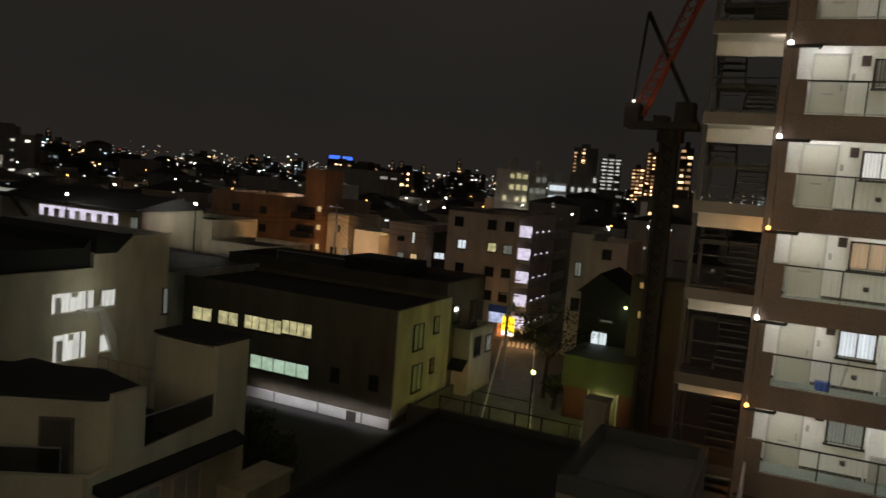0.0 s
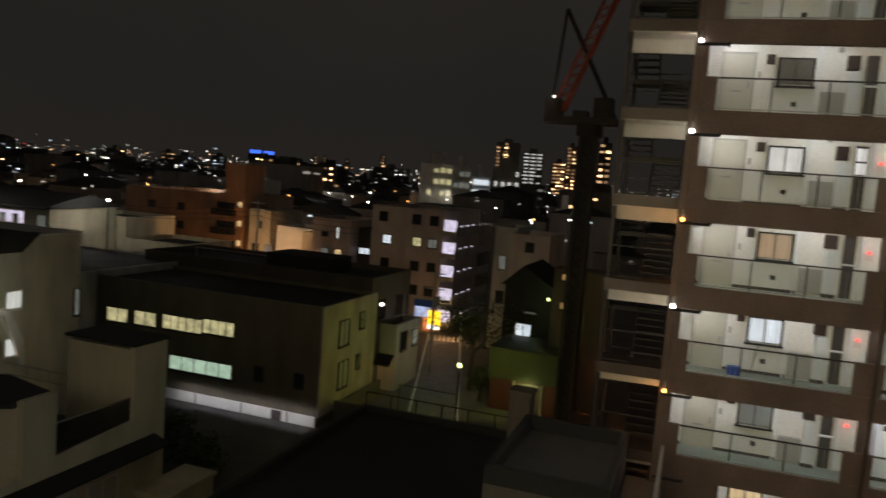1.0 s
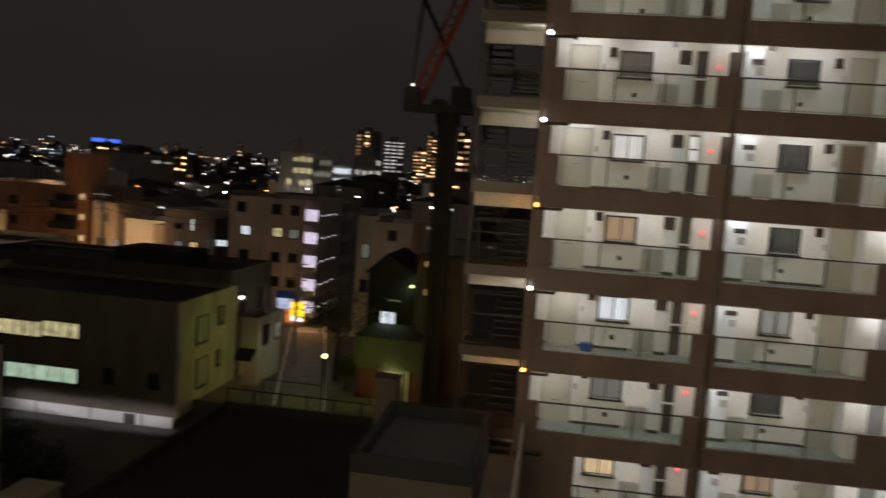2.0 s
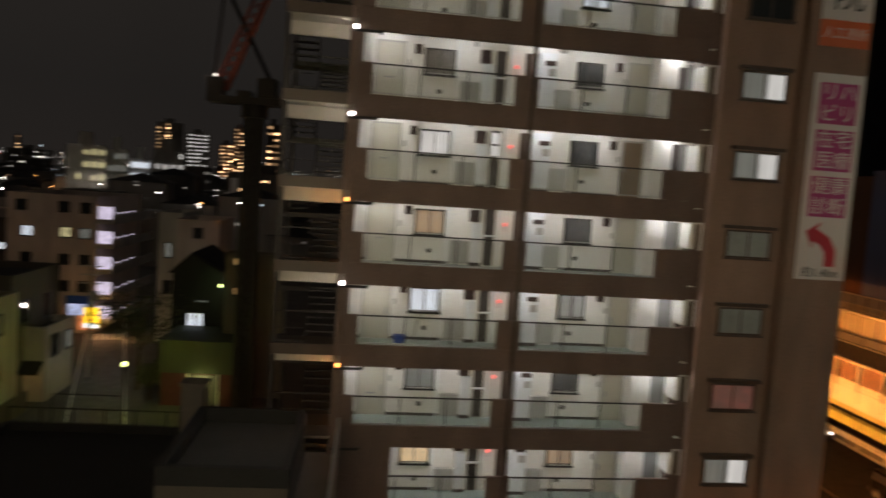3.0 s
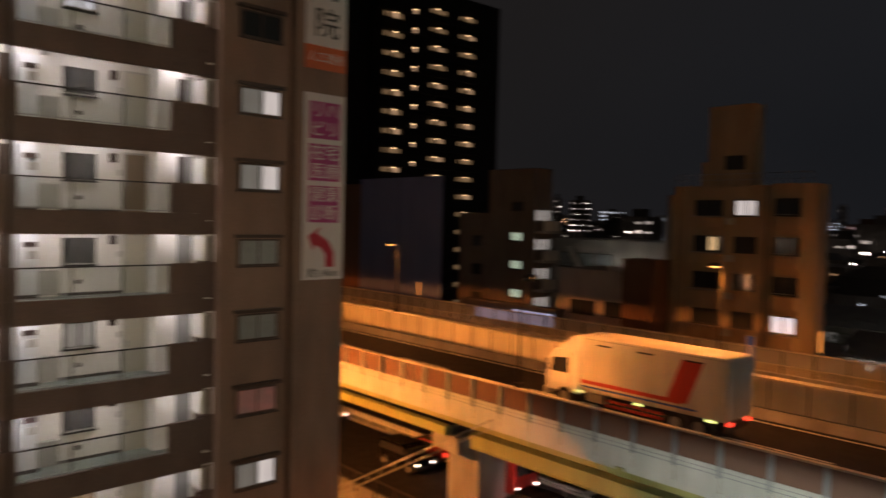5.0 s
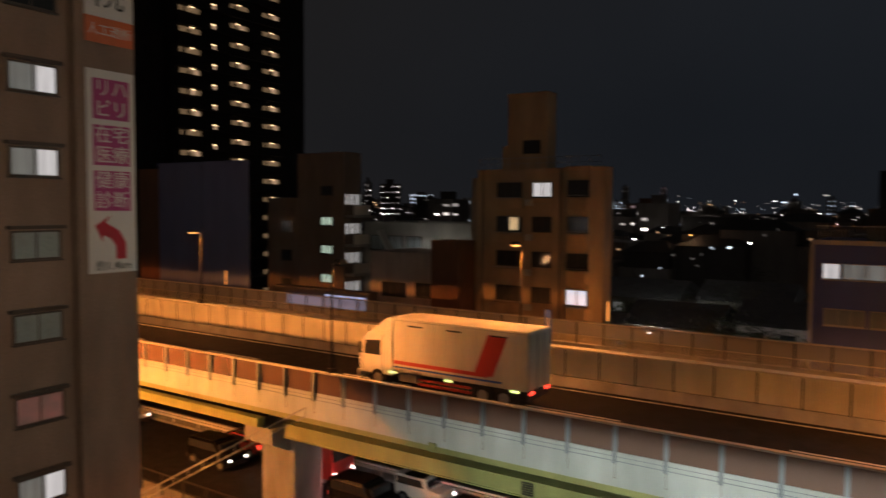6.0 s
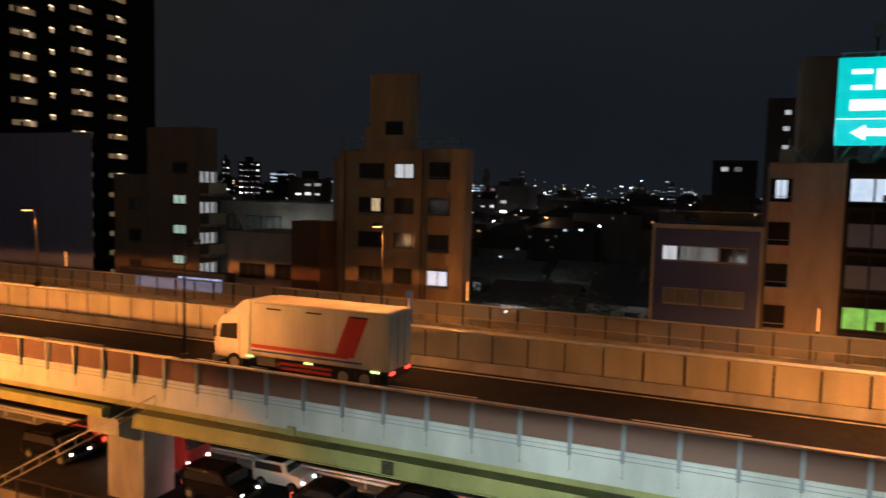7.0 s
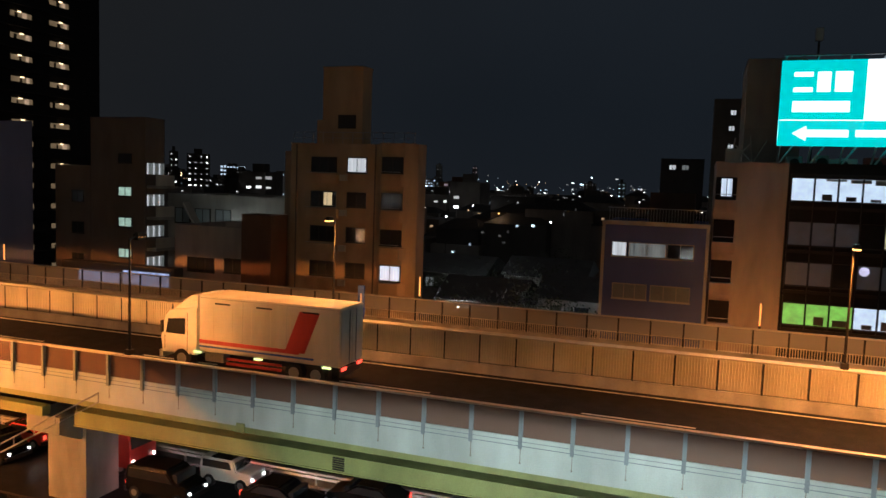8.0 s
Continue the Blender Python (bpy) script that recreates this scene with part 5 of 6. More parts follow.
        part("gallery_lamp", boxes((a + 0.15, a + 0.75, y, y + 0.15, z + dz + 0.05, z + dz + 0.22)), "bulb_tower", TW)
    part("glowing_wall", boxes((7.3, 7.9, -0.95, -0.902, z - 1.75, z - 1.0)), "glowing_wall", TW)

# low dark houses and trees in the gap
for x, y, w, d, h, kind in ((56, 13.5, 8, 6, 7.0, "grey_house"), (54, 8.2, 6, 5.0, 8.2, "dark_wall"), (68, 16, 9, 8, 8.5, "dark_wall"), (70, 7.5, 9, 7, 9.0, "grey_house"), (82, 12, 10, 9, 9.5, "dark_wall"), (84, 24, 10, 9, 9.0, "dark_wall"), (66, 24.5, 6, 6, 7.5, "dark_wall")):
    hs = thing("house", "low dark house with a pitched roof among trees", "house", "low houses", at=pose(x, y, 0))
    part("wall", boxes((0, w, 0, d, 0, h - 1.8)), kind, hs)
    part("roof", prism(bmesh.new(), [(-0.4, h - 1.8), (w + 0.4, h - 1.8), (w / 2, h)], "y", -0.4, d + 0.4), "roof_slate", hs)
    window(hs, "W", 0, d * 0.4, h - 3.6, 1.2, 1.1, "dark_glass")
    window(hs, "W", 0, d * 0.75, h - 3.6, 1.0, 1.1, "lit_dim" if w == 10 else "dark_glass")


# lamps added to lift the dark gap; the last hides behind a house
for x, y, z in ((67.0, 21.5, 6.0), (80.0, 10.5, 6.5), (62.5, 9.5, 5.0), (79.0, 22.5, 7.0), (60.9, 41.6, 10.0)):
    yl = thing("added_lane_lamp", "small white lamp added among the dark houses", "street lamp", "lane lamps", at=pose(x, y, 0))
    part("pole", rod(bmesh.new(), (0, 0, 0), (0, 0, z), 0.05), "dark_metal", yl)
    part("bulb", ball(bmesh.new(), (0, 0, z + 0.1), 0.12), "bulb_white", yl)
    lamp("added_lane_light", "POINT", pose(x - 0.3, y, z + 0.35), 330, (0.9, 1.0, 0.95), radius=0.15)


def tree(x, y, h, r, label, bare=False, seed=1):
    rng = random.Random(seed)
    t = thing("tree", label, "tree", at=pose(x, y, 0))
    tr = rod(bmesh.new(), (0, 0, 0), (0.1, 0.1, h * 0.5), 0.2, 0.12)
    tips = []
    for i in range(9):
        a, e = rng.random() * 6.28, rng.uniform(0.5, 1.2)
        ln = h * rng.uniform(0.25, 0.48)
        s = Vector((0.1, 0.1, h * rng.uniform(0.3, 0.5)))
        tip = s + Vector((math.cos(a) * math.cos(e), math.sin(a) * math.cos(e), math.sin(e))) * ln
        rod(tr, s, tip, 0.08, 0.02, 5)
        tips.append(tip)
        for j in range(4):
            q = s.lerp(tip, rng.uniform(0.4, 1)) + Vector((rng.gauss(0, r * 0.25), rng.gauss(0, r * 0.25), rng.gauss(0.3, r * 0.2)))
            rod(tr, s.lerp(tip, 0.6), q, 0.03, 0.008, 4)
            tips.append(q)
    part("trunk", tr, "bark", t)
    verts, faces = [], []
    for i in range(700 if bare else 1500):
        c = rng.choice(tips) + Vector((rng.gauss(0, r * 0.28), rng.gauss(0, r * 0.28), rng.gauss(0, r * 0.22)))
        u = Vector((rng.gauss(0, 1), rng.gauss(0, 1), rng.gauss(0, 1))).normalized()
        v = u.orthogonal().normalized()
        s = rng.uniform(0.08, 0.2)
        k = len(verts)
        verts += [c - u * s, c + v * s * 0.5, c + u * s, c - v * s * 0.5]
        faces.append((k, k + 1, k + 2, k + 3))
    me = bpy.data.meshes.new("crown")
    me.from_pydata([tuple(p) for p in verts], [], faces)
    me.materials.append(M["leaf"])
    part("crown", me, "leaf", t)
    return t


for i, (x, y, h) in enumerate(((52.5, 16.5, 8), (60, 19.5, 9.5), (64, 12.5, 10), (63, 6.5, 9), (76, 20, 11), (76, 13.5, 10), (58.5, 10.0, 8.5), (90, 18, 12), (72, 26, 10))):
    tree(x, y, h, h * 0.33, "dark leafy tree among the low houses", seed=20 + i)

# ---- the quarter on the other side: yard, houses, side street ----
# low house with a notched wall
NB = thing("near_house", "beige house with a notched roof wall and a square stair tower", "house", at=pose(-20.5, 17.2, 0))
prof = [(0.0, 0), (8.0, 0), (8.0, 10.0), (6.1, 10.0), (6.1, 7.0), (2.4, 6.75), (2.4, 9.1), (1.0, 9.1), (1.0, 6.5), (0.0, 6.4)]
part("east_wall", prism(bmesh.new(), prof, "x", -0.25, 0.0), "beige_wall", NB)
SKEW = pose(-0.25, 0.0, 0, 0, 0, 29.9)
part("south_wall", prism(bmesh.new(), [(-0.25, 0.0), (-0.25, 0.28), (-8.9, -4.7), (-8.8, -4.94)], "z", 0, 6.4), "beige_wall", NB)
part("terrace", prism(bmesh.new(), [(-0.25, 0.3), (-8.9, -4.68), (-8.9, 8.0), (-0.25, 8.0)], "z", 0, 5.7), "roof_grey", NB)
part("upper_room", prism(bmesh.new(), [(-0.255, 1.0), (-7.6, -3.2), (-8.6, 0.4), (-3.1, 2.9), (-0.255, 2.35)], "z", 5.7, 8.86), "beige_wall", NB)
upper_roof_bm = prism(bmesh.new(), [(-0.255, 0.8), (-7.7, -3.45), (-8.8, 0.5), (-3.1, 3.15), (-0.255, 2.45)], "z", 8.865, 9.04)
part("upper_roof", upper_roof_bm, "roof_dark", NB)
part("balustrade", boxes((-8.6, -0.9, 0.3, 0.32, 6.0, 7.25)), "dark_sheet", NB, "dark clear terrace balustrade sheet", at=SKEW)
part("balustrade_rail", boxes((-8.6, -0.9, 0.28, 0.34, 7.255, 7.3)), "steel", NB, at=SKEW)
for u in (-0.9, -2.6, -4.3, -6.0):
    part("balustrade_post", rod(bmesh.new(), (u, 0.36, 5.7), (u, 0.36, 7.28), 0.025), "steel", NB, at=SKEW)
part("stair_tower", boxes((-3.4, -0.25, 6.1, 8.0, 5.7, 9.85)), "beige_wall", NB)
part("tower_roof", boxes((-3.5, 0.05, 6.0, 8.1, 9.98, 10.1)), "roof_dark", NB)
part("eaves_strip", prism(bmesh.new(), [(0.0, 6.1), (0.75, 5.85), (0.75, 5.7), (0.0, 5.8)], "y", 0.2, 7.4), "roof_dark", NB, "dark sloping eaves strip")
part("glass_screen", boxes((-0.14, -0.1, 2.45, 6.05, 6.75, 7.9)), "dark_sheet", NB, "dark glass screen in the wall notch")
part("screen_rail", boxes((-0.15, -0.09, 2.45, 6.05, 7.9, 7.95)), "steel", NB)
part("terrace_door", boxes((-1.75, -0.75, 0.78, 0.862, 5.75, 8.1)), "shaft", NB, at=SKEW)
part("door_frame", boxes((-1.83, -1.752, 0.76, 0.862, 5.7, 8.18), (-0.748, -0.67, 0.76, 0.862, 5.7, 8.18), (-1.752, -0.748, 0.76, 0.862, 8.102, 8.18)), "umber_wall", NB, at=SKEW)
window(NB, "E", 0, 2.6, 3.6, 1.2, 1.5, "frost_glass", "pale_trim", 1)
window(NB, "E", 0, 4.6, 3.6, 1.4, 1.5, "frost_glass", "pale_trim", 1)
part("bay", boxes((0.003, 1.6, 6.4, 9.4, 0, 3.9), (0.0, 1.7, 6.3, 9.5, 3.9, 4.05)), "beige_wall", NB)
part("roof_rail", rod(rod(bmesh.new(), (-9, 7.9, 7.6), (-3.4, 7.9, 7.6), 0.03), (-9, 7.9, 7.1), (-3.4, 7.9, 7.1), 0.02), "steel", NB)
for i in range(9):
    part("rail_post", boxes((-9 + i * 0.68, -8.97 + i * 0.68, 7.88, 7.92, 5.7, 7.6)), "steel", NB)
part("low_wing", boxes((-22, -9.0, 0.0, 9.0, 0, 5.9)), "dark_wall", NB)
part("low_wing_roof", boxes((-22.2, -9.0, -0.2, 9.2, 5.9, 6.15)), "roof_dark", NB)

# flats with stair windows, behind
LA = thing("flats", "beige three-storey flats with lit open stair landings", "apartment house", at=pose(-36.0, 24.0, 0))
part("east_wall", prism(bmesh.new(), [(-6, 0), (11.8, 0), (11.8, 12.4), (8.8, 12.45), (7.6, 11.6), (6.05, 11.65), (6.05, 10.75), (0.4, 10.78), (-6, 10.8)], "x", -0.3, 0.0), "beige_wall", LA)
part("body", boxes((-12, -0.3, -6, 12, 0, 10.4)), "beige_wall", LA)
part("dark_roof", prism(bmesh.new(), [(-6, 10.4), (6.0, 10.4), (7.5, 11.0), (8.8, 12.4), (8.75, 12.6), (6.2, 12.5), (5.6, 11.9), (-6, 12.1)], "x", -12, -0.35), "roof_dark", LA)
part("roof_edge", prism(bmesh.new(), [(6.1, 12.7), (8.75, 12.65), (7.55, 11.58), (6.1, 11.58)], "x", -0.34, 0.12), "roof_dark", LA)
part("top_edge", boxes((-12, 0.06, 8.8, 12.06, 12.46, 12.56)), "pale_trim", LA)
for y, w, z, h in ((3.45, 2.65, 8.4, 1.06), (3.6, 2.05, 5.6, 1.5)):
    # emissive panel on the solid wall imitates a lamplit landing wall
    part("glowing_landing", boxes((0.003, 0.03, y, y + w, z, z + h)), "lit_white", LA, "glowing panel in place of a lit open landing")
    part("inner_door", boxes((0.031, 0.05, y + 0.15, y + 0.55, z, z + h * 0.8)), "white_paint", LA)
    part("inner_vent", boxes((0.031, 0.05, y + w * 0.45, y + w * 0.6, z + h * 0.75, z + h)), "pale_trim", LA)
    part("landing_rail", boxes((0.0, 0.1, y - 0.05, y + w + 0.05, z - 0.12, z - 0.01)), "pale_trim", LA)
    part("landing_post", boxes((0.031, 0.1, y + w * 0.8, y + w * 0.8 + 0.08, z, z + h)), "ac_grey", LA)
for z in (8.42, 5.72):
    window(LA, "E", 0.0, 7.1, z, 0.95, 0.95, "lit_white", "pale_trim", 0)
part("stair_flight", prism(bmesh.new(), [(6.2, 8.5), (6.6, 8.5), (7.6, 6.6), (7.8, 5.0), (7.6, 5.0)], "x", 0.01, 0.3), "pale_trim", LA, "pale outer stair flight")
part("canopy", boxes((0.0, 0.8, 5.0, 6.3, 8.3, 8.45)), "pale_trim", LA)
window(LA, "E", 0, 11.6, 7.4, 0.35, 1.6, "lit_dim", "dark_metal", 0)

for z in (9.9, 7.2):
    lamp("landing_light", "POINT", pose(-34.4, 29.4, z), 22, (0.97, 1.0, 0.9), radius=0.15)

# dark office with ribbon windows
DO = block("office", "dark three-storey office with lit ribbon windows and a pale end wall", "office", -42.8, -23.3, 44.0, 52.6, 8.3, "olive_wall", [], parapet=0.3)
part("end_wall", boxes((19.503, 19.62, -0.05, 8.65, 0.7, 8.36)), "concrete", DO, "pale rendered end wall")
part("ground_floor", boxes((7.0, 19.4, -0.06, -0.003, -0.2, 0.75)), "white_wall", DO)
for a, w, z, pane, n in ((2.3, 1.9, 5.05, "lit_yellow", 1), (4.9, 1.9, 5.1, "lit_yellow", 1), (8.2, 3.4, 5.15, "lit_yellow", 4), (11.3, 2.6, 5.3, "lit_yellow", 3), (9.9, 5.3, 2.25, "lit_green", 4)):
    window(DO, "S", a, 0, z, w, 1.0, pane, "dark_metal", n)
for a, z in ((14.8, 2.6), (18.0, 2.6)):
    window(DO, "S", a, 0, z, 0.6, 0.9, "dark_glass")
for a, z, w, h in ((3.1, 5.2, 1.4, 1.8), (6.0, 6.0, 0.7, 1.2), (3.3, 2.1, 1.4, 1.9), (5.7, 3.0, 0.5, 1.0)):
    window(DO, "E", 19.62, a, z, w, h, "frost_glass", "dark_metal", 1)
for a in (9.6, 13.5, 17.2):
    part("column", boxes((a, a + 0.12, -0.1, -0.061, -0.2, 0.75)), "concrete", DO)
part("side_door", boxes((16.0, 16.8, -0.09, -0.062, 0.0, 0.7)), "shaft", DO)
lamp("porch_light", "AREA", look((-29, 43.2, 1.0), (-29, 44.2, 0.0)), 35, (0.92, 0.9, 1.0), size=11, size_y=0.1)
block("office", "dark rear wing of the office with a flat roof", "office", -46, -23.8, 53.0, 61, 9.3, "dark_wall", [("E", 2.0, 5.8, 1.2, 1.6, "dark_glass"), ("E", 5.6, 5.6, 1.2, 1.8, "dark_glass")])
pl = thing("roof_plant", "dark plant room with pipes on the office roof", "plant room", at=pose(-34.5, 54.5, 9.3 - 0.44))
part("room", boxes((0, 6, 0, 4, 0, 1.4)), "roof_dark", pl)
part("pipes", rod(rod(bmesh.new(), (-8, 1, 0.9), (0, 1, 0.9), 0.06), (-8, 1, 0.0), (-8, 1, 0.9), 0.05), "steel", pl)

# white house and others along the street
wh = block("house", "small white house with dark awnings beside the street", "house", -25.3, -22.3, 55.0, 60, 5.4, "grey_house",
           [("S", 0.9, 3.2, 0.9, 1.5, "dark_glass"), ("E", 1.5, 3.2, 1.2, 1.5, "dark_glass"), ("E", 4.0, 3.2, 1.0, 1.3, "lit_dim")])
part("awning", prism(bmesh.new(), [(-1.0, 2.2), (0.0, 2.9), (0.0, 3.0), (-1.05, 2.3)], "x", 0.2, 2.9), "roof_dark", wh)
part("porch_lamp", ball(bmesh.new(), (1.4, -0.1, 1.5), 0.1), "bulb_sodium", wh)
lamp("porch_light", "POINT", pose(-22.9, 53.6, 1.6), 7, (1, 0.5, 0.25), radius=0.1)
# lamp without a fitting, added to lift the dark street
lamp("added_street_light", "POINT", pose(-20.2, 63.0, 5.5), 120, (1.0, 0.93, 0.85), radius=0.15)
lamp("porch_light", "POINT", pose(-20.9, 56.5, 3.0), 10, (0.95, 0.97, 1.0), radius=0.15)
cw = [("S", a, z, 0.95, 0.95, p, "dark_metal", 1) for a, z, p in ((1.4, 12.4, "dark_glass"), (5.5, 12.4, "dark_glass"), (7.6, 12.4, "dark_glass"), (2.0, 9.8, "lit_cool"), (5.7, 9.85, "lit_yellow"), (7.6, 9.8, "lit_dim"),
      (1.9, 7.1, "dark_glass"), (5.6, 7.1, "dark_glass"), (7.6, 7.1, "dark_glass"), (5.6, 4.4, "dark_glass"), (7.5, 4.4, "dark_glass"))]
CB = block("apartment_house", "five-storey apartment house with shops and lit galleries on its side", "apartment house", -35.7, -27.0, 78.0, 92, 14.0, "pink_wall", cw, parapet=0.7)
for z in (2.4, 4.9, 7.5, 10.1, 12.6):
    part("gallery_slab", boxes((8.703, 10.4, -0.2, 13.8, z - 1.25, z - 1.1)), "concrete", CB)
    part("gallery_front", boxes((10.25, 10.4, -0.2, 13.8, z - 1.1, z - 0.35), (8.703, 10.25, -0.2, -0.1, z - 1.1, z - 0.75)), "concrete", CB)
    # the end wall emits, in place of lamps inside the gallery
    part("glowing_recess", boxes((8.75, 10.2, 0.2, 0.24, z - 1.1, z + 0.5)), "violet_light", CB, "gallery end wall that glows violet-white")
    for i in range(3):
        part("gallery_lamp", boxes((10.41, 10.5, 1.0 + i * 2.2, 1.5 + i * 2.2, z - 0.2, z - 0.05)), "violet_light", CB)
part("shop_front", boxes((7.2, 8.6, -0.06, -0.003, 0.4, 2.2)), "shop_orange", CB)
part("shop_sign", boxes((6.0, 8.6, -0.3, -0.063, 3.1, 3.9)), "blue_paint", CB)
part("lit_front", boxes((6.1, 7.9, -0.1, -0.063, 1.9, 3.05)), "lit_blue_strip", CB)
ys = thing("shop_sign", "bright yellow box sign standing by the street", "sign", at=pose(-25.15, 72.0, -0.35))
part("pole", rod(bmesh.new(), (0, 0, 0.35), (0, 0, 2.3), 0.06), "steel", ys)
part("box", boxes((-0.65, 0.65, -0.15, 0.15, 2.3, 4.2)), "yellow_sign", ys)
part("bar", boxes((-0.35, 0.25, -0.17, -0.152, 3.0, 3.12)), "shop_orange", ys)
part("foot_band", boxes((-0.65, 0.65, -0.165, -0.152, 2.3, 2.75)), "lit_sign_white", ys)
lamp("shop_light", "POINT", pose(-25.0, 75.5, 2.0), 170, (1, 0.5, 0.2), radius=0.4)
block("apartment_house", "pale narrow house with one tall lit stair window", "house", -43.4, -38.4, 78.0, 86, 11.9, "pink_wall",
      [("S", 3.4, 9.7, 0.3, 1.3, "lit_white", "dark_metal", 0), ("S", 1.8, 7.6, 0.8, 0.8, "lit_dim"), ("S", 3.6, 7.6, 0.8, 0.8, "lit_warm"), ("S", 1.7, 9.9, 0.8, 0.4, "dark_glass")])
block("house", "dark narrow house with violet-white lit balconies", "house", -38.3, -35.8, 80, 86, 11.0, "dark_wall", [("S", 0.9, 8.0, 1.3, 0.7, "lit_cool"), ("S", 1.0, 5.6, 1.5, 0.9, "lit_cool")])
OA = block("apartment_house", "orange-brown apartment house with dark balconies", "apartment house", -76.7, -56.9, 84, 96, 13.3, "orange_tile", [])
part("corner_tower", boxes((16.7, 19.85, -0.4, 4, 0, 17.5)), "orange_tile", OA)
for z in (3.6, 6.2, 8.8, 11.3):
    part("balcony", boxes((15.3, 18.6, -1.4, -0.403, z - 0.7, z + 0.1)), "black_wall", OA)
    part("balcony_opening", boxes((15.6, 18.5, -0.45, -0.403, z + 0.15, z + 1.0)), "dark_glass", OA)
    part("lit_window", boxes((18.95, 19.5, -0.45, -0.403, z + 0.5, z + 1.2)), "lit_warm", OA)
    window(OA, "S", 4.6, 0, z - 0.6, 1.2, 0.9)
    window(OA, "S", 9.5, 0, z - 0.6, 1.0, 0.9)
# fitting-less lamps hidden among the houses, added to brighten the orange fronts
lamp("hidden_fill_glow", "POINT", pose(-51.0, 77, 5.0), 1500, (1, 0.55, 0.26), radius=0.3)
lamp("hidden_fill_glow", "POINT", pose(-67, 69, 9.0), 350, (1.0, 0.5, 0.2), radius=0.3)
block("house", "pale house in orange light", "house", -56.3, -53.0, 84, 92, 11.6, "beige_wall", [("S", 1.2, 6.0, 0.9, 1.2, "dark_glass"), ("S", 3.2, 6.0, 0.9, 1.2, "lit_dim")])
block("house", "cream gabled house among wires", "house", -52.6, -47.2, 85, 92, 9.8, "white_paint", [("S", 1.4, 5.0, 0.8, 1.0, "lit_warm"), ("S", 3.6, 5.0, 0.8, 1.0, "dark_glass")])
block("house", "cream house with a balcony among wires", "house", -47.0, -43.6, 82, 90, 9.6, "beige_wall", [("S", 1.2, 5.4, 0.9, 1.2, "lit_dim"), ("S", 3.0, 5.4, 0.9, 1.0, "dark_glass")])
# long low building with a violet-white lit gallery
LG = block("apartment_house", "low dark-roofed flats with a violet-white lit gallery", "apartment house", -84, -61.5, 57, 66, 11.6, "beige_wall", [("S", 21.6, 9.4, 1.0, 1.4, "lit_dim")], parapet=0.2)
part("roof_slope", prism(bmesh.new(), [(-1.2, 11.5), (-1.2, 11.7), (4.5, 13.0), (9.6, 11.7)], "x", 1.0, 23.0), "roof_dark", LG)
# emissive wall sheet gives the gallery its light
part("glowing_gallery", boxes((6.7, 19.1, -0.05, -0.003, 9.8, 11.0)), "violet_light", LG, "gallery wall made to glow violet-white")
part("gallery_front", boxes((9.8, 19.2, -1.2, -1.0, 8.0, 9.85)), "dark_wall", LG)
for i in range(7):
    part("gallery_door", boxes((7.5 + i * 1.7, 8.3 + i * 1.7, -0.1, -0.052, 9.6, 10.7)), "ac_grey", LG)
part("stair", prism(bmesh.new(), [(4.5, 11.6), (5.4, 11.6), (9.4, 8.6), (8.4, 8.6)], "y", -2.2, -1.3), "dark_wall", LG)
block("flats", "white low flats with a lit landing", "apartment house", -98, -86, 57, 66, 11.5, "white_paint", [("S", 4.0, 8.2, 2.5, 1.6, "lit_white"), ("S", 9.0, 8.2, 1.5, 1.6, "lit_dim")])
ct = block("car_port", "flat canopy roof with strip lights beneath", "canopy", -62, -42.5, 40, 54.5, 8.6, "concrete", [], "roof_grey", parapet=0.2)
part("strip_light", boxes((-10, 6, -0.06, -0.003, 7.4, 7.8)), "lit_white", ct)
block("house", "beige flat-roofed house with a terrace", "house", -68.0, -60.0, 66, 74, 10.6, "beige_wall", [("S", 1.5, 8.8, 1.4, 1.6, "lit_yellow"), ("S", 5.0, 7.8, 1.2, 1.0, "dark_glass")])
block("house", "beige low terrace house", "house", -58.5, -50.5, 64, 72, 8.6, "beige_wall", [("S", 2.5, 6.2, 1.6, 1.0, "lit_dim"), ("S", 5.5, 6.2, 1.2, 1.0, "dark_glass")])

# green-roofed shed lit by a green-white lamp, street lamp, black house
GH = thing("shed", "low shop with a green coated front and a lit doorway", "shop", at=pose(-14.3, 55.3, 0))
part("wall", boxes((0, 5.6, 0, 6, 0, 2.6)), "dull_red", GH)
part("roof_front", boxes((-0.1, 5.8, -0.5, 6, 2.6, 5.0)), "green_wall", GH, "broad green coated roof front")
part("doorway", boxes((2.0, 4.1, -0.05, -0.003, 0.1, 2.4)), "shaft", GH)
part("door_frame", boxes((1.9, 2.0, -0.12, -0.003, 0, 2.5), (4.1, 4.2, -0.12, -0.003, 0, 2.5), (1.9, 4.2, -0.12, -0.003, 2.5, 2.6)), "pale_trim", GH)
lamp("doorway_light", "POINT", pose(-11.3, 54.4, 2.0), 60, (0.9, 1.0, 0.36), radius=0.2)
GL = thing("street_lamp", "street lamp with a greenish white globe", "street lamp", at=pose(-15.25, 50.0, 0.9))
part("pole", rod(bmesh.new(), (0, 0, -0.9), (0, 0, 3.3), 0.06), "dark_metal", GL)
part("globe", ball(bmesh.new(), (0, 0, 3.45), 0.17), "bulb_green", GL)
lamp("green_light", "POINT", pose(-15.35, 50.0, 4.7), 240, (0.88, 1.0, 0.16), radius=0.2)
BH = block("house", "black clad house with one lit window", "house", -15.0, -10.9, 60.5, 68, 9.2, "black_wall", [("S", 1.85, 4.95, 1.25, 1.05, "lit_cool"), ("S", 2.3, 6.95, 1.0, 0.1, "lit_dim", "dark_metal", 0)], parapet=0.1)
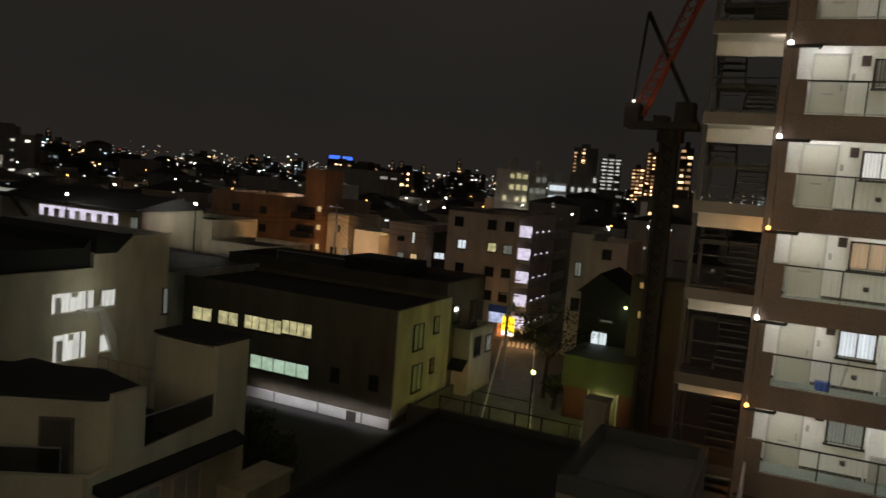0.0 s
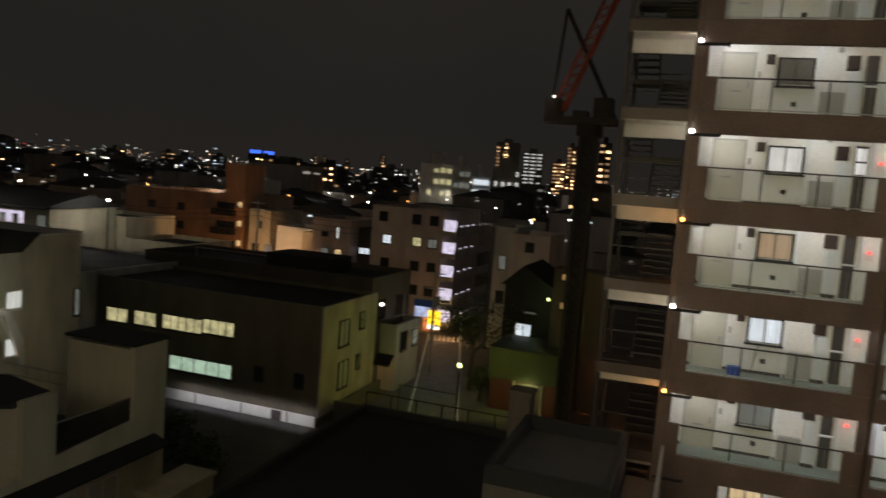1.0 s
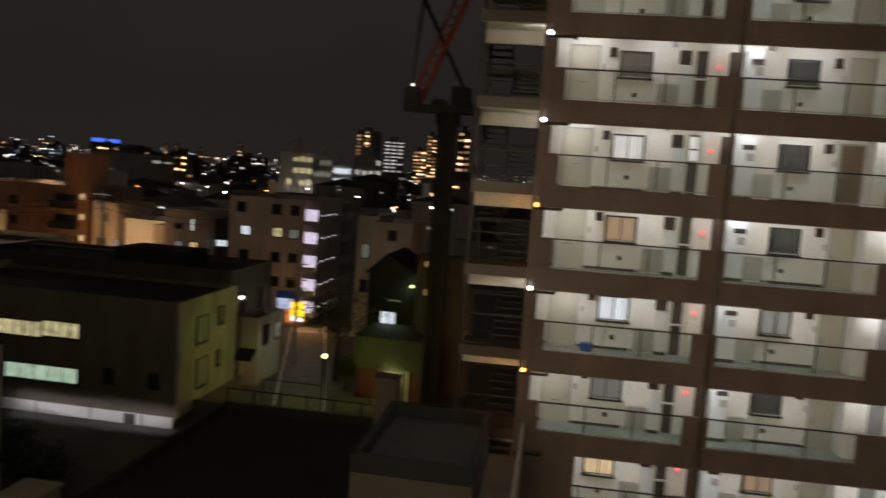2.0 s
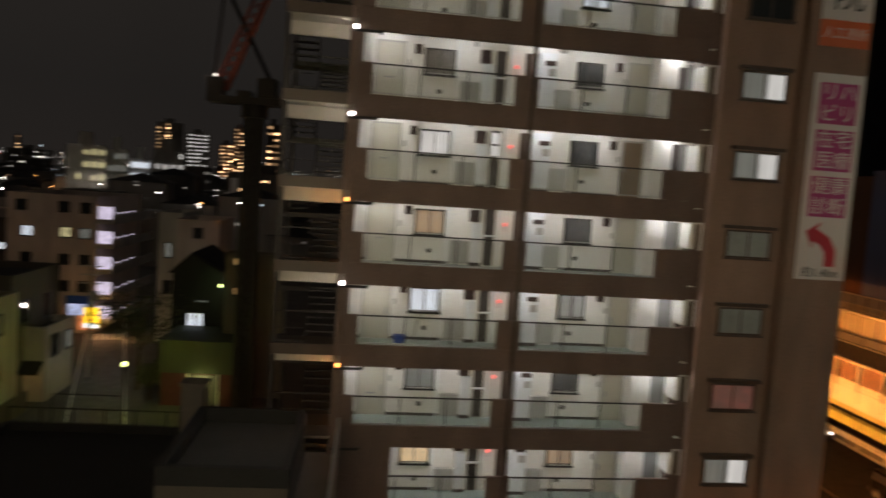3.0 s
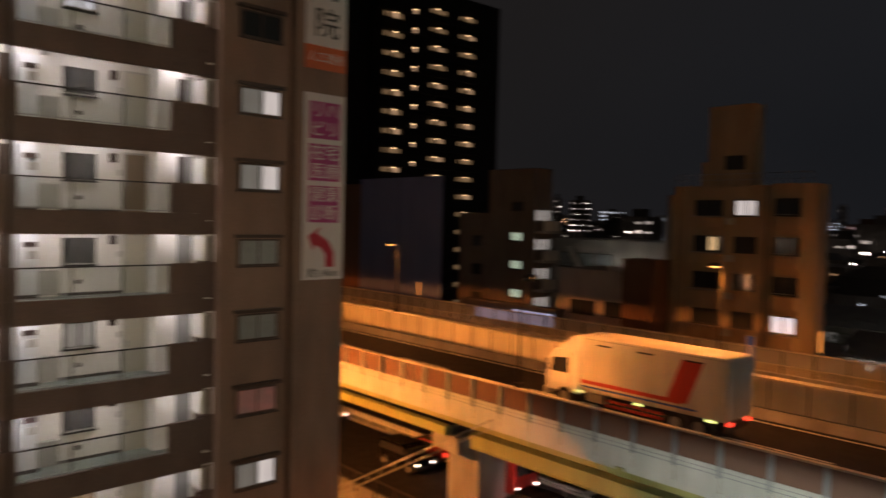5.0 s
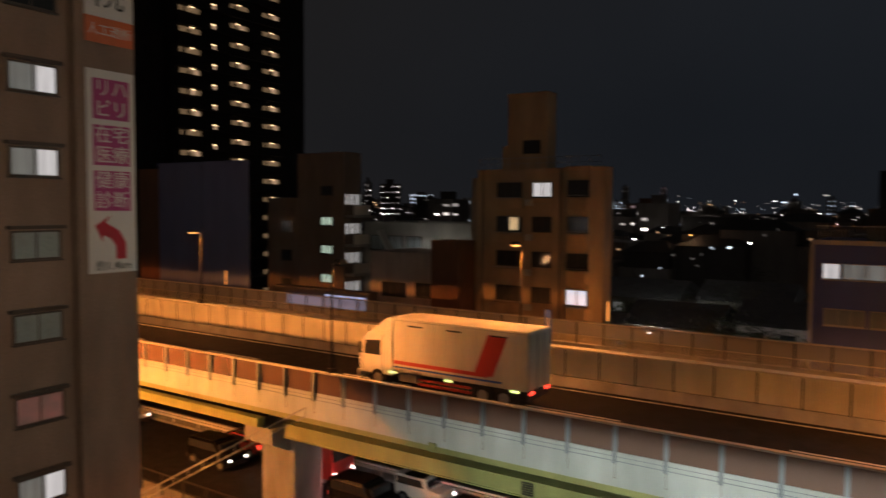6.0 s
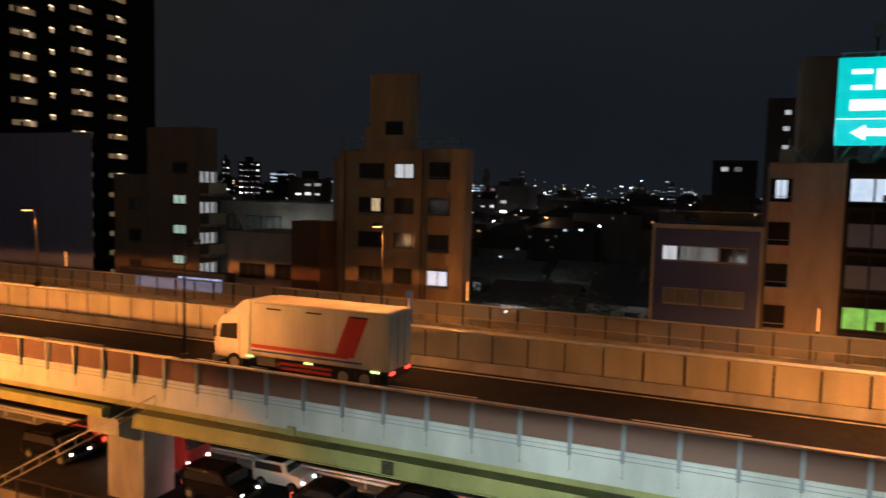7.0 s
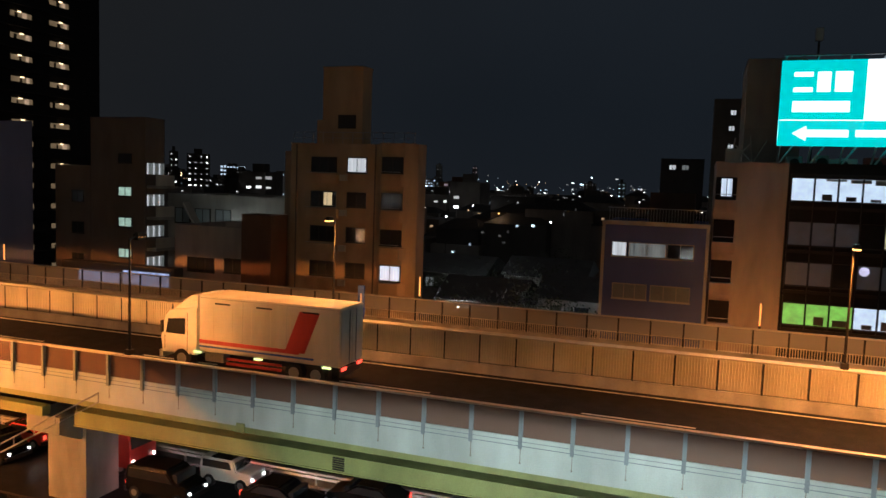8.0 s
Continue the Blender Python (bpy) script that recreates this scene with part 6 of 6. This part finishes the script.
part("gable", prism(bmesh.new(), [(-0.3, 9.2), (4.4, 9.2), (1.5, 10.9)], "y", -0.3, 7.5), "black_wall", BH)
part("wall_lamp", ball(bmesh.new(), (3.8, -0.25, 8.35), 0.13), "bulb_green", BH)
lamp("wall_light", "POINT", pose(-10.7, 59.8, 8.2), 40, (0.6, 1.0, 0.5), radius=0.1)
block("house", "pink narrow flats behind the black house", "apartment house", -17.7, -13.7, 72, 80, 12.7, "pink_wall", [("S", 2.0, 11.1, 0.8, 0.85, "dark_glass")])
block("house", "grey narrow house with a lit side", "house", -20.4, -18.0, 76, 84, 13.0, "grey_house", [("S", 1.0, 8.6, 0.6, 1.4, "lit_dim"), ("S", 1.0, 5.0, 0.8, 1.2, "dark_glass")])
block("house", "grey house with two small amber windows", "house", -10.5, -6.0, 58, 60.3, 11.2, "dark_wall", [("S", 0.9, 8.1, 0.4, 0.5, "lit_amber", "dark_metal", 0), ("S", 0.85, 10.4, 0.4, 0.45, "lit_amber", "dark_metal", 0)])
tree(-17.0, 59.0, 9.5, 2.4, "tall half-bare tree beside the street", True, 3)
tree(-15.4, 56.5, 2.6, 0.9, "small bush lit green by the street lamp", False, 4)
tree(-29.0, 36.0, 1.3, 1.5, "low dark shrub in the yard", False, 5)
tree(-25.0, 33.5, 1.3, 1.5, "low dark shrub in the yard", False, 6)
tree(-27.2, 34.6, 1.1, 1.4, "low dark shrub in the yard", False, 7)

# utility poles with wires
for x, y, h in ((-47.8, 73, 13.6), (-21.8, 62, 9.5)):
    up = thing("utility_pole", "concrete utility pole with cross arms", "utility pole", "utility poles", at=pose(x, y, 0))
    part("pole", rod(bmesh.new(), (0, 0, 0), (0, 0, h), 0.16, 0.1), "concrete", up)
    for dz in (0.4, 1.1, 1.8):
        part("cross_arm", boxes((-0.9, 0.9, -0.05, 0.05, h - dz, h - dz + 0.1)), "steel", up)
    part("transformer", rod(bmesh.new(), (0.35, 0, h - 3.2), (0.35, 0, h - 2.4), 0.28), "steel", up)
wires = bmesh.new()
for k in range(3):
    for (a, b) in (((-47.8, 73, 13.0), (-60, 66, 12.0)), ((-47.8, 73, 13.0), (-36, 74, 12.0)), ((-21.8, 62, 9.0), (-23.5, 68, 8.6)), ((-47.8, 73, 12.4), (-52, 84, 9.0))):
        pr = None
        for i in range(9):
            f = i / 8
            p = Vector(a).lerp(Vector(b), f) + Vector((0, 0, -0.6 * k - 1.4 * f * (1 - f)))
            if pr:
                rod(wires, pr, p, 0.02, n=4)
            pr = p
whole("overhead_wires", wires, "rubber", "thin dark overhead wires between poles", "wires", "stuff")

# crane
CR = thing("tower_crane", "tower crane with a slim mast and a red luffing jib", "crane", at=pose(-8.3, 54.7, 0))
mast = boxes((-0.36, 0.36, -0.36, 0.36, 0, 21.5))
for sx in (-0.5, 0.5):
    for sy in (-0.5, 0.5):
        box(mast, sx - 0.14, sx + 0.14, sy - 0.14, sy + 0.14, 0, 21.5)
for i in range(22):
    z = i * 0.97
    for sy in (-0.5, 0.5):
        rod(mast, (-0.5, sy, z), (0.5, sy, z + 0.97), 0.07, n=5)
        rod(mast, (0.5, sy, z), (-0.5, sy, z + 0.97), 0.07, n=5)
part("mast", mast, "dark_metal", CR)
part("slewing_ring", rod(bmesh.new(), (0, 0, 21.4), (0, 0, 22.3), 0.95, 0.95, 16), "dark_metal", CR)
part("machine_deck", boxes((-3.2, 1.9, -1.0, 1.0, 22.3, 22.75), (-3.2, -2.2, -1.0, 1.0, 22.75, 24.0), (-1.2, -0.2, -0.8, 0.8, 22.75, 23.2)), "dark_metal", CR)
part("cab", boxes((0.3, 1.6, -1.3, 0.2, 22.75, 24.1), (0.5, 1.5, -1.4, -1.3, 22.9, 23.9)), "dark_metal", CR)
part("a_frame", rod(rod(bmesh.new(), (1.8, 0, 22.6), (-2.4, 0, 30.5), 0.16), (-3.0, 0, 22.7), (-2.4, 0, 30.5), 0.1), "dark_metal", CR, "dark raking A-frame")
jib = bmesh.new()
A, B = Vector((-2.4, 0, 23.2)), Vector((3.6, 0, 38.5))
for off in (Vector((0.35, 0.4, 0)), Vector((0.35, -0.4, 0)), Vector((-0.45, 0, 0.2))):
    rod(jib, A + off, B + off, 0.11, n=6)
for i in range(22):
    a, b = A.lerp(B, i / 22), A.lerp(B, (i + 1) / 22)
    rod(jib, a + Vector((0.35, 0.4, 0)), b + Vector((-0.45, 0, 0.2)), 0.05, n=4)
    rod(jib, a + Vector((-0.45, 0, 0.2)), b + Vector((0.35, -0.4, 0)), 0.05, n=4)
    rod(jib, a + Vector((0.35, -0.4, 0)), b + Vector((0.35, 0.4, 0)), 0.05, n=4)
part("jib", jib, "orange_paint", CR, "red lattice luffing jib")
part("warning_lamp", ball(bmesh.new(), (-2.6, -1.1, 24.1), 0.11), "far_white", CR)
lamp("crane_light", "POINT", pose(-11.4, 53.2, 24.8), 25, (1, 0.8, 0.7), radius=0.1)

# roofs right below
FR = thing("low_building", "low building with a dark walled roof below the galleries", "building", at=pose(-4.75, 18.6, 0))
part("body", boxes((0, 3.3, 0, 5.0, 0, 9.55)), "dark_wall", FR)
part("roof", boxes((0.2, 3.1, 0.2, 4.8, 9.55, 9.62)), "roof_grey", FR, "grey stained roof")
part("roof_wall", ring(0, 3.3, 0, 5.0, 9.552, 10.05, 0.2), "roof_dark", FR)
part("chimney", boxes((-0.62, 0.08, 5.02, 5.7, 0, 10.65), (-0.67, 0.13, 5.01, 5.75, 10.65, 10.75)), "dark_wall", FR)
part("side_walk", boxes((3.32, 4.4, -3, 5, 0, 8.6)), "dark_wall", FR)
part("side_rail", boxes((4.3, 4.4, -3, 5, 8.6, 9.7)), "brown_wing", FR)
part("rail_bar", rod(bmesh.new(), (4.35, 5.0, 9.8), (4.35, -3, 9.8), 0.04), "steel", FR)
FL = thing("low_building", "wide dark flat roof in the yard", "building", at=pose(-13.7, 18.0, 0))
part("body", boxes((0, 8.9, 0, 12.5, 0, 6.6)), "dark_wall", FL)
part("roof", boxes((0.2, 8.7, 0.2, 12.3, 6.6, 6.68)), "roof_dark", FL)
part("roof_wall", ring(0, 8.9, 0, 12.5, 6.602, 7.0, 0.2), "roof_dark", FL)
part("roof_rail", rod(bmesh.new(), (0.1, 12.4, 7.6), (8.8, 12.4, 7.6), 0.03), "dark_metal", FL)
for i in range(8):
    part("rail_post", boxes((0.1 + i * 1.22, 0.16 + i * 1.22, 12.36, 12.42, 7.0, 7.6)), "dark_metal", FL)
yw = thing("yard_wall", "dark fence wall along the yard", "fence")
part("wall", boxes((-22.8, -16.5, 45.5, 45.7, 0, 1.6), (-22.8, -22.6, 45.7, 53, 0, 1.4)), "dark_wall", yw)
part("gate_rail", rod(rod(bmesh.new(), (-20, 50.6, 2.0), (-15.6, 50.6, 2.0), 0.03), (-20, 50.6, 0), (-20, 50.6, 2.0), 0.04), "dark_metal", yw)

# ---- the unseen building behind the camera, with lamps added to light the facades ----
OWN = thing("own_building", "unseen brown gallery building behind the camera", "apartment building")
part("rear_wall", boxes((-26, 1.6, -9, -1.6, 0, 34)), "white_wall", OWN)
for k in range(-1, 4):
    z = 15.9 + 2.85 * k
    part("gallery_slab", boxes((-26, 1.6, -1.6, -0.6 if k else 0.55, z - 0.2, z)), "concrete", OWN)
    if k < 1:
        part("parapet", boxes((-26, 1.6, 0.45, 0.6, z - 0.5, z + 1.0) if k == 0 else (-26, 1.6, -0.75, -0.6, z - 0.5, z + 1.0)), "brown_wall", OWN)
# fill lamps without fittings, aimed outward to brighten the opposite facades
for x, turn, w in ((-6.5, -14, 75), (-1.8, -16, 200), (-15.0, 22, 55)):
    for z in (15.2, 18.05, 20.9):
        lamp("own_side_fill", "AREA", pose(x, -0.5, z, 95, 0, turn), w, (1.0, 0.86, 0.56), size=4.5, size_y=0.3, spread=130)

# ---- the far city ----
rng = random.Random(11)
far_boxes, roofs = bmesh.new(), bmesh.new()
lights = {k: bmesh.new() for k in ("far_white", "far_warm", "far_cool", "far_red", "far_dim")}


def pane_to_eye(bm, x, y, z, w, h):
    """A small lit window: a thin box standing across the line to the town's middle."""
    r = math.hypot(x, y)
    tx, ty = y / r, -x / r
    nx, ny = -x / r, -y / r
    v = []
    for d in (0, 0.2):
        for a, b in ((-1, 0), (1, 0), (1, 1), (-1, 1)):
            v.append(bm.verts.new((x + tx * w / 2 * a + nx * d, y + ty * w / 2 * a + ny * d, z + h * b)))
    for f in ((0, 1, 2, 3), (4, 7, 6, 5), (0, 4, 5, 1), (2, 6, 7, 3), (0, 3, 7, 4), (1, 5, 6, 2)):
        bm.faces.new([v[i] for i in f])


def polar(az, r):
    return r * math.sin(radians(az)), r * math.cos(radians(az))


for i in range(1500):
    az = rng.uniform(-62, 8) if i % 2 else rng.uniform(36, 112)
    r = 142 + 860 * rng.random() ** 1.5
    x, y = polar(az, r)
    if 20 < x < 75 and y > -80 or abs(x - 90) < 22 and abs(y - 108) < 20:
        continue
    w, d = rng.uniform(6, 13), rng.uniform(6, 13)
    h = rng.uniform(6, 11) + (rng.random() < 0.12) * rng.uniform(2, 6) + (r > 400) * rng.random() * 6
    box(far_boxes, x - w / 2, x + w / 2, y - d / 2, y + d / 2, 0, h)
    if rng.random() < 0.5:
        v = [roofs.verts.new(p) for p in ((x - w / 2 - 0.3, y - d / 2 - 0.3, h), (x + w / 2 + 0.3, y - d / 2 - 0.3, h), (x + w / 2 + 0.3, y + d / 2 + 0.3, h), (x - w / 2 - 0.3, y + d / 2 + 0.3, h), (x, y - d / 4, h + 1.8), (x, y + d / 4, h + 1.8))]
        for f in ((0, 1, 4), (1, 2, 5, 4), (2, 3, 5), (3, 0, 4, 5)):
            roofs.faces.new([v[j] for j in f])
    if rng.random() < 0.85:
        kind = rng.choices(list(lights), (5, 3, 2.5, 0.3, 9))[0]
        s = r / 900
        for j in range(rng.choice((1, 2, 3, 4))):
            ux, uy = x - x / r * (w * 0.75 + 0.5), y - y / r * (w * 0.75 + 0.5)
            pane_to_eye(lights[kind], ux + rng.uniform(-3, 3), uy + rng.uniform(-3, 3), rng.uniform(h * 0.75, h + 0.9), rng.uniform(0.15, 0.6) + s * 0.6, rng.uniform(0.15, 0.4) + s * 0.35)
for i in range(1300):
    az = rng.uniform(-62, 6) if i % 5 < 3 else rng.uniform(48, 112)
    r = rng.uniform(600, 1900)
    x, y = polar(az, r)
    kind = rng.choices(list(lights), (7, 3, 3, 0.5, 2))[0]
    pane_to_eye(lights[kind], x, y, 17.5 + max(-0.012, rng.gauss(0.001 if az < -20 else -0.001, 0.006)) * r, r * rng.uniform(0.0005, 0.002) * rng.choice((0.7, 0.7, 1.0, 2.2)), r * rng.uniform(0.0005, 0.0011))
# middling blocks of flats scattered through the far town, each with rows of lit windows
for i in range(130):
    az = rng.uniform(-61, 5) if i % 8 < 5 else rng.uniform(50, 100)
    r = rng.uniform(230, 1000)
    x, y = polar(az, r)
    w, h = rng.uniform(10, 26), 17.5 + r * rng.uniform(-0.03, 0.012)
    h = min(max(h, 9), 34)
    if 20 < x < 75 and y > -80 or abs(x - 90) < 30 and abs(y - 108) < 28:
        continue
    box(far_boxes, x - w / 2, x + w / 2, y - 5, y + 5, 0, h)
    box(far_boxes, x - 2, x + 2, y - 2, y + 2, h, h + 2.6)
    kind = rng.choices(list(lights), (6, 4, 3, 0, 4))[0]
    tx, ty, share = y / r, -x / r, rng.uniform(0.15, 0.6)
    fx, fy = x * (1 - (w * 0.5 + 6) / r), y * (1 - (w * 0.5 + 6) / r)
    for a in range(int(w / 3)):
        for k in range(min(5, int(h / 3))):
            if rng.random() < share:
                u = -w / 2 + 1.5 + a * 3
                pane_to_eye(lights[kind], fx + tx * u, fy + ty * u, h - 2.4 - 2.9 * k, rng.uniform(0.8, 2.2), rng.uniform(0.5, 1.1))
whole("far_houses", far_boxes, "town_wall", "dim sea of far low houses", "houses", "stuff")
whole("far_roofs", roofs, "roof_dark", "dark pitched roofs of far houses", "roofs", "stuff")
for k, bm in lights.items():
    whole("far_lights", bm, k, "small far lit windows and lamps of the city", "city lights", "stuff")

# street lamps scattered through the middle distance, added to brighten the houses there
for az, r, watts, warm in ((-43.5, 84, 420, 0), (-52, 88, 260, 0), (-57, 118, 420, 0), (-52, 150, 500, 1), (-49, 122, 300, 0), (-45, 175, 700, 0), (-41, 140, 420, 1), (-37, 118, 260, 0), (-35, 190, 800, 0), (-31, 132, 420, 1), (-28, 165, 520, 0),
                           (-25, 128, 320, 0), (-22, 150, 240, 1), (-17.5, 118, 160, 0), (-15.2, 150, 240, 0), (-12.2, 112, 160, 1), (-9.5, 120, 170, 0), (-55, 230, 1500, 0), (-47, 260, 1500, 1), (-39, 250, 1400, 0),
                           (-29.5, 250, 1400, 0), (-23, 240, 600, 1), (-19, 185, 300, 0), (71, 118, 150, 0), (75, 140, 150, 1), (79, 112, 110, 0), (82, 165, 200, 0), (73, 190, 300, 0), (68, 150, 160, 1)):
    x, y = polar(az, r)
    sl2 = thing("street_lamp", "warm street lamp in a far lane" if warm else "white street lamp in a far lane", "street lamp", "far street lamps", at=pose(x, y, 0))
    part("pole", rod(bmesh.new(), (0, 0, 0), (0, 0, 12.6), 0.08, 0.05), "dark_metal", sl2)
    part("bulb", ball(bmesh.new(), (0, 0, 12.7), 0.14), "bulb_sodium" if warm else "bulb_white", sl2)
    lamp("added_lane_light", "POINT", pose(x, y, 13.1), watts, (1.0, 0.6, 0.3) if warm else (1.0, 0.95, 0.86), radius=0.2)


def far_tower(az, az2, r, top, pitch, cols, kind, wall="dark_wall", share=0.8, seed=1, fill=(0.06, 0.2), tall=(0.12, 0.22), only=None, rows=0):
    """A far block of flats: a dark mass with a lit gallery or window for each flat."""
    rg = random.Random(seed)
    mid = (az + az2) / 2
    w = r * radians(az2 - az)
    t = thing("far_tower_block", "far block of flats with rows of lit galleries and windows", "apartment house", "far blocks", at=pose(*polar(mid, r), 0, 0, 0, -mid))
    h = 17.5 + top * r
    part("wall", boxes((-w / 2, w / 2, 0, 12, 0, h), (-w / 5, w / 6, 2, 8, h, h + 3)), wall, t)
    bm, sl = bmesh.new(), bmesh.new()
    n = rows or int(min(h - 8, 0.13 * r) / pitch)
    for i in range(n):
        z = h - 2.2 - i * pitch
        box(sl, -w / 2 - 0.3, w / 2 + 0.3, -1.2, -0.003, z - 0.6, z - 0.4)
        for c in range(cols):
            if rg.random() < share and (only is None or c in only):
                u = -w / 2 + w * (c + 0.5) / cols
                d = w / cols * rg.uniform(*fill)
                box(bm, u - d, u + d, -0.3, -0.005, z, z + pitch * rg.uniform(*tall))
    tagged(part("gallery_lamp", bm, kind, t), kind="stuff")
    tagged(part("floor_slab", sl, wall, t), kind="stuff")


WIDE, BAND = (0.28, 0.36), (0.34, 0.48)
far_tower(-15.5, -13.7, 600, 0.0565, 2.85, 6, "far_warm", "grey_house", share=0.95, seed=2, only=(0, 2), fill=(0.2, 0.4), tall=(0.3, 0.5), rows=12)
far_tower(-13.4, -11.9, 600, 0.046, 2.85, 3, "lit_white", "grey_house", share=0.92, seed=3, fill=(0.2, 0.42), tall=(0.25, 0.45), rows=13)
far_tower(-11.1, -10.2, 600, 0.035, 2.85, 3, "far_warm", "brown_panel", share=0.95, seed=4, fill=(0.25, 0.4), tall=(0.3, 0.5), rows=11)
far_tower(-10.15, -9.4, 610, 0.057, 2.9, 2, "far_warm", "brown_panel", share=0.9, seed=24, fill=(0.12, 0.25), tall=(0.3, 0.45), rows=15)
far_tower(-7.8, -6.85, 380, 0.065, 3.0, 2, "far_warm", share=0.9, seed=5, fill=(0.2, 0.36), tall=(0.3, 0.45), rows=12)
far_tower(-21.2, -18.7, 190, 0.021, 2.9, 5, "lit_yellow", "grey_house", share=0.72, seed=6, fill=WIDE, tall=BAND, rows=3)
far_tower(-18.65, -17.3, 192, 0.018, 2.9, 3, "lit_dim", "grey_house", share=0.7, seed=26, fill=WIDE, tall=BAND, rows=4)
far_tower(-17.2, -15.75, 200, 0.0085, 2.65, 1, "lit_cool", "white_paint", share=1, seed=7, fill=(0.4, 0.46), tall=(0.4, 0.55), rows=4)
far_tower(-15.6, -13.5, 210, 0.022, 2.9, 4, "lit_white", "grey_house", share=0.5, seed=27, fill=(0.14, 0.24), tall=BAND, rows=5)
far_tower(-10.6, -9.3, 150, -0.028, 2.8, 3, "lit_cool", "white_paint", share=0.7, seed=8, fill=(0.18, 0.28), tall=BAND, rows=4)
far_tower(-57.5, -54.0, 260, 0.012, 3.0, 4, "far_white", share=0.6, seed=9)
far_tower(-40.2, -39.2, 800, 0.008, 4.0, 3, "far_warm", share=0.9, seed=10)
for a, top in ((-29.4, 0.018), (-28.7, 0.018), (-27.0, 0.016), (-24.3, 0.026), (-24.0, 0.012), (-53.4, 0.02)):
    far_tower(a, a + 0.35, 1200, top, 5.0, 1, "far_warm", share=1, seed=12)
far_tower(50.4, 51.0, 500, 0.032, 3.5, 2, "far_white", share=0.8, seed=13)
far_tower(51.6, 53.2, 480, 0.03, 3.5, 4, "far_white", share=0.75, seed=14)
far_tower(70.3, 73.5, 420, 0.0055, 3.2, 9, "far_pink", "brown_panel", share=0.92, seed=15, fill=(0.3, 0.46), tall=(0.3, 0.45), rows=4)
far_tower(70.0, 70.5, 1500, 0.028, 8, 2, "far_dim", share=0.7, seed=16)
far_tower(72.8, 73.2, 1500, 0.026, 8, 2, "far_pink", share=0.7, seed=17)
far_tower(83.8, 84.4, 700, 0.012, 3.5, 2, "far_cool", share=1, seed=18)
far_tower(53.9, 55.7, 900, 0.016, 4.2, 8, "lit_office", share=0.8, seed=19, fill=(0.2, 0.45), tall=(0.3, 0.6), rows=3)
bs = thing("far_billboard", "far blue lit rooftop sign", "sign", at=pose(*polar(-33.1, 910), 0, 0, 0, 33.1))
part("face", boxes((-15, -2, -0.5, 0, 31.5, 35.6), (1, 13, -0.5, 0, 31.2, 35.2)), "blue_sign", bs)
part("frame", boxes((-17, 16, 0.01, 8, 0, 30.8)), "dark_wall", bs)
hl = thing("far_hall", "far low hall with warm lit windows", "building", at=pose(*polar(-28.6, 210), 0, 0, 0, 28.9))
part("wall", boxes((-6, 6, 0, 8, 0, 9.6)), "dark_wall", hl)
part("lit_strip", boxes((-5, 4.5, -0.1, -0.003, 7.3, 8.6)), "lit_warm", hl)
